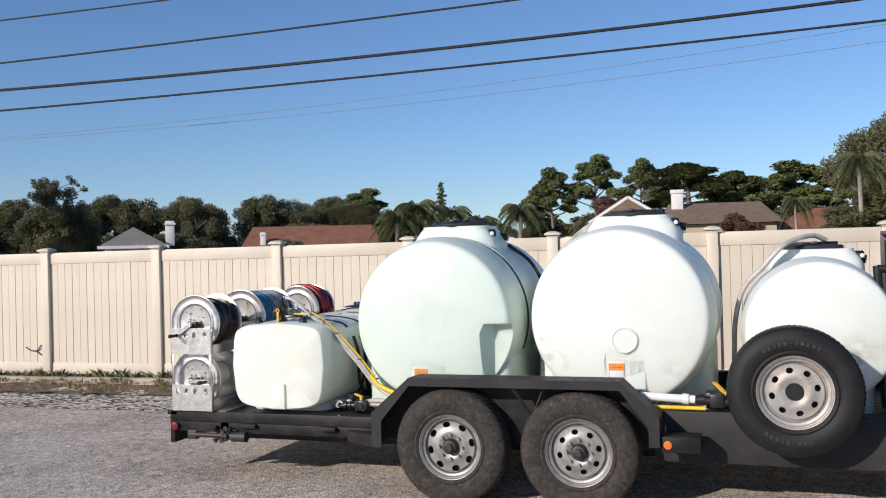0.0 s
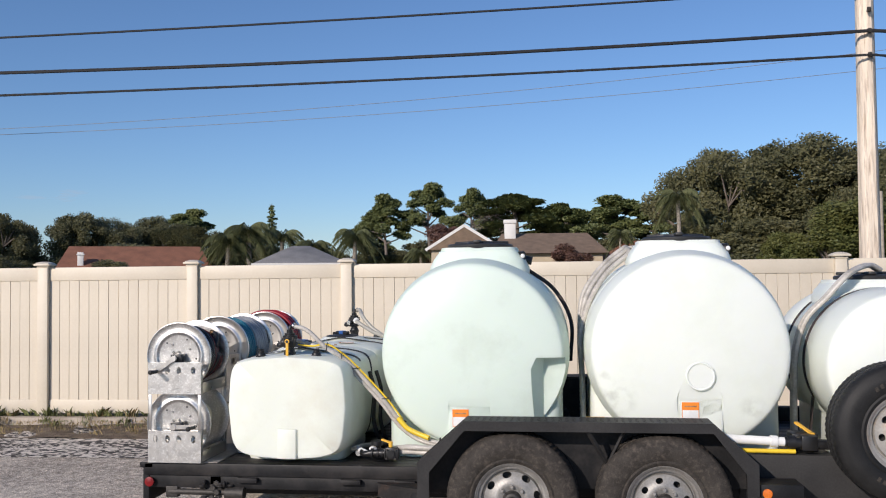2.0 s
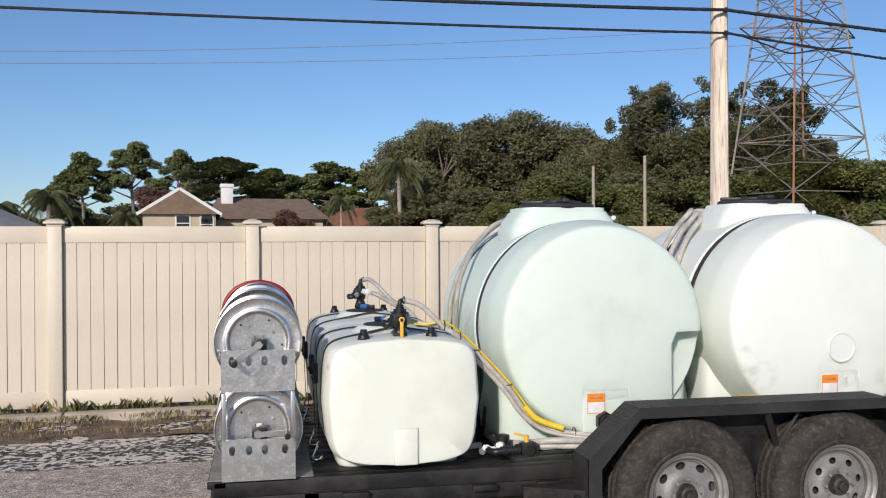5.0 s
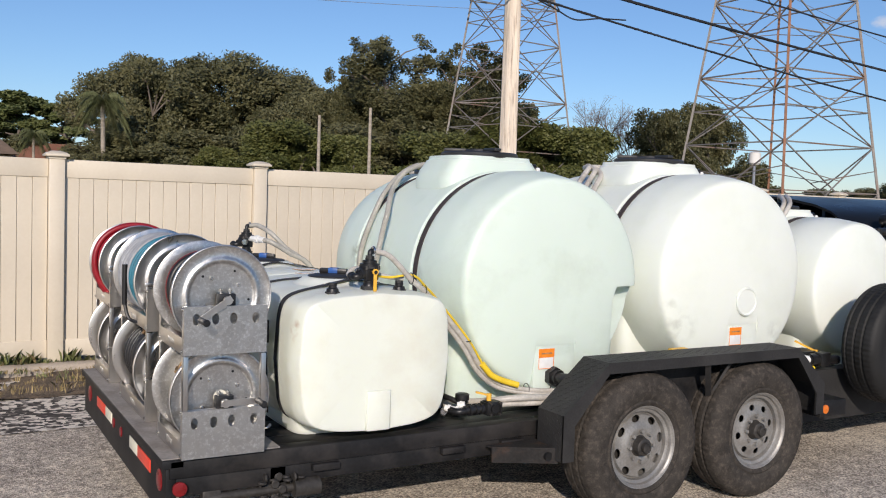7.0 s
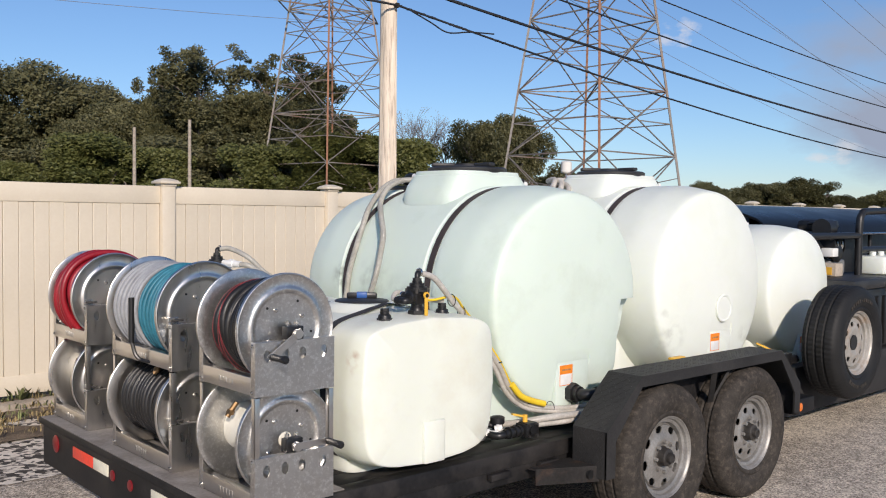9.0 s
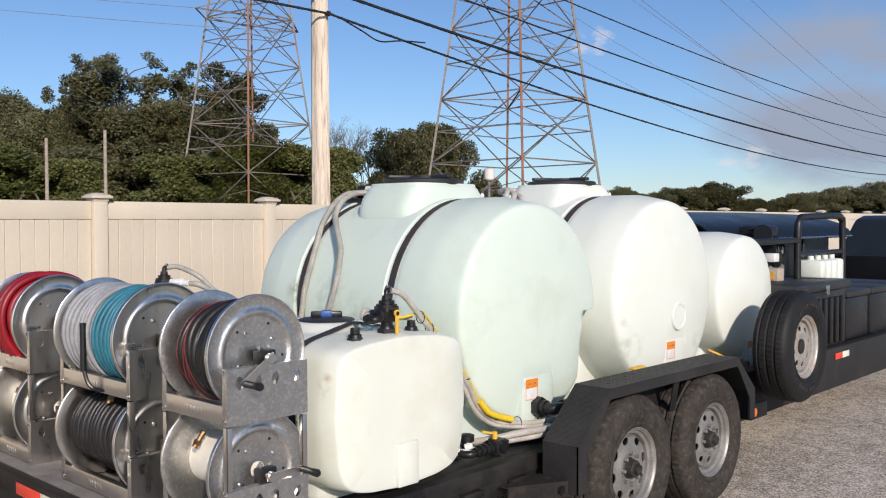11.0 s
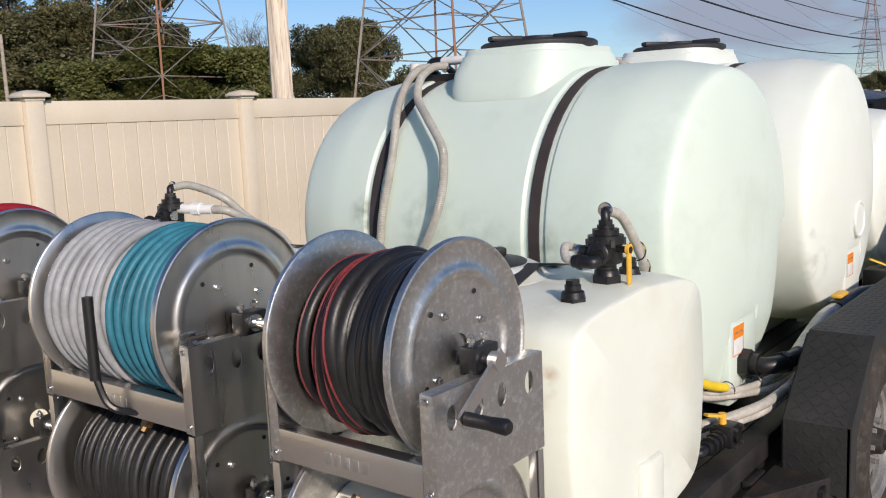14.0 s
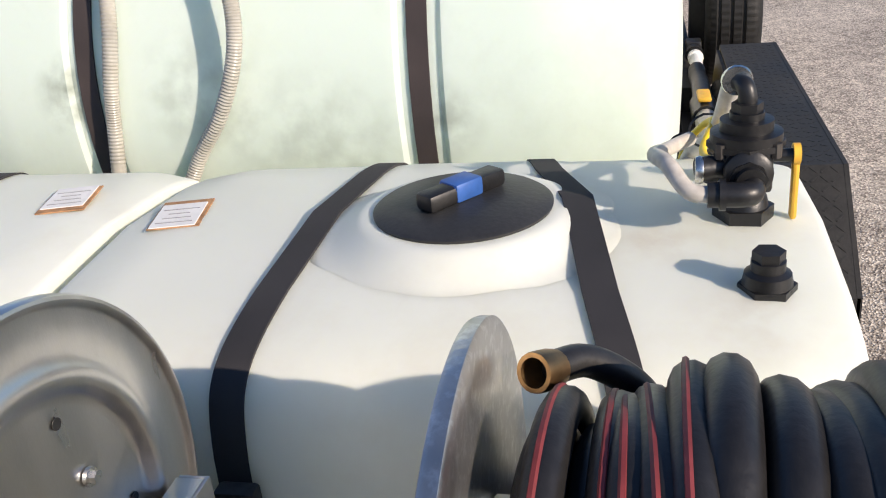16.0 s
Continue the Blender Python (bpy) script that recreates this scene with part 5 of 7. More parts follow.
for x, sp in ((-1.93, True), (-1.07, False)):
    wheel_parts(trailer, (x, 5.70, 0.383), sp, True)
    wheel_parts(trailer, (x, 8.30, 0.383), sp, True, 1)
spare = thing("spare_wheel", (0.22, 5.68, 0.62), "black spare tyre on rust-streaked silver rim, hung on trailer side", "wheel")
wheel_parts(spare, (0.22, 5.66, 0.80), False, False, -1, False, False)
rng = random.Random(12)
for a0, n in ((62, 11), (236, 9)):
    for k in range(n):
        a = radians(a0 + k * 6.2)
        h = 0.024 if k % 6 != 5 else 0.004
        F = Matrix.Translation((0.22 + 0.292 * math.cos(a), 5.6335, 0.80 + 0.292 * math.sin(a))) @ Matrix.Rotation(math.pi / 2 - a, 4, "Y")
        part("sidewall_mark", obox(B(), F, (0.018, 0.003, h)), M["rubber"], spare)
part("bracket", box(B(), (0.16, 5.72, 0.55), (0.28, 5.95, 0.86), 0.008), M["black_paint"], spare)


# ---- large tanks ----
def carve(parent, body, bm):
    """Cuts a moulded recess out of a tank's body."""
    bmesh.ops.recalc_face_normals(bm, faces=bm.faces[:])
    bmesh.ops.translate(bm, vec=-BASE[body], verts=bm.verts[:])
    me = bpy.data.meshes.new("cutter")
    bm.to_mesh(me)
    bm.free()
    cutter = new("cutter", me)
    cutter.parent = parent
    mod = body.modifiers.new("recess", "BOOLEAN")
    mod.operation, mod.object, mod.solver = "DIFFERENCE", cutter, "EXACT"
    bpy.context.view_layer.update()
    cut = bpy.data.meshes.new_from_object(body.evaluated_get(bpy.context.evaluated_depsgraph_get()))
    body.modifiers.remove(mod)
    bpy.data.objects.remove(cutter)
    body.data = cut
    cut.shade_smooth()
    cut.set_sharp_from_angle(angle=radians(38))


def ring_xz(cx, cz, r, y, n=96, flat=0.0):
    return [(cx + r * math.cos(2 * math.pi * i / n), y, cz + r * math.sin(2 * math.pi * i / n)) for i in range(n)]


def big_tank(name, label, cx, cz, r, y0, y1, grooves, m, neck, legs, label_at, dimple=None, lid_r=0.235):
    t = thing(name, (cx, (y0 + y1) / 2, DECK), label, "tank", "tanks on the trailer")
    half = [(0.0, 0.0), (0.003, 0.25), (0.010, 0.42), (0.019, 0.56), (0.030, 0.68), (0.040, 0.77), (0.048, 0.835), (0.054, 0.878), (0.059, 0.905), (0.066, 0.923), (0.076, 0.935), (0.095, 0.945), (0.13, 0.957), (0.20, 0.980), (0.26, 0.996), (0.30, 1.0)]
    prof = [(y0 + a, r * q) for a, q in half]
    for g in grooves:
        prof += [(g - 0.05, r), (g - 0.04, r * 0.985), (g + 0.04, r * 0.985), (g + 0.05, r)]
    prof += [(y1 - a, r * q) for a, q in half[::-1]]
    loops = []
    for y, q in prof:
        ring = ring_xz(cx, cz, max(q, 0.001), y)
        loops.append(ring)
    bm = rings(B(), loops)
    body = part("body", bm, m, t)
    # moulded legs
    lw, lz = legs
    bm = B()
    loops = []
    for z, k in ((DECK + 0.004, 0.98), (DECK + 0.02, 1.0), (cz - 0.42 * r, 1.0), (cz - 0.25 * r, 0.985), (cz - 0.1 * r, 0.90)):
        loops.append([(cx + a, (y0 + y1) / 2 + b, z) for a, b in superring(lw * k, (y1 - y0) / 2 - lz, 14, 56)])
    part("base_block", rings(bm, loops), m, body)
    # manway neck and lid
    nx, ny, zb, zt, bx_, by_, tx, ty = neck
    loops = []
    for z, k, p in ((zb - 0.22, 0.0, 5), (zb, 0.0, 5), (zb + (zt - zb) * 0.4, 0.35, 5.5), (zt - 0.034, 0.80, 5), (zt - 0.026, 0.84, 5), (zt - 0.022, 1.0, 5), (zt, 1.04, 4.6)):
        loops.append([(nx + a, ny + b, z) for a, b in superring(bx_ + (tx - bx_) * k, by_ + (ty - by_) * k, p, 64)])
    nk = part("neck", rings(B(), loops), m, t)
    bm = lathe(B(), [(zt - 0.03, lid_r * 0.9), (zt + 0.004, lid_r), (zt + 0.02, lid_r), (zt + 0.028, lid_r * 0.95), (zt + 0.034, lid_r * 0.6), (zt + 0.036, 0.0)], (nx, ny, 0), "z", 64)
    lid = part("lid", bm, M["lid"], t, "black screw-on manway lid")
    bm = B()
    for k in range(3):
        a = k * 2.094 + 0.5
        obox(bm, Matrix.Translation((nx + 0.62 * lid_r * math.cos(a), ny + 0.62 * lid_r * math.sin(a), zt + 0.042)) @ Matrix.Rotation(a, 4, "Z"), (lid_r * 0.6, 0.05, 0.022), 0.008)
    lathe(bm, [(zt + 0.03, lid_r * 0.4), (zt + 0.05, lid_r * 0.36), (zt + 0.05, 0.0)], (nx, ny, 0), "z", 24)
    part("lid_grip", bm, M["lid"], lid)
    # vent fittings on the side of the neck
    bm = B()
    fx, fy, fz = nx + tx * 0.98, ny - ty * 0.5, zb + (zt - zb) * 0.55
    rod(bm, (fx - 0.03, fy, fz), (fx + 0.05, fy - 0.04, fz), 0.034, n=14)
    part("vent_fitting", bm, M["plastic"], nk)
    part("vent_fitting", rod(B(), (fx, fy + 0.22, fz - 0.01), (fx + 0.10, fy + 0.22, fz - 0.03), 0.03, n=14), M["plastic"], nk)
    part("vent_plug", lathe(B(), [(0, 0.016), (-0.012, 0.014), (-0.018, 0.0)], (fx + 0.045, fy - 0.062, fz), "y", 16), M["white_pvc"], nk)
    # drain panel set back under a moulded overhang, warning label
    lx, lz2 = label_at
    yp = y0 + 0.024
    bm = B()
    rings(bm, [[(x, y, z) for x, y in ((lx - 0.16, y0 - 0.2), (lx - 0.075, yp), (lx + 0.19, yp), (lx + 0.215, y0 - 0.2))] for z in (DECK - 0.1, lz2 + 0.065)] + [[(x, y, lz2 + 0.13) for x, y in ((lx - 0.16, y0 - 0.2), (lx - 0.06, y0 + 0.004), (lx + 0.17, y0 + 0.004), (lx + 0.215, y0 - 0.2))]])
    carve(t, body, bm)
    bm = box(B(), (lx - 0.075, yp, DECK + 0.05), (lx + 0.19, yp + 0.22, lz2 + 0.064), 0.006)
    part("drain_panel", bm, m, body)
    lb = part("warning_label", box(B(), (lx - 0.052, yp - 0.004, lz2 - 0.068), (lx + 0.052, yp - 0.001, lz2 + 0.043), 0.0005), M["paper"], t, "white warning label with an orange heading")
    part("heading", box(B(), (lx - 0.051, yp - 0.0055, lz2 - 0.002), (lx + 0.051, yp - 0.0035, lz2 + 0.042)), M["orange"], lb)
    part("print", box(B(), (lx - 0.034, yp - 0.0065, lz2 + 0.013), (lx + 0.036, yp - 0.005, lz2 + 0.021)), M["stain"], lb)
    bm = B()
    for z0, z1 in ((lz2 - 0.066, lz2 - 0.063), (lz2 - 0.005, lz2 - 0.002)):
        box(bm, (lx - 0.05, yp - 0.0052, z0), (lx + 0.05, yp - 0.0035, z1))
    for sx in (-1, 1):
        box(bm, (lx + sx * 0.0485 - 0.0015, yp - 0.0052, lz2 - 0.063), (lx + sx * 0.0485 + 0.0015, yp - 0.0035, lz2 - 0.005))
    part("border", bm, M["orange"], lb)
    if dimple:
        dx, dz, dr = dimple
        part("round_boss", lathe(B(), [(0.02, dr), (-0.005, dr), (-0.009, dr - 0.005), (-0.009, dr - 0.010), (-0.003, dr - 0.016), (-0.003, 0.0)], (dx, y0 - 0.001, dz), "y", 48), m, body)
    # straps in the grooves
    for g in grooves:
        loops = []
        for k in range(49):
            a = radians(-28 + 236 * k / 48)
            q0, q1 = r * 0.985 + 0.001, r * 0.985 + 0.006
            c, s = math.cos(a), math.sin(a)
            loops.append([(cx + q0 * c, g - 0.021, cz + q0 * s), (cx + q1 * c, g - 0.021, cz + q1 * s), (cx + q1 * c, g + 0.021, cz + q1 * s), (cx + q0 * c, g + 0.021, cz + q0 * s)])
        bm = rings(B(), loops)
        st = thing("ratchet_strap", (cx, g, DECK), "dark brown webbing strap over the large tank", "strap", "tank straps")
        part("webbing", bm, M["strap"], st)
        for sx in (-1, 1):
            part("strap_end", beam(B(), (cx + sx * (r * 0.88), g, cz - 0.47 * r), (cx + sx * r * 0.95, g, DECK), 0.05, 0.005), M["strap"], st)
    return t, body


tank_a, body_a = big_tank("water_tank", "large mint-tinted white horizontal plastic tank with black lid", -2.20, 1.185, 0.615, 6.085, 7.85, (6.615, 7.35), M["poly_green"],
                          (-2.21, 6.945, 1.745, 1.885, 0.35, 0.25, 0.272, 0.228), (0.565, 0.18), (-2.269, 0.806))
tank_b, body_b = big_tank("water_tank", "large bright white horizontal plastic tank with a round boss", -0.86, 1.205, 0.632, 6.06, 7.80, (6.60, 7.20), M["poly_white"],
                          (-0.83, 6.95, 1.785, 1.915, 0.35, 0.25, 0.28, 0.228), (0.595, 0.36), (-0.87, 0.865), dimple=(-0.81, 1.065, 0.088))
tank_c, body_c = big_tank("water_tank", "smaller white horizontal plastic tank stained near its seam", 0.40, 1.105, 0.48, 6.11, 7.65, (6.62, 7.10), M["poly_white"],
                          (0.42, 6.95, 1.52, 1.635, 0.32, 0.25, 0.26, 0.21), (0.34, 0.26), (0.40, 0.74), lid_r=0.2)
# moulded hand-hold pocket cut into the first tank
bm = B()
rings(bm, [[(x, y, z) for x, y in ((-1.86, 5.9), (-1.838, 6.09), (-1.755, 6.24), (-1.35, 6.24), (-1.35, 5.9))] for z in (0.5, 1.10)] + [[(x, y, 1.17) for x, y in ((-1.86, 5.9), (-1.818, 6.07), (-1.745, 6.20), (-1.35, 6.20), (-1.35, 5.9))]])
carve(tank_a, body_a, bm)


# ---- small rear tanks ----
def small_tank(y0, y1, valve_y, label):
    cx, cz, hx, hz = -3.345, 0.868, 0.405, 0.329
    t = thing("chemical_tank", (cx, (y0 + y1) / 2, DECK), label, "tank", "small rear tanks")
    secs = ((0.0, 0.0), (0.0, 0.5), (0.0015, 0.91), (0.005, 0.926), (0.013, 0.938), (0.072, 0.986), (0.09, 0.995), (0.12, 1.0))
    ym = (y0 + y1) / 2
    rows = [(y0 + a, k) for a, k in secs] + [(ym - 0.16, 1.0), (ym - 0.12, 1.012), (ym + 0.12, 1.012), (ym + 0.16, 1.0)] + [(y1 - a, k) for a, k in secs[::-1]]

    def outline(k, n=128):
        """Barrel-sided section with fairly tight corners."""
        kx = max(k, 0.002)
        kz = kx if kx < 0.6 else 1 - (1 - kx) * 0.45
        ring = []
        for u, w in superring(hx, hz, 11.0, n):
            f, g = u / hx, w / hz
            taper = 1 - (0.085 if g > 0 else 0.15) * g * g + 0.008 * math.exp(-((w + 0.02) / 0.006) ** 2)
            arch = 0.042 * f * f * (1 if g > 0 else -1) * min(abs(g), 1) ** 3
            ring.append((cx + u * taper * kx, cz + (w - arch) * kz))
        return ring

    loops = [[(x, y, z) for x, z in outline(k)] for y, k in rows]
    body = part("body", rings(B(), loops), M["poly_cream"], t)
    loops = [[(cx + a, ym + b, z) for a, b in superring(0.33 * q, (y1 - y0) / 2 - 0.17, 9, 40)] for z, q in ((DECK + 0.003, 0.97), (DECK + 0.02, 1.0), (DECK + 0.16, 1.0))]
    part("base_block", rings(B(), loops), M["poly_cream"], body)
    top = 1.195
    ly = (y0 + y1) / 2 - 0.035
    lx = cx - 0.025
    skin = lambda x: cz + (hz - 0.042 * ((x - cx) / (hx * 0.915)) ** 2) * 1.0054

    def swell(q):
        """Height of the moulded collar over the tank top at that distance from the lid."""
        k = min(max((q - 0.145) / 0.095, 0.0), 1.0)
        return 0.026 * (1 - k) ** 2 * (1 + 0.6 * k)

    loops = []
    for q in (0.245, 0.235, 0.225, 0.212, 0.20, 0.19, 0.18, 0.17, 0.162, 0.154, 0.147, 0.138, 0.10):
        flat = max(0.0, min(1.0, (q - 0.145) / 0.05))
        loops.append([(lx + q * math.cos(a), ly + q * math.sin(a), (skin(lx + q * math.cos(a)) * flat + top * (1 - flat)) + swell(q) - 0.006 * flat - (0.010 if q > 0.23 else 0.0)) for a in (2 * math.pi * k / 64 for k in range(64))])
    bm = rings(B(), loops)
    part("fill_collar", bm, M["poly_cream"], body)
    bm = lathe(B(), [(0.016, 0.125), (0.03, 0.128), (0.034, 0.122), (0.042, 0.06), (0.043, 0.0)], (cx - 0.025, ly, top), "z", 56)
    lid = part("lid", bm, M["lid"], t, "round black screw lid with a grip bar")
    bm = obox(B(), Matrix.Translation((cx - 0.025, ly, top + 0.054)) @ Matrix.Rotation(radians(-38), 4, "Z"), (0.142, 0.036, 0.026), 0.007)
    grip = part("grip_bar", bm, M["plastic"], lid)
    part("blue_latch", obox(B(), Matrix.Translation((cx - 0.025, ly, top + 0.0562)) @ Matrix.Rotation(radians(-38), 4, "Z"), (0.050, 0.040, 0.028), 0.005), M["blue"], grip, "blue latch")
    # moulded drain panel on the near face
    bm = B()
    rings(bm, [[(x, y0 + 0.03, z) for x, z in ((-3.402, 0.555), (-3.262, 0.555), (-3.262, 0.742), (-3.402, 0.742))], [(x, y0 - 0.016, z) for x, z in ((-3.398, 0.555), (-3.282, 0.555), (-3.282, 0.737), (-3.398, 0.737))]])
    bmesh.ops.bevel(bm, geom=bm.edges[:], offset=0.006, segments=2, affect="EDGES", profile=0.5)
    part("drain_panel", bm, M["poly_cream"], body)
    # screw plugs
    for x, y in ((cx - 0.195, valve_y[0]), (cx + 0.16, valve_y[0] + 0.03)):
        bm = hexnut(B(), (x, y, top - 0.03), 0.034, 0.024)
        lathe(bm, [(-0.01, 0.03), (0.008, 0.027), (0.012, 0.02), (0.024, 0.02), (0.026, 0.016)], (x, y, top), "z", 20)
        hexnut(bm, (x, y, top + 0.02), 0.019, 0.016)
        part("screw_plug", bm, M["plastic"], t, "black hexagonal screw plug")
    # webbing straps over the top and down the sides
    for g in (ly - 0.147, ly + 0.213):
        ring = [(cx + (x - cx) * 1.006, cz + (z - cz) * 1.006, math.atan2(z - cz, x - cx)) for x, z in outline(1.0) if z > cz - 0.85 * hz]
        ring.sort(key=lambda q: (q[2] + math.pi / 2) % (2 * math.pi))
        slack = -0.04 if g > ly else 0.23
        loops = []
        for x, z, _ in ring:
            yy = g + slack * (x - cx) - (0.012 * math.exp(-((x - cx + 0.02) / 0.13) ** 2) if g < ly else 0.0)
            zz = z + (max(swell(math.hypot(x - lx, yy + (0.02 if g < ly else -0.02) - ly)) - 0.003, 0.0) if z > cz + 0.2 else 0.0)
            loops.append([(x, yy - 0.022, zz), (x, yy + 0.022, zz), (x, yy + 0.022, zz + 0.004), (x, yy - 0.022, zz + 0.004)])
        bm = rings(B(), loops)
        st = thing("ratchet_strap", (cx, g, DECK), "black webbing strap over the small tank", "strap", "tank straps")
        part("webbing", bm, M["strap_black"], st)
        x = cx - hx - 0.012
        bm = box(B(), (x - 0.022, g - 0.026, 0.93), (x + 0.004, g + 0.026, 1.04), 0.006)
        rod(bm, (x - 0.02, g - 0.03, 0.96), (x - 0.02, g + 0.03, 0.96), 0.012, n=10)
        part("ratchet", bm, M["hub"], st)
        bm = beam(B(), (x - 0.004, g, 0.93), (x + 0.01, g, 0.60), 0.024, 0.004)
        part("orange_tail", bm, M["rust"], st)
        part("hook", hose(B(), [(x + 0.01, g, 0.62), (x - 0.005, g, 0.58), (x - 0.02, g, 0.53), (x + 0.01, g, DECK + 0.008), (x + 0.03, g, 0.54)], 0.007), M["chrome"], st)
    return t, top


tank_d, TOP = small_tank(5.945, 6.985, (6.04,), "cream rectangular rounded plastic tank strapped to the deck")
tank_e, TOP = small_tank(7.015, 8.055, (7.92,), "second cream rounded plastic tank with a stained top")
for x, y, turn, side in ((-3.252, 7.138, 14, -1), (-3.322, 6.895, 12, 1)):
    F = Matrix.Translation((x, y, TOP + 0.0012)) @ Matrix.Rotation(radians(turn), 4, "Z")
    lb = thing("paper_label", (x, y, TOP), "weathered white label with a rusty edge", "label")
    part("border", obox(B(), F, (0.112, 0.082, 0.002)), M["stain"], lb, "rusty stained border")
    F2 = F @ Matrix.Translation((side * -0.008, 0.002, 0.0016))
    part("sheet", obox(B(), F2, (0.094, 0.072, 0.002)), M["paper"], lb)
    for k in range(4):
        part("print", obox(B(), F2 @ Matrix.Translation((-0.032 + 0.018 * k, 0.0, 0.0012)), (0.0018, 0.058 - 0.012 * (k % 3), 0.0012)), M["ink"], lb)


# ---- valves on the small tanks ----
def valve(x, y, z, label, lever, flip):
    v = thing("valve", (x, y, z), label, "valve", "tank valves")
    bm = hexnut(B(), (x, y, z - 0.005), 0.040, 0.022)
    lathe(bm, [(0.015, 0.033), (0.03, 0.030), (0.034, 0.026), (0.044, 0.026)], (x, y, z), "z", 24)
    part("base_nut", bm, M["plastic"], v)
    bm = box(B(), (x - 0.034, y - 0.032, z + 0.044), (x + 0.034, y + 0.032, z + 0.112), 0.006)
    for sx in (-1, 1):
        for sy in (-1, 1):
            part("valve_bolt", rod(B(), (x + sx * 0.03, y + sy * 0.034, z + 0.093), (x + sx * 0.03, y + sy * 0.034, z + 0.112), 0.0075, n=8), M["hub"], v)
    lathe(bm, [(0.108, 0.046), (0.120, 0.046), (0.122, 0.034), (0.136, 0.034), (0.137, 0.022), (0.146, 0.022)], (x, y, z), "z", 28)
    hexnut(bm, (x, y, z + 0.142), 0.02, 0.016)
    part("valve_body", bm, M["plastic"], v)
    bm = hose(B(), [(x, y, z + 0.15), (x, y, z + 0.166), (x + 0.006, y + 0.004, z + 0.178), (x + 0.03, y + 0.012, z + 0.178)], 0.012, 6, 14)
    part("elbow", bm, M["plastic"], v)
    bm = rod(B(), (x - 0.03, y, z + 0.072), (x - 0.062, y - 0.002, z + 0.070), 0.019, n=16)
    rod(bm, (x - 0.046, y, z + 0.071), (x - 0.054, y, z + 0.071), 0.024, n=8)
    rod(bm, (x - 0.02, y + 0.03 * flip, z + 0.078), (x - 0.03, y + 0.062 * flip, z + 0.078), 0.017, n=14)
    part("elbow", bm, M["plastic"], v)
    bm = lathe(B(), [(0.0, 0.0), (0.0, 0.031), (-0.012, 0.031), (-0.016, 0.027), (-0.020, 0.0)], (x - 0.034, y, z + 0.076), "x", 24)
    hose(bm, [(x - 0.045, y - 0.004, z + 0.066), (x - 0.066, y - 0.002, z + 0.060), (x - 0.074, y + 0.010, z + 0.060), (x - 0.074, y + 0.052, z + 0.060)], 0.0165, 6, 16)
    rod(bm, (x - 0.074, y + 0.030, z + 0.060), (x - 0.074, y + 0.038, z + 0.060), 0.0205, n=16)
    part("side_port", bm, M["plastic"], v)
    part("flange_ring", lathe(B(), [(0.100, 0.035), (0.100, 0.050), (0.108, 0.050), (0.108, 0.035)], (x, y, z), "z", 8, closed=True), M["plastic"], v)
    if lever:
        part("lever_shaft", rod(B(), (x, y - 0.07, z + 0.085), (x, y - 0.03, z + 0.085), 0.009, n=12), M["plastic"], v)
        bm = box(B(), (x - 0.009, y - 0.068, z - 0.004), (x + 0.009, y - 0.059, z + 0.088), 0.004)
        rod(bm, (x, y - 0.068, z + 0.086), (x, y - 0.059, z + 0.086), 0.0145, n=18)
        part("lever", bm, M["yellow"], v, "yellow lever")
    part("hose_clamp", lathe(B(), [(-0.005, 0.019), (0, 0.0205), (0.005, 0.019)], (x + 0.022, y + 0.012, z + 0.181), "x", 18), M["chrome"], v)
    part("hose_clamp", lathe(B(), [(-0.005, 0.0175), (0, 0.019), (0.005, 0.0175)], (x - 0.03, y + 0.06 * flip, z + 0.078), "y", 18), M["chrome"], v)
    return v


valve(-3.352, 6.05, TOP, "black plastic three-way valve with yellow lever", True, 1)
v2 = valve(-3.36, 7.87, TOP + 0.04, "black plastic valve with white threaded coupling", False, -1)
part("riser", rod(B(), (-3.36, 7.87, TOP - 0.02), (-3.36, 7.87, TOP + 0.04), 0.034, n=8), M["plastic"], v2)
bm = rod(B(), (-3.345, 7.85, TOP + 0.14), (-3.30, 7.70, TOP + 0.135), 0.019, n=16)
rod(bm, (-3.325, 7.785, TOP + 0.138), (-3.315, 7.75, TOP + 0.137), 0.025, n=8)
part("white_coupling", bm, M["white_pvc"], v2, "white threaded coupling")


def hose_thing(name, pts, r, m, label, k=10, n=10, rib=0.0):
    bm = tube(B(), curve(pts, k), r, n, rib)
    return solo(name, bm, M[m], pts[0], label, "hose", group="tank hoses")


vz = TOP + 0.18
RUN = [(-3.12, 6.07, 1.235), (-3.03, 6.10, 1.175), (-2.946, 6.112, 1.098), (-2.766, 6.123, 0.906), (-2.654, 6.14, 0.758), (-2.538, 6.13, 0.672), (-2.403, 6.085, 0.641), (-2.26, 6.04, 0.635)]
hose_thing("hose", [(-3.33, 6.06, vz), (-3.24, 6.06, vz - 0.03)] + RUN + [(-2.1, 6.0, 0.65), (-1.9, 5.985, 0.67)], 0.0135, "hose_grey", "dirty clear hose running down to the deck")
hose_thing("hose", [(-3.426, 6.095, TOP + 0.060), (-3.425, 6.125, TOP + 0.066), (-3.385, 6.150, TOP + 0.088), (-3.31, 6.165, TOP + 0.075), (-3.22, 6.15, 1.245), (-3.14, 6.11, 1.235)], 0.0115, "hose_grey", "short clear hose at the side port of the valve")
hose_thing("hose", [(-3.31, 6.09, TOP + 0.06), (-3.22, 6.095, TOP + 0.05)] + [(x + 0.010, y + 0.004, z + 0.020) for x, y, z in RUN[:5]], 0.0058, "yellow_hose", "thin bright yellow hose tied to the clear hoses")
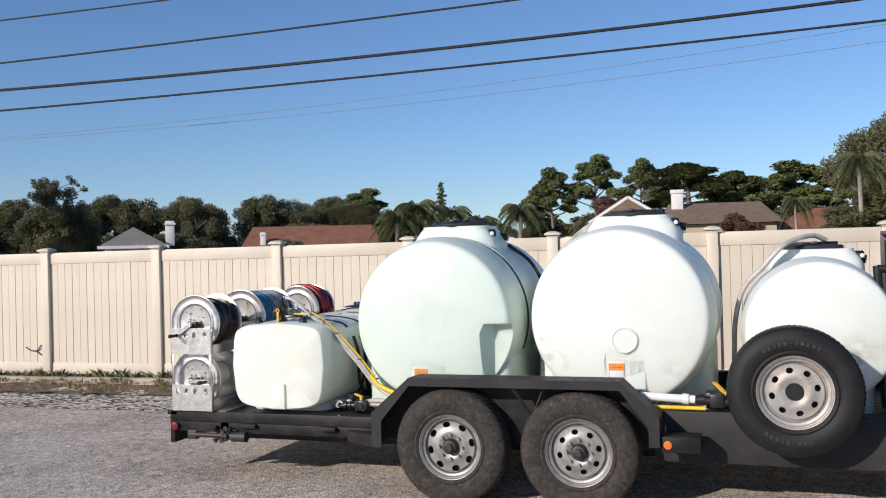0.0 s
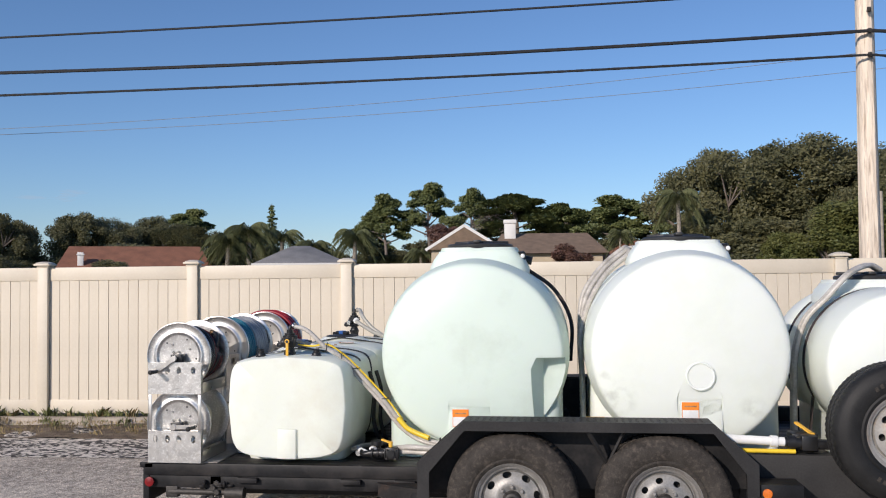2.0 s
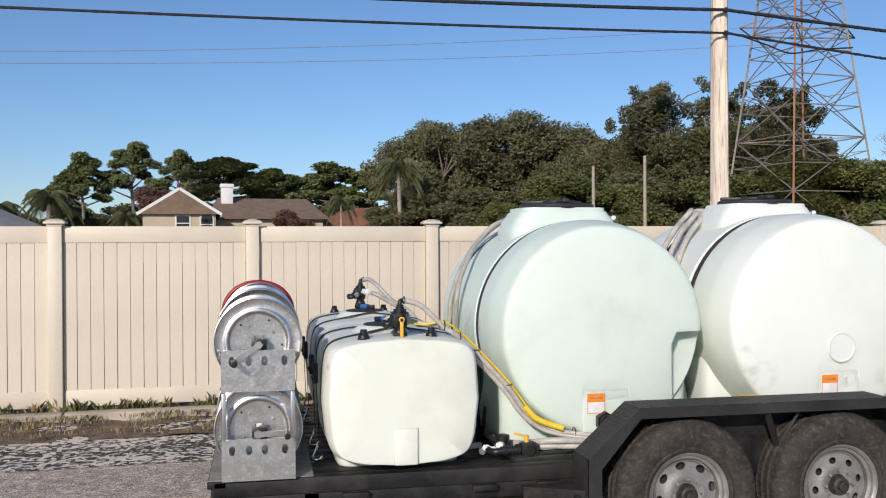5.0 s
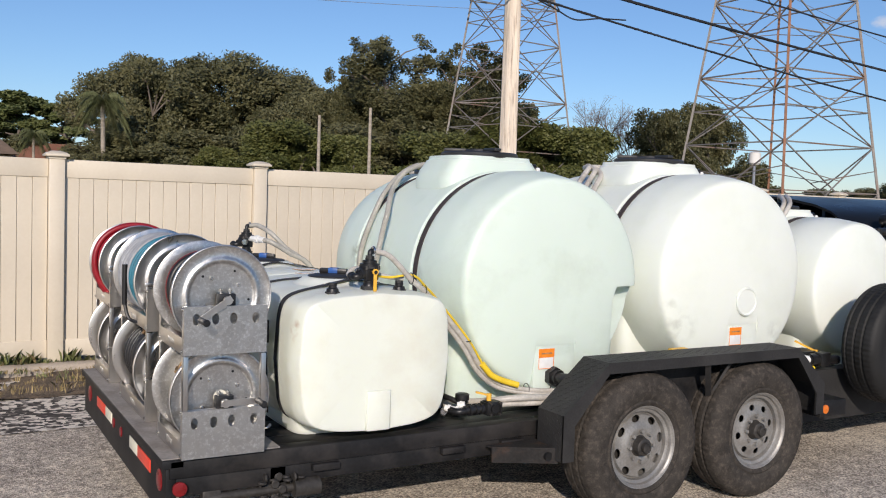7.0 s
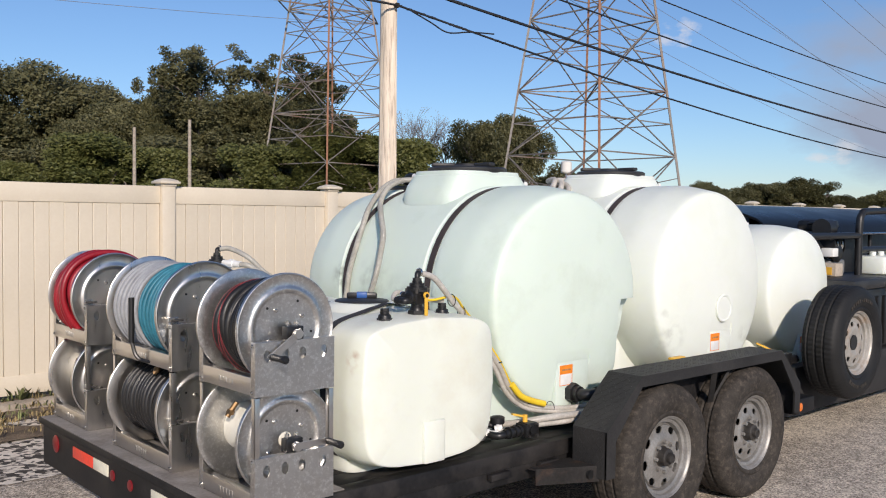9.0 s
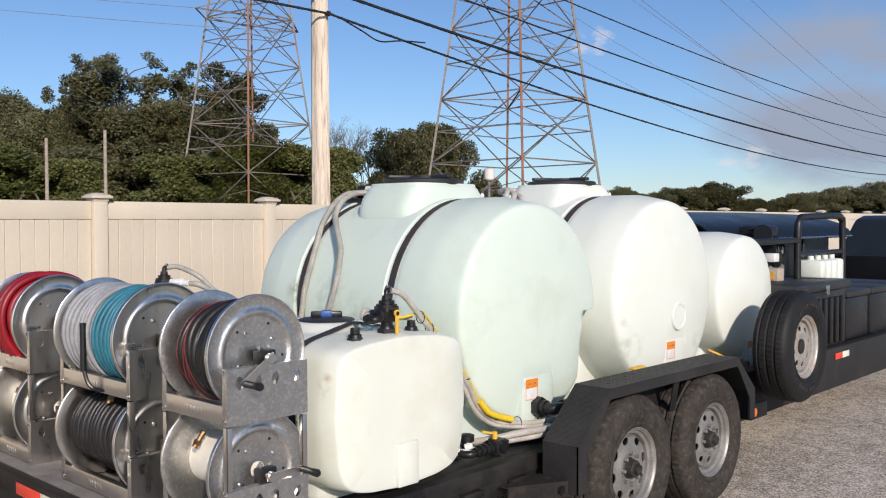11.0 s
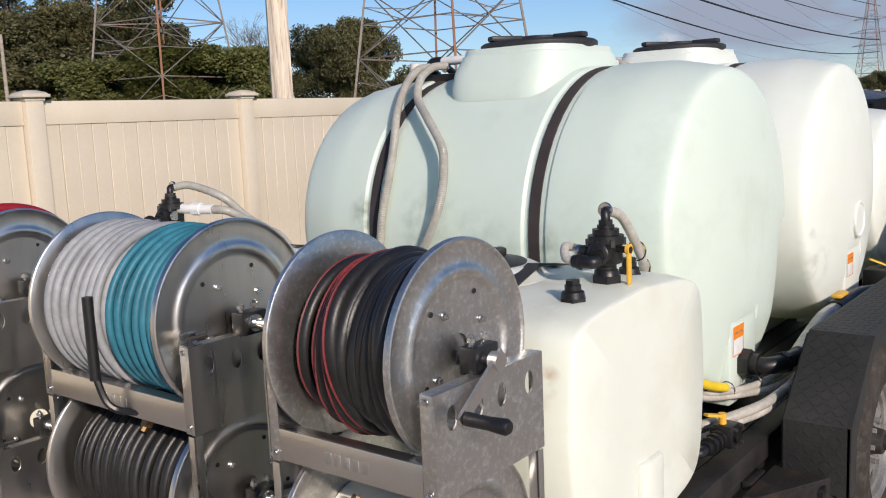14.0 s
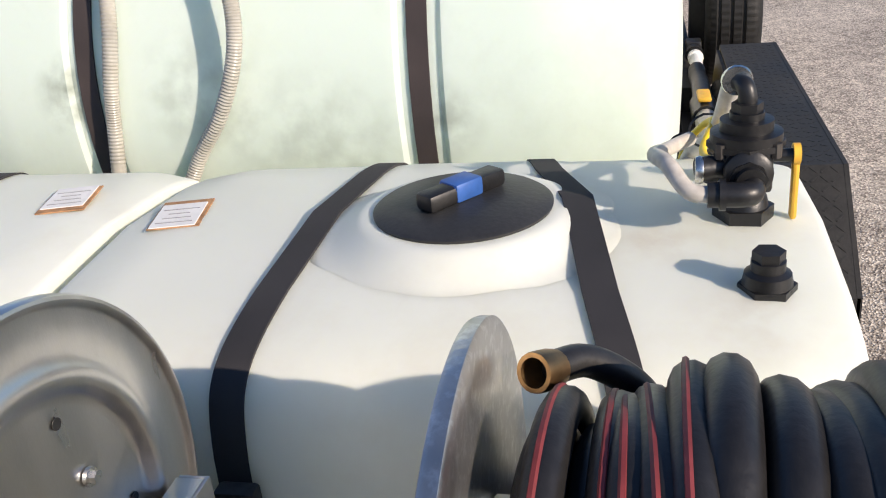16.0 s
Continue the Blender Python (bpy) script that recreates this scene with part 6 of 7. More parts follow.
hose_thing("hose", [(x - 0.02, y + 0.008, z - 0.014) for x, y, z in RUN[1:7]] + [(-2.2, 6.0, 0.615), (-1.95, 5.97, 0.62)], 0.013, "hose_grey", "second dirty clear hose in the tied bundle")
hose_thing("hose", [(-2.668, 6.118, 0.79), (-2.61, 6.112, 0.728), (-2.54, 6.10, 0.695), (-2.465, 6.078, 0.672)], 0.0165, "yellow_hose", "bright yellow hose section by the deck")
hose_thing("hose", [(-2.75, 6.35, 0.56), (-2.70, 6.1, 0.60), (-2.55, 5.965, 0.635), (-2.3, 5.95, 0.625), (-2.05, 5.955, 0.635), (-1.85, 5.99, 0.66)], 0.017, "hose_grey", "dirty clear hose lying along the deck edge")
hose_thing("hose", [(-2.78, 6.3, 0.55), (-2.74, 6.08, 0.57), (-2.6, 6.0, 0.60), (-2.4, 5.955, 0.602), (-2.0, 5.955, 0.605)], 0.015, "hose_grey", "dirty clear hose lying along the deck edge")
for (x, y, z), ax in zip(RUN, "xxzzzzxx"):
    c = (x + 0.005, y + 0.012, z + 0.004)
    solo("cable_tie", lathe(B(), [(-0.003, 0.027), (0, 0.030), (0.003, 0.027), (0, 0.026)], c, ax, 14, closed=True), M["plastic"], c, "black cable tie round the hose bundle", "cable tie", group="cable ties")
for dx, dy in ((0.0, 0.0), (0.035, 0.05)):
    hose_thing("hose", [(-2.84 + dx, 6.46 + dy, 0.54), (-2.885 + dx, 6.40 + dy, 0.72), (-2.87 + dx, 6.36 + dy, 0.92), (-2.90 + dx, 6.34 + dy, 1.06)], 0.013, "hose_black", "black hose standing between small tank and mint tank")
# valve cluster on the deck behind the fender
vc = thing("deck_valve", (-2.69, 5.99, DECK), "black deck valve with white fittings and yellow lever", "valve")
VX, VY, VZ = -2.685, 5.992, 0.592
bm = box(B(), (VX - 0.036, VY - 0.032, VZ - 0.036), (VX + 0.036, VY + 0.032, VZ + 0.036), 0.005)
box(bm, (VX - 0.044, VY - 0.036, VZ - 0.030), (VX - 0.034, VY + 0.036, VZ + 0.030), 0.002), box(bm, (VX + 0.034, VY - 0.036, VZ - 0.030), (VX + 0.044, VY + 0.036, VZ + 0.030), 0.002)
rod(bm, (VX, VY - 0.042, VZ), (VX, VY, VZ), 0.022, n=16)
part("valve_body", bm, M["plastic"], vc)
for sx in (-1, 1):
    for sz in (-1, 1):
        part("valve_bolt", rod(B(), (VX + sx * 0.027, VY - 0.046, VZ + sz * 0.027), (VX + sx * 0.027, VY - 0.03, VZ + sz * 0.027), 0.0065, n=6), M["hub"], vc)
bm = rod(B(), (VX - 0.045, VY, VZ), (VX - 0.15, VY + 0.01, VZ - 0.005), 0.022, n=14)
for k in (0.055, 0.085, 0.12):
    rod(bm, (VX - k, VY + 0.004, VZ - 0.002), (VX - k - 0.012, VY + 0.004, VZ - 0.002), 0.030, n=10)
part("barrel", bm, M["plastic"], vc)
part("elbow", hose(B(), [(VX - 0.14, VY + 0.01, VZ - 0.006), (VX - 0.175, VY + 0.015, VZ - 0.010), (VX - 0.195, VY + 0.04, VZ - 0.010), (VX - 0.205, VY + 0.07, VZ - 0.004)], 0.018, 6, 14), M["plastic"], vc)
bm = lathe(B(), [(0.0, 0.026), (0.03, 0.026), (0.032, 0.036), (0.06, 0.036), (0.064, 0.028), (0.066, 0.0)], (-2.80, 6.085, 0.59), "z", 18)
part("knob", bm, M["plastic"], vc)
for c, d in (((-2.905, 6.075, 0.592), (0.028, -0.03, -0.004)), ((-2.875, 6.045, 0.588), (0.022, -0.03, -0.004)), ((-2.835, 6.07, 0.60), (0.03, -0.022, 0.006))):
    c, d = Vector(c), Vector(d)
    bm = rod(B(), c, c + d, 0.0155, n=14)
    rod(bm, c + d * 0.35, c + d * 0.7, 0.020, n=6)
    part("white_fitting", bm, M["white_pvc"], vc, "white threaded fitting")
part("clamp", lathe(B(), [(-0.004, 0.019), (0, 0.021), (0.004, 0.019)], (-2.915, 6.07, 0.575), "y", 14), M["chrome"], vc)
bm = beam(B(), (-2.755, 6.03, 0.668), (-2.69, 6.0, 0.652), 0.020, 0.008)
rod(bm, (VX - 0.01, 6.0, 0.625), (VX - 0.01, 6.0, 0.662), 0.013, n=12)
part("lever", bm, M["yellow"], vc, "yellow lever")
hose_thing("hose", [(-2.92, 6.10, 0.60), (-2.98, 6.2, 0.575), (-2.96, 6.4, 0.56), (-2.86, 6.55, 0.55)], 0.016, "hose_grey", "dirty clear hose behind the deck valve")
hose_thing("hose", [(-2.80, 6.09, 0.60), (-2.84, 6.16, 0.62), (-2.80, 6.30, 0.60), (-2.72, 6.5, 0.56)], 0.014, "hose_black", "thin black hose on the deck between the tanks")

# drain port and suction hose of the first tank, running behind the fender
port = thing("drain_fitting", (-2.06, 6.0, 0.69), "black bulkhead fitting on the first tank", "pipe fitting")
bm = rod(B(), (-2.223, 6.115, 0.697), (-2.223, 6.072, 0.697), 0.055, n=6)
rod(bm, (-2.223, 6.08, 0.697), (-2.223, 6.045, 0.697), 0.040, n=16)
hose(bm, [(-2.223, 6.06, 0.697), (-2.22, 6.02, 0.697), (-2.18, 5.985, 0.70), (-2.04, 5.955, 0.705)], 0.031, 6, 14)
rod(bm, (-2.17, 5.985, 0.70), (-2.145, 5.978, 0.70), 0.040, n=8)
part("elbow", bm, M["plastic"], port)
hose_thing("suction_hose", [(-2.05, 5.957, 0.705), (-1.88, 5.965, 0.735), (-1.68, 5.975, 0.76), (-1.52, 5.975, 0.765)], 0.036, "hose_grey", "thick grey suction hose behind the fender", 8, 14)
hose_thing("suction_hose", [(-1.36, 5.975, 0.765), (-1.18, 5.97, 0.77), (-1.0, 5.965, 0.75), (-0.85, 5.965, 0.73), (-0.70, 5.96, 0.72)], 0.034, "hose_black", "thick black suction hose behind the fender", 8, 14)
cv = thing("inline_valve", (-1.44, 5.975, 0.70), "black in-line valve with yellow grip", "valve")
part("valve_body", rod(B(), (-1.53, 5.975, 0.765), (-1.35, 5.975, 0.765), 0.045, n=14), M["plastic"], cv)
part("grip", box(B(), (-1.50, 5.955, 0.812), (-1.38, 6.0, 0.828), 0.008), M["yellow"], cv, "yellow grip")
# pipe run by the second tank
pv = thing("pipe_run", (-0.4, 5.95, 0.66), "white pipe with black valve and yellow levers", "pipe")
bm = rod(B(), (-0.70, 5.955, 0.715), (-0.36, 5.95, 0.70), 0.026, n=16)
rod(bm, (-0.44, 5.95, 0.704), (-0.40, 5.95, 0.702), 0.034, n=16)
part("white_pipe", bm, M["white_pvc"], pv)
bm = rod(B(), (-0.36, 5.95, 0.70), (-0.08, 5.95, 0.685), 0.03, n=16)
box(bm, (-0.27, 5.915, 0.655), (-0.18, 5.985, 0.74), 0.008)
rod(bm, (-0.345, 5.95, 0.70), (-0.30, 5.95, 0.70), 0.038, n=10)
part("valve_body", bm, M["plastic"], pv)
bm = beam(B(), (-0.25, 6.14, 0.785), (-0.175, 6.03, 0.728), 0.026, 0.010)
rod(bm, (-0.18, 6.035, 0.70), (-0.18, 6.035, 0.74), 0.016, n=12)
part("lever", bm, M["yellow"], pv, "yellow lever")
part("rear_valve", box(B(), (-0.30, 6.02, 0.63), (-0.15, 6.16, 0.735), 0.01), M["plastic"], pv, "black valve block")
part("yellow_bar", rod(B(), (-0.66, 5.95, 0.648), (-0.30, 5.95, 0.645), 0.013, n=10), M["yellow_hose"], pv, "yellow bar")


def on_tank(cx, cz, r, rows, lift=0.018):
    """Points laid over a tank's barrel: (degrees from the top towards -x, y, extra lift)."""
    return [(cx - (r + lift + e) * math.sin(radians(a)), y, cz + (r + lift + e) * math.cos(radians(a))) for a, y, e in rows]


A = (-2.20, 1.185, 0.615)
HOSE_A = ([(7, 7.46, 0.035), (16, 7.44, 0.04), (28, 7.40, 0.03), (43, 7.345, 0.015), (56, 7.29, 0.008), (69, 7.268, 0.006), (81, 7.28, 0.004), (91, 7.297, 0.0)], [(-2.86, 7.30, 1.0), (-2.86, 7.28, 0.7)])
HOSE_B = ([(7, 7.37, 0.035), (16, 7.36, 0.045), (28, 7.315, 0.05), (39, 7.25, 0.04), (49, 7.135, 0.045), (60, 7.01, 0.05), (68, 6.972, 0.05), (77, 6.98, 0.035), (87, 7.035, 0.015), (97, 7.12, 0.0)], [(-2.86, 7.16, 0.98), (-2.86, 7.17, 0.7)])
for rows, tail in (HOSE_A, HOSE_B):
    hose_thing("draped_hose", on_tank(*A, rows) + tail, 0.0155, "hose_clear", "ribbed clear hose draped over the mint tank", 36, 10, 0.0016)
hd = thing("hose_manifold", (-2.24, 7.43, 1.80), "black elbow and clamp base with white ribbed hose", "pipe fitting")
part("base_plate", box(B(), (-2.33, 7.27, 1.775), (-2.17, 7.56, 1.812), 0.008), M["plastic"], hd)
part("elbow", hose(B(), [(-2.21, 7.50, 1.80), (-2.21, 7.51, 1.85), (-2.21, 7.49, 1.872), (-2.21, 7.44, 1.872)], 0.021, 6, 14), M["plastic"], hd)
part("neck_hose", tube(B(), curve([(-2.21, 7.44, 1.872), (-2.21, 7.32, 1.872), (-2.21, 7.19, 1.865)], 14), 0.018, 12, 0.0018), M["white_pvc"], hd, "white ribbed hose")
for y in (7.46, 7.37):
    part("barb", rod(B(), (-2.22, y, 1.815), (-2.27, y, 1.84), 0.015, n=10), M["plastic"], hd)
    part("clamp", lathe(B(), [(-0.006, 0.018), (0, 0.0195), (0.006, 0.018)], (-2.285, y, 1.838), "x", 16), M["chrome"], hd)
C2 = (-0.86, 1.205, 0.632)
for j, e in enumerate((0.0, 0.03, 0.055)):
    hose_thing("draped_hose", [(-1.05, 7.16 + 0.05 * j, 1.88), (-1.14, 7.17 + 0.04 * j, 1.875)] + on_tank(*C2, [(26, 7.05 + 0.05 * j, 0.04 + e), (42, 6.95 + 0.06 * j, 0.02 + e), (62, 6.85 + 0.08 * j, e), (84, 6.75 + 0.1 * j, 0.0)]) + [(-1.50, 6.7 + 0.1 * j, 0.95), (-1.50, 6.6 + 0.1 * j, 0.62)], 0.018, "hose_grey", "dirty clear hose draped between the tanks", 22, 10, 0.0018)
C3 = (0.40, 1.105, 0.48)
for j in range(2):
    hose_thing("draped_hose", [(0.50, 6.88 + 0.06 * j, 1.70), (0.40, 6.8 + 0.06 * j, 1.73), (0.22, 6.62 + 0.05 * j, 1.67)] + on_tank(*C3, [(38, 6.60 + 0.05 * j, 0.03), (60, 6.62 + 0.06 * j, 0.03), (85, 6.64 + 0.06 * j, 0.02)]) + [(-0.13, 6.64 + 0.06 * j, 0.9), (-0.14, 6.62 + 0.06 * j, 0.60)], 0.017, "hose_grey", "dirty clear hose draped over the small front tank", 10)
hose_thing("hose", [(-3.30, 7.70, TOP + 0.135), (-3.27, 7.64, TOP + 0.125), (-3.16, 7.62, TOP + 0.06), (-3.02, 7.62, 1.17), (-2.90, 7.58, 0.9)], 0.015, "hose_clear", "ribbed clear hose behind the second small tank", 10, 10, 0.0014)
hose_thing("hose", [(-3.335, 7.875, TOP + 0.219), (-3.30, 7.82, TOP + 0.222), (-3.25, 7.70, TOP + 0.175), (-3.17, 7.66, TOP + 0.09), (-3.04, 7.63, 1.19), (-2.89, 7.6, 1.0)], 0.014, "hose_clear", "ribbed clear hose arching from the valve", 10, 10, 0.0014)
hose_thing("strap_tail", on_tank(-2.2, 1.185, 0.615, [(-30, 7.2, 0.0), (-52, 7.17, 0.015), (-75, 7.1, 0.02), (-100, 7.0, 0.0)]), 0.014, "strap", "dark hose and strap tail behind the mint tank")


# ---- hose reels ----
def coil(y0, y1, at, r_in, wraps, hr, layers=1, jit=0.0, seed=1, stripe=0.0, n_side=12):
    """Hose wound on a drum between y0 and y1."""
    rng = random.Random(seed)
    bm = B()
    x, z = at
    for ly in range(layers):
        n = wraps - ly
        pts = []
        rad = r_in + hr + ly * hr * 1.75
        steps = 60
        for i in range(n * steps + 1):
            a = 2 * math.pi * i / steps
            w = i / steps
            lane = y0 + hr + (y1 - y0 - 2 * hr) * (w / n)
            k = int(w)
            q = rad + jit * math.sin(k * 2.1 + a * 0.5) + jit * 0.5 * math.sin(3 * a + k)
            pts.append((x + q * math.cos(a), lane + jit * 0.8 * math.sin(a + k * 1.3), z + q * math.sin(a)))
        if stripe:
            # a band along the outside of the outermost layer
            if ly == layers - 1:
                tube(bm, [(x + (p[0] - x) * (1 + (hr - 0.4 * stripe) / rad), p[1] + 0.25 * hr, z + (p[2] - z) * (1 + (hr - 0.4 * stripe) / rad)) for p in pts], stripe, 6)
        else:
            tube(bm, pts, hr, n_side)
    return bm


def reel(rack, ya, yb, x, z, m_fl, fr, hoses, crank, drum_r=0.085):
    """A drum between two dished flanges; hoses: (y0, y1, r_in, wraps, radius, layers, jitter, material)."""
    # bare drums get the ivory colour, wound ones steel
    rl = part("drum", lathe(B(), [(ya + 0.006, drum_r), (yb - 0.006, drum_r)], (x, 0, z), "y", 40), M["steel"] if hoses else M["ivory"], rack, "reel drum")
    for y, s in ((ya, -1), (yb, 1)):
        p = [(0.0, 0.03), (0.0, fr * 0.60), (0.001, fr * 0.63), (0.004, fr * 0.65), (0.0085, fr * 0.672), (0.0105, fr * 0.70), (0.010, fr * 0.725), (0.0075, fr * 0.748), (0.005, fr * 0.77), (0.004, fr * 0.795), (0.004, fr * 0.945), (0.006, fr * 0.957), (0.009, fr * 0.968), (0.010, fr * 0.98), (0.009, fr * 0.993), (0.005, fr), (-0.003, fr), (-0.005, fr * 0.985), (-0.004, fr * 0.8), (-0.004, 0.03)]
        fl = part("flange", lathe(B(), [(s * a, r) for a, r in p], (x, y, z), "y", 112, closed=True), M[m_fl], rack)
        for k in range(4):
            a = k * math.pi / 2 + 0.55
            part("flange_bolt", bolt(B(), (x + 0.085 * math.cos(a), y + s * 0.001, z + 0.085 * math.sin(a)), (0, s, 0), 0.006, 0.01), M["chrome"], fl)
        for k in range(5):
            a = k * 1.256 + 1.1
            c = (x + fr * 0.54 * math.cos(a), y + s * 0.0008, z + fr * 0.54 * math.sin(a))
            # thin black disc on the solid flange stands for the hole's shaded inside
            part("flange_hole", rod(B(), c, (c[0], c[1] + s * 0.0012, c[2]), 0.0055, n=10), M["plastic"], fl)
    for i, (h0, h1, ri, wr, hr, la, ji, m) in enumerate(hoses):
        part("wound_hose", coil(h0, h1, (x, z), ri, wr, hr, la, ji, i + 1, 0.0028 if m == "stripe" else 0.0), M[m], rl, m.replace("hose_", "").replace("ltgrey", "light grey").replace("stripe", "red-striped") + " hose wound on the drum")
    # bearing block with bolts and stub shaft on the near side
    bm = box(B(), (x - 0.032, ya - 0.062, z - 0.04), (x + 0.042, ya - 0.022, z + 0.014), 0.004)
    rod(bm, (x, ya - 0.06, z - 0.012), (x, ya - 0.005, z - 0.012), 0.016, n=14)
    part("bearing_block", bm, M["plastic"], rl)
    bm = B()
    for dx in (-0.018, 0.022):
        rod(bm, (x + dx, ya - 0.042, z + 0.012), (x + dx, ya - 0.042, z + 0.036), 0.005, n=8)
        rod(bm, (x + dx, ya - 0.042, z + 0.022), (x + dx, ya - 0.042, z + 0.03), 0.009, n=6)
    rod(bm, (x, ya - 0.085, z - 0.012), (x, ya - 0.055, z - 0.012), 0.011, n=14)
    part("stub_shaft", bm, M["chrome"], rl)
    if crank is None:
        bm = rod(B(), (x, ya - 0.06, z - 0.012), (x, ya - 0.150, z - 0.012), 0.0125, n=16)
        rod(bm, (x, ya - 0.062, z - 0.012), (x, ya - 0.072, z - 0.012), 0.020, n=16)
        rod(bm, (x, ya - 0.105, z - 0.012), (x, ya - 0.113, z - 0.012), 0.0155, n=16)
        part("swivel_shaft", bm, M["chrome"], rl, "bright turned swivel shaft")
    part("inlet_pipe", rod(B(), (x, yb + 0.004, z - 0.012), (x, yb + 0.075, z - 0.012), 0.020, n=16), M["hub"], rl)
    if crank is not None:
        c = Vector((x, ya - 0.088, z - 0.012))
        d = Vector((math.cos(crank), 0, math.sin(crank)))
        e = c + d * 0.135
        bm = beam(B(), c - d * 0.02, e + d * 0.012, 0.007, 0.026)
        rod(bm, c - Vector((0, 0.008, 0)), c + Vector((0, 0.012, 0)), 0.018, n=16)
        ck = part("crank", bm, M["steel"], rl, "flat steel crank arm")
        bm = lathe(B(), [(0.0, 0.009), (-0.004, 0.013), (-0.05, 0.0125), (-0.088, 0.015), (-0.094, 0.011), (-0.095, 0)], (e.x, e.y - 0.004, e.z), "y", 18)
        part("handle", bm, M["plastic"], ck, "black rubber crank handle")


def rack(name, label, y0, y1, tiers, m):
    """A two-tier reel frame: side plates, posts and lettered cross rails."""
    xa, xb = -4.24, -3.89
    rk = thing(name, ((xa + xb) / 2, (y0 + y1) / 2, DECK + 0.008), label, "hose reel", "hose reel racks")
    for ti, (z0, z1, zt) in enumerate(tiers):
        for y, s in ((y0, 1), (y1, -1)):
            w, h = xb - xa, z1 - z0
            holes = [(k, h / 2 - 0.052, 0.015, 0.024) for k in (-0.125, -0.045, 0.03, 0.125)]
            F = Matrix.Translation(((xa + xb) / 2, y, (z0 + z1) / 2)) @ FACE_Y
            pl = part("side_plate", plate(B(), F, w, h, 0.004 * s, holes, 56, 34), M[m], rk)
            bm = box(B(), (xa, y - 0.002, z0), (xa + 0.004, y + s * 0.028, z1), 0.001)
            box(bm, (xb - 0.004, y - 0.002, z0), (xb, y + s * 0.028, z1), 0.001)
            box(bm, (xa + 0.004, y - 0.002, z1 - 0.004), (xb - 0.004, y + s * 0.03, z1), 0.001)
            part("folded_edge", bm, M[m], pl)
            for pz in (z0 + 0.016, z1 - 0.012):
                part("plate_bolt", bolt(B(), (xa - 0.001, y + s * 0.014, pz), (-1, 0, 0), 0.005, 0.007), M["chrome"], pl)
            if zt:
                for x in (xa, xb - 0.022):
                    bm = box(B(), (x, y - 0.001, z1), (x + 0.022, y + s * 0.003, zt), 0.0008)
                    box(bm, (x, y - 0.001, z1), (x + 0.003, y + s * 0.022, zt), 0.0008)
                    part("post", bm, M["steel"], rk)
        for x in (xa, xb - 0.004):
            bm = box(B(), (x, y0 + 0.0285, z0 + 0.004), (x + 0.004, y1 - 0.0285, z0 + 0.07), 0.001)
            box(bm, (x + 0.0045 if x == xa else x - 0.03, y0 + 0.0045, z0 + 0.066), (x + 0.034 if x == xa else x - 0.0005, y1 - 0.0045, z0 + 0.07), 0.001)
            cr = part("cross_rail", bm, M["steel"], rk)
            if x == xa:
                bm = B()
                for k in range(5):
                    yc = (y0 + y1) / 2 + (k - 2) * 0.024
                    box(bm, (xa - 0.0012, yc - 0.008, z0 + 0.023), (xa + 0.001, yc + 0.008, z0 + 0.047), 0.0004)
                part("maker_mark", bm, M["galv"], cr)
    return rk


Z0 = DECK + 0.010
TIERS = ((Z0, Z0 + 0.20, Z0 + 0.425), (Z0 + 0.43, Z0 + 0.63, None))
ZU, ZL, XC = 1.190, 0.762, -4.065
r1 = rack("hose_reel_rack", "scratched aluminium two-tier hose reel with black and red-striped hose", 5.915, 6.345, TIERS, "galv")
reel(r1, 5.985, 6.293, XC, ZU, "galv", 0.215, ((6.10, 6.286, 0.088, 6, 0.0145, 3, 0.003, "hose_black"), (6.10, 6.286, 0.088, 6, 0.0145, 3, 0.003, "stripe"), (5.990, 6.13, 0.088, 5, 0.0155, 3, 0.004, "hose_black"), (5.995, 6.165, 0.146, 5, 0.0185, 1, 0.010, "hose_black"), (6.12, 6.235, 0.146, 3, 0.0165, 1, 0.012, "hose_black"), (6.12, 6.235, 0.146, 3, 0.0165, 1, 0.012, "stripe")), 3.75)
reel(r1, 5.985, 6.293, XC, ZL, "galv", 0.215, (), 0.02, 0.10)
r2 = rack("hose_reel_rack", "stainless two-tier hose reel with light grey and teal hose", 6.60, 7.225, TIERS, "steel")
reel(r2, 6.645, 7.165, XC, ZU, "steel", 0.229, ((6.66, 6.875, 0.108, 11, 0.0095, 6, 0.0028, "hose_teal"), (6.875, 7.15, 0.108, 11, 0.0115, 5, 0.0030, "hose_ltgrey")), None)
reel(r2, 6.645, 7.165, XC, ZL, "steel", 0.229, ((6.665, 7.15, 0.10, 15, 0.0135, 3, 0.0045, "hose_black"),), None)
r3 = rack("hose_reel_rack", "stainless two-tier hose reel with bright red hose", 7.56, 8.03, TIERS, "steel")
reel(r3, 7.64, 7.97, XC, ZU, "steel", 0.225, ((7.65, 7.96, 0.095, 9, 0.0165, 3, 0.006, "hose_red"), (7.66, 7.94, 0.170, 6, 0.0165, 1, 0.016, "hose_red"), (7.68, 7.92, 0.204, 4, 0.0165, 1, 0.012, "hose_red")), None)
reel(r3, 7.64, 7.97, XC, ZL, "steel", 0.225, (), None, 0.10)
he = thing("hose_end", (XC, 6.2, ZU + 0.19), "black hose end with a worn brass coupling on the reel", "hose")
part("hose_tail", hose(B(), [(XC + 0.172, 6.165, ZU + 0.05), (XC + 0.168, 6.19, ZU + 0.09), (XC + 0.150, 6.225, ZU + 0.122), (XC + 0.122, 6.252, ZU + 0.132)], 0.0135, 6, 14), M["hose_black"], he)
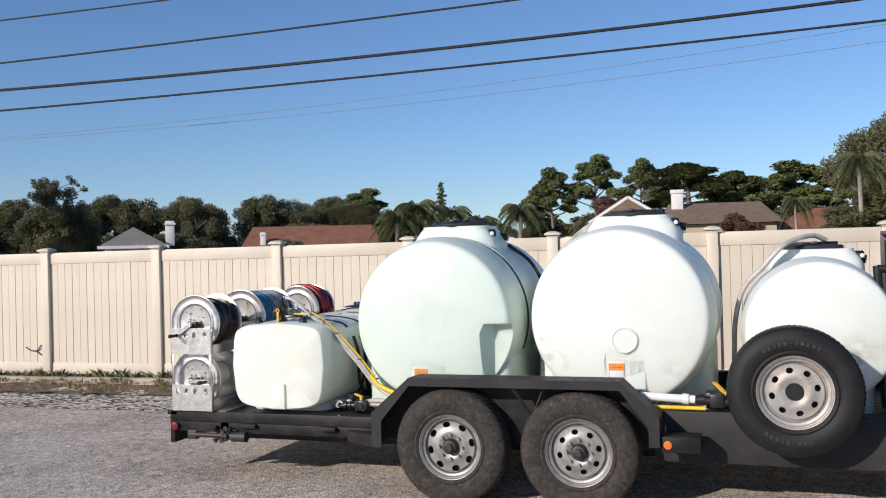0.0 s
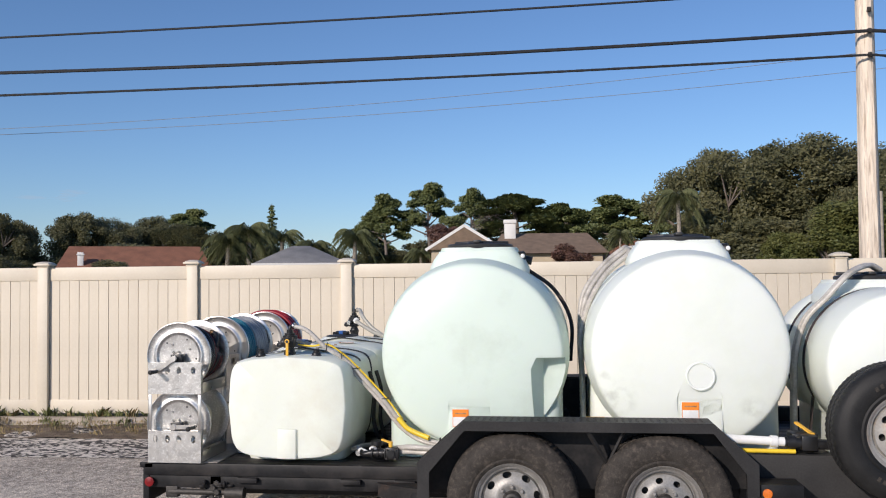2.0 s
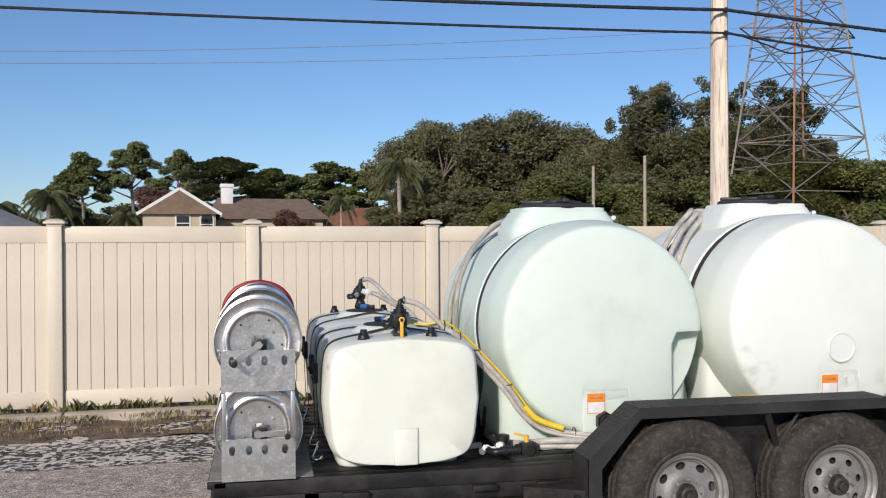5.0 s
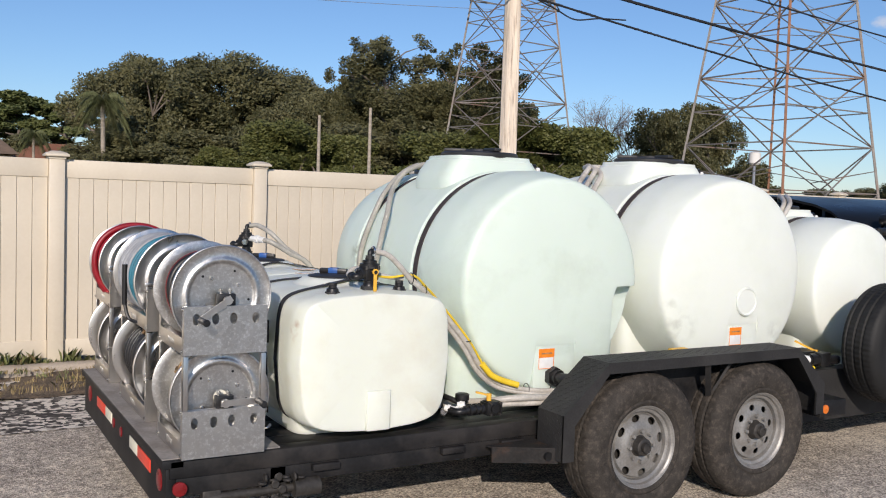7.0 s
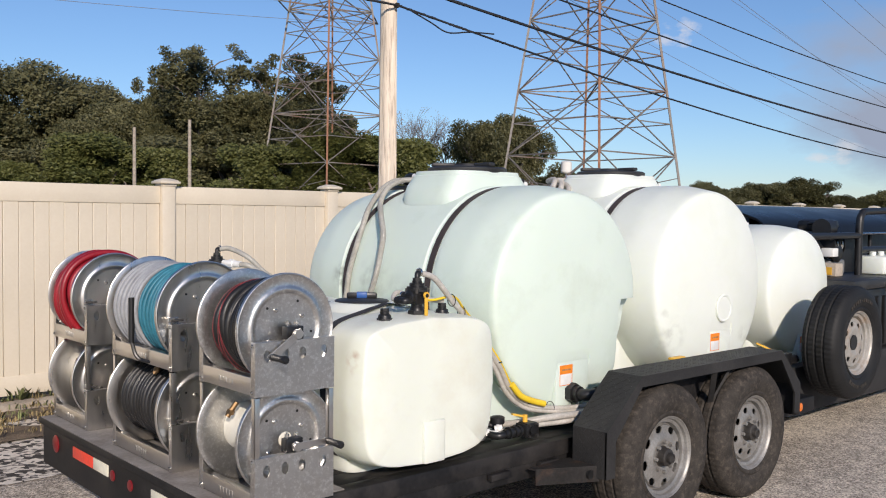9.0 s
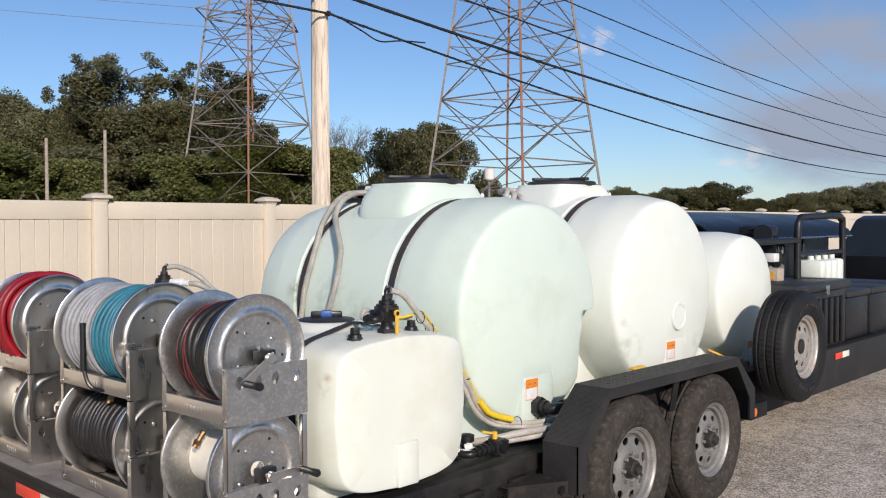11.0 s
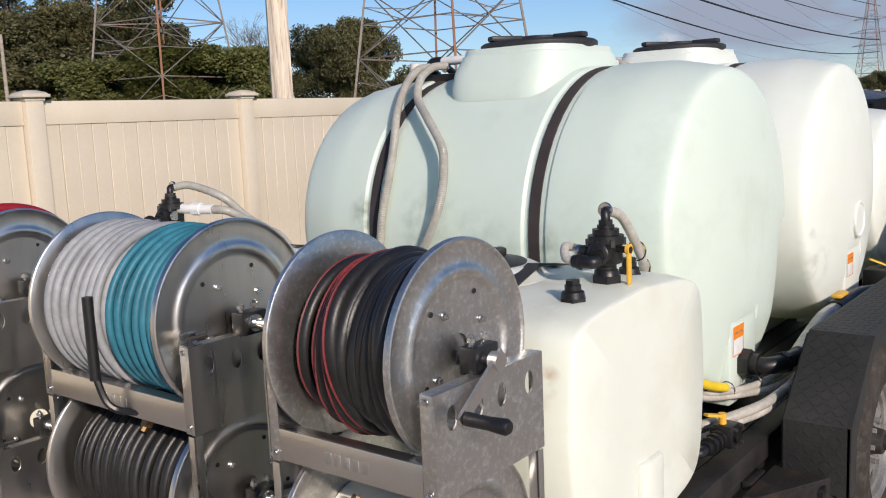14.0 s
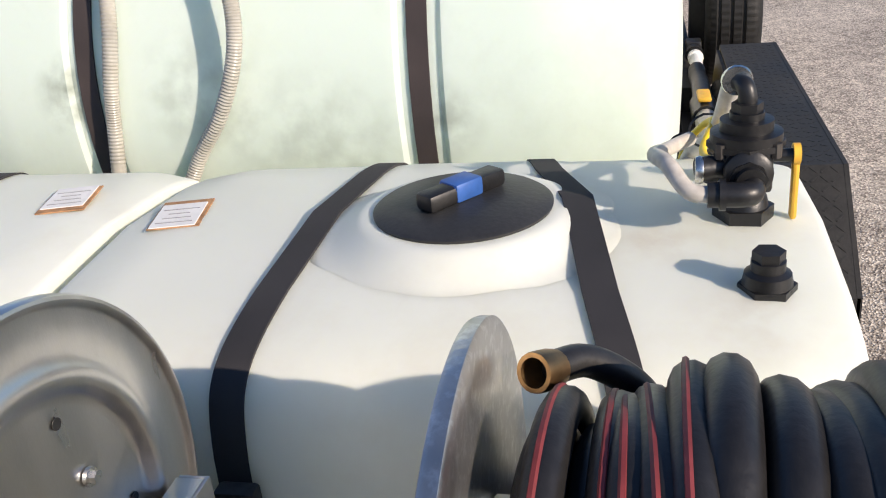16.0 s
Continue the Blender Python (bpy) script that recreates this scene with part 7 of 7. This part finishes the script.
bm = lathe(B(), [(0.0, 0.0148), (0.010, 0.0162), (0.024, 0.0162), (0.028, 0.0155), (0.028, 0.0118), (0.002, 0.0105)], (0, 0, 0), "z", 20, closed=True)
bmesh.ops.transform(bm, matrix=Matrix.Translation((XC + 0.126, 6.249, ZU + 0.130)) @ Vector((-0.72, 0.42, 0.30)).to_track_quat("Z", "Y").to_matrix().to_4x4(), verts=bm.verts[:])
part("coupling", bm, M["brass"], he, "worn brass coupling")
# spring latches on the near plates of the stainless racks
for rk, y in ((r2, 6.60), (r3, 7.56)):
    for z in (Z0 + 0.20, Z0 + 0.63):
        bm = box(B(), (-4.245, y - 0.004, z), (-4.20, y + 0.022, z + 0.004), 0.001)
        box(bm, (-4.245, y + 0.018, z), (-4.20, y + 0.022, z + 0.03), 0.001)
        lt = part("spring_latch", bm, M["chrome"], rk, "small bright latch bracket")
        part("latch_pin", rod(B(), (-4.235, y + 0.008, z + 0.016), (-4.185, y + 0.002, z + 0.018), 0.005, n=10), M["hub"], lt)
        part("latch_bolt", rod(B(), (-4.215, y + 0.02, z + 0.018), (-4.215, y + 0.034, z + 0.018), 0.008, n=8), M["hub"], lt)
# latch lever on the middle reel
lv = thing("reel_latch", (-4.25, 6.93, 0.95), "black locking lever on the middle reel", "lever")
part("grip", rod(B(), (-4.285, 6.905, 1.05), (-4.285, 6.905, 1.25), 0.013, n=12), M["plastic"], lv)
part("arm", hose(B(), [(-4.285, 6.905, 1.06), (-4.27, 6.885, 0.99), (-4.24, 6.84, 0.97), (-4.20, 6.68, 0.985)], 0.009, 6, 8), M["plastic"], lv)
for y, z in ((6.18, ZL + 0.125), (6.85, ZL + 0.20), (7.80, ZL + 0.12)):
    bm = rod(B(), (XC - 0.10, y, z), (XC - 0.135, y + 0.012, z - 0.055), 0.011, n=8)
    rod(bm, (XC - 0.12, y + 0.006, z - 0.03), (XC - 0.127, y + 0.008, z - 0.045), 0.016, n=6)
    solo("brass_nozzle", bm, M["brass"], (XC - 0.1, y, z), "small brass fitting on a lower reel", "pipe fitting")


# ---- front equipment ----
chest = thing("storage_chest", (1.4, 6.4, 0.62), "long black plastic storage chest with a ribbed side", "chest")
bm = box(B(), (0.86, 5.99, 0.63), (1.93, 6.75, 1.10), 0.015)
part("body", bm, M["plastic"], chest)
for k in range(8):
    part("rib", box(B(), (0.90 + k * 0.125, 5.965, 0.66), (0.96 + k * 0.125, 5.992, 1.04), 0.008), M["plastic"], chest)
part("lid", box(B(), (0.83, 5.955, 1.10), (1.96, 6.78, 1.175), 0.02), M["lid"], chest)
part("latch", box(B(), (1.36, 5.935, 1.07), (1.42, 5.957, 1.15), 0.006), M["chrome"], chest)
for k in range(3):
    bn = thing("storage_bin", (2.3 + k * 0.62, 6.4, 0.62), "black ribbed plastic bin with a lid", "bin", "bins")
    part("body", box(B(), (2.03 + k * 0.62, 6.02, 0.63), (2.58 + k * 0.62, 6.8, 1.0), 0.02), M["plastic"], bn)
    part("lid", box(B(), (2.01 + k * 0.62, 6.0, 1.0), (2.60 + k * 0.62, 6.82, 1.06), 0.02), M["lid"], bn)
fr = thing("tube_frame", (2.2, 6.5, 0.62), "black welded tube frame round the pump engines", "frame")
for y in (6.28, 7.7):
    bm = tube(B(), curve([(1.62, y, 0.63), (1.62, y, 1.2), (1.62, y, 1.58), (1.66, y, 1.675), (1.78, y, 1.70), (2.5, y, 1.71), (2.62, y, 1.68), (2.66, y, 1.58), (2.66, y, 0.63)], 5), 0.03, 10)
    part("hoop", bm, M["plastic"], fr)
    part("crossbar", rod(B(), (1.62, y, 1.38), (2.66, y, 1.38), 0.026, n=10), M["plastic"], fr)
part("crossbar", rod(B(), (0.75, 6.28, 1.50), (1.62, 6.28, 1.50), 0.026, n=10), M["plastic"], fr)
part("crossbar", rod(B(), (0.78, 6.28, 0.63), (0.75, 6.28, 1.52), 0.026, n=10), M["plastic"], fr)
cano = thing("canopy_sheet", (2.1, 7.4, 0.62), "glossy black sloping cover sheet over the engines", "cover")
bm = B()
rings(bm, [[(x, 6.73, 1.50), (x, 6.76, 1.57), (x, 6.84, 1.63), (x, 7.0, 1.685), (x, 7.3, 1.735), (x, 7.95, 1.765), (x, 7.95, 1.745), (x, 7.3, 1.715), (x, 7.0, 1.665), (x, 6.84, 1.61), (x, 6.77, 1.56), (x, 6.74, 1.50)] for x in (0.98, 1.0, 2.0, 4.2, 4.22)])
part("sheet", bm, M["gloss_black"], cano)
part("edge_trim", rod(B(), (0.98, 6.728, 1.50), (4.22, 6.728, 1.50), 0.012, n=8), M["chrome"], cano)
for x, y in ((1.02, 6.85), (3.18, 6.85), (1.02, 7.9), (3.18, 7.9)):
    part("support", rod(B(), (x, y, 0.62), (x, y, 1.54 if y < 7 else 1.69), 0.02, n=10), M["plastic"], cano)
# dark backing added to stand in for the shaded space under the cover
part("engine_bulkhead", box(B(), (1.05, 6.95, 0.63), (4.15, 6.98, 1.64), 0.004), M["plastic"], cano)
# second dark sheet, added behind so the interior reads as unlit
part("back_panel", box(B(), (0.98, 7.955, 0.62), (4.2, 7.985, 1.745), 0.004), M["plastic"], cano)
eng = thing("pump_engine", (1.3, 6.55, 1.175), "small grey petrol engine with black pump parts", "engine")
bm = box(B(), (1.30, 6.36, 1.18), (1.56, 6.62, 1.30), 0.02)
rod(bm, (1.28, 6.48, 1.42), (1.56, 6.48, 1.42), 0.085, n=24)
part("crankcase", bm, M["engine"], eng)
for k in range(5):
    part("cooling_fin", lathe(B(), [(0.0, 0.02), (0.0, 0.115), (0.012, 0.115), (0.012, 0.02)], (1.27 + k * 0.045, 6.43, 1.42), "x", 24), M["chrome" if k % 2 else "plastic"], eng)
part("fuel_tank", box(B(), (1.28, 6.40, 1.53), (1.54, 6.66, 1.63), 0.04), M["plastic"], eng)
part("air_filter", lathe(B(), [(0, 0.0), (0, 0.08), (0.11, 0.08), (0.115, 0.06), (0.115, 0.0)], (1.20, 6.40, 1.555), "x", 20), M["plastic"], eng)
part("starter", lathe(B(), [(0, 0.0), (0, 0.07), (-0.03, 0.08), (-0.05, 0.05), (-0.05, 0.0)], (1.35, 6.36, 1.36), "y", 20), M["plastic"], eng)
part("pump_head", box(B(), (1.20, 6.30, 1.33), (1.30, 6.40, 1.40), 0.008), M["white_pvc"], eng, "bright pump head")
part("engine_base", box(B(), (1.17, 6.26, 1.176), (1.30, 6.48, 1.28), 0.008), M["concrete"], eng)
part("decal", box(B(), (1.163, 6.29, 1.19), (1.168, 6.43, 1.25)), M["yellow"], eng, "yellow decal")
hose_thing("hose", [(1.24, 6.40, 1.38), (1.14, 6.44, 1.47), (1.10, 6.56, 1.42), (1.12, 6.62, 1.25)], 0.018, "hose_black", "black hose looped at the pump engine")
hose_thing("hose", [(1.30, 6.36, 1.45), (1.22, 6.33, 1.52), (1.26, 6.5, 1.60), (1.4, 6.7, 1.5), (1.45, 6.8, 1.2)], 0.014, "hose_black", "black fuel hose looped over the pump engine")
for k in range(4):
    bt = thing("white_jug", (1.8 + k * 0.16, 6.5, 1.06), "white plastic jug behind the tube frame", "jug", "jugs")
    x = 1.8 + k * 0.16
    part("body", box(B(), (x - 0.065, 6.12 + 0.01 * k, 1.176 if k < 1 else 1.062), (x + 0.065, 6.36 + 0.01 * k, 1.33), 0.025), M["poly_white"], bt)
    part("cap", rod(B(), (x, 6.24, 1.33), (x, 6.24, 1.365), 0.026, n=14), M["poly_white"], bt)

# ---- black pickup ahead of the trailer ----
TX = 5.35
truck = thing("pickup_truck", (TX + 2.8, 7.0, 0), "black pickup truck hitched ahead of the trailer", "vehicle")
bm = box(B(), (TX, 6.05, 0.55), (TX + 5.6, 7.95, 1.12), 0.09, 3)
part("body", bm, M["gloss_black"], truck)
loops = []
for z, x0, x1, w in ((1.08, TX + 1.7, TX + 4.4, 0.93), (1.2, TX + 1.75, TX + 4.2, 0.91), (1.68, TX + 2.0, TX + 3.55, 0.76), (1.74, TX + 2.15, TX + 3.4, 0.70)):
    loops.append([(x0, 7 - w, z), (x1, 7 - w, z), (x1, 7 + w, z), (x0, 7 + w, z)])
bm = rings(B(), loops)
bmesh.ops.bevel(bm, geom=bm.edges[:], offset=0.03, segments=2, affect="EDGES", profile=0.5)
part("cab", bm, M["dark_glass"], truck)
bm = box(B(), (TX + 0.02, 6.08, 1.1), (TX + 1.75, 6.16, 1.25), 0.03)
box(bm, (TX + 0.02, 7.84, 1.1), (TX + 1.75, 7.92, 1.25), 0.03), box(bm, (TX - 0.02, 6.1, 0.72), (TX + 0.05, 7.9, 1.25), 0.03)
part("bed_side", bm, M["gloss_black"], truck)
for y in (6.06, 7.80):
    part("tail_light", box(B(), (TX - 0.03, y, 0.88), (TX + 0.04, y + 0.14, 1.22), 0.02), M["red_lens"], truck, "red tail light")
part("bumper", box(B(), (TX - 0.14, 6.1, 0.48), (TX + 0.02, 7.9, 0.66), 0.03), M["chrome"], truck)
for x in (TX + 1.05, TX + 4.55):
    for y, s in ((6.02, -1), (7.98, 1)):
        prof = [(0.0, 0.0), (0.0, 0.22), (0.02, 0.24), (0.02, 0.36), (-0.02, 0.39), (-0.2, 0.39), (-0.24, 0.34), (-0.24, 0.0)]
        tw = part("wheel", lathe(B(), [(a * -s * -1, r) for a, r in prof], (x, y, 0.39), "y", 48), M["rubber_new"], truck)
        part("rim", lathe(B(), [(s * 0.004, 0.23), (s * 0.012, 0.2), (s * -0.02 + s * 0.03, 0.05), (s * 0.02, 0.0)], (x, y, 0.39), "y", 32), M["rim"], tw)
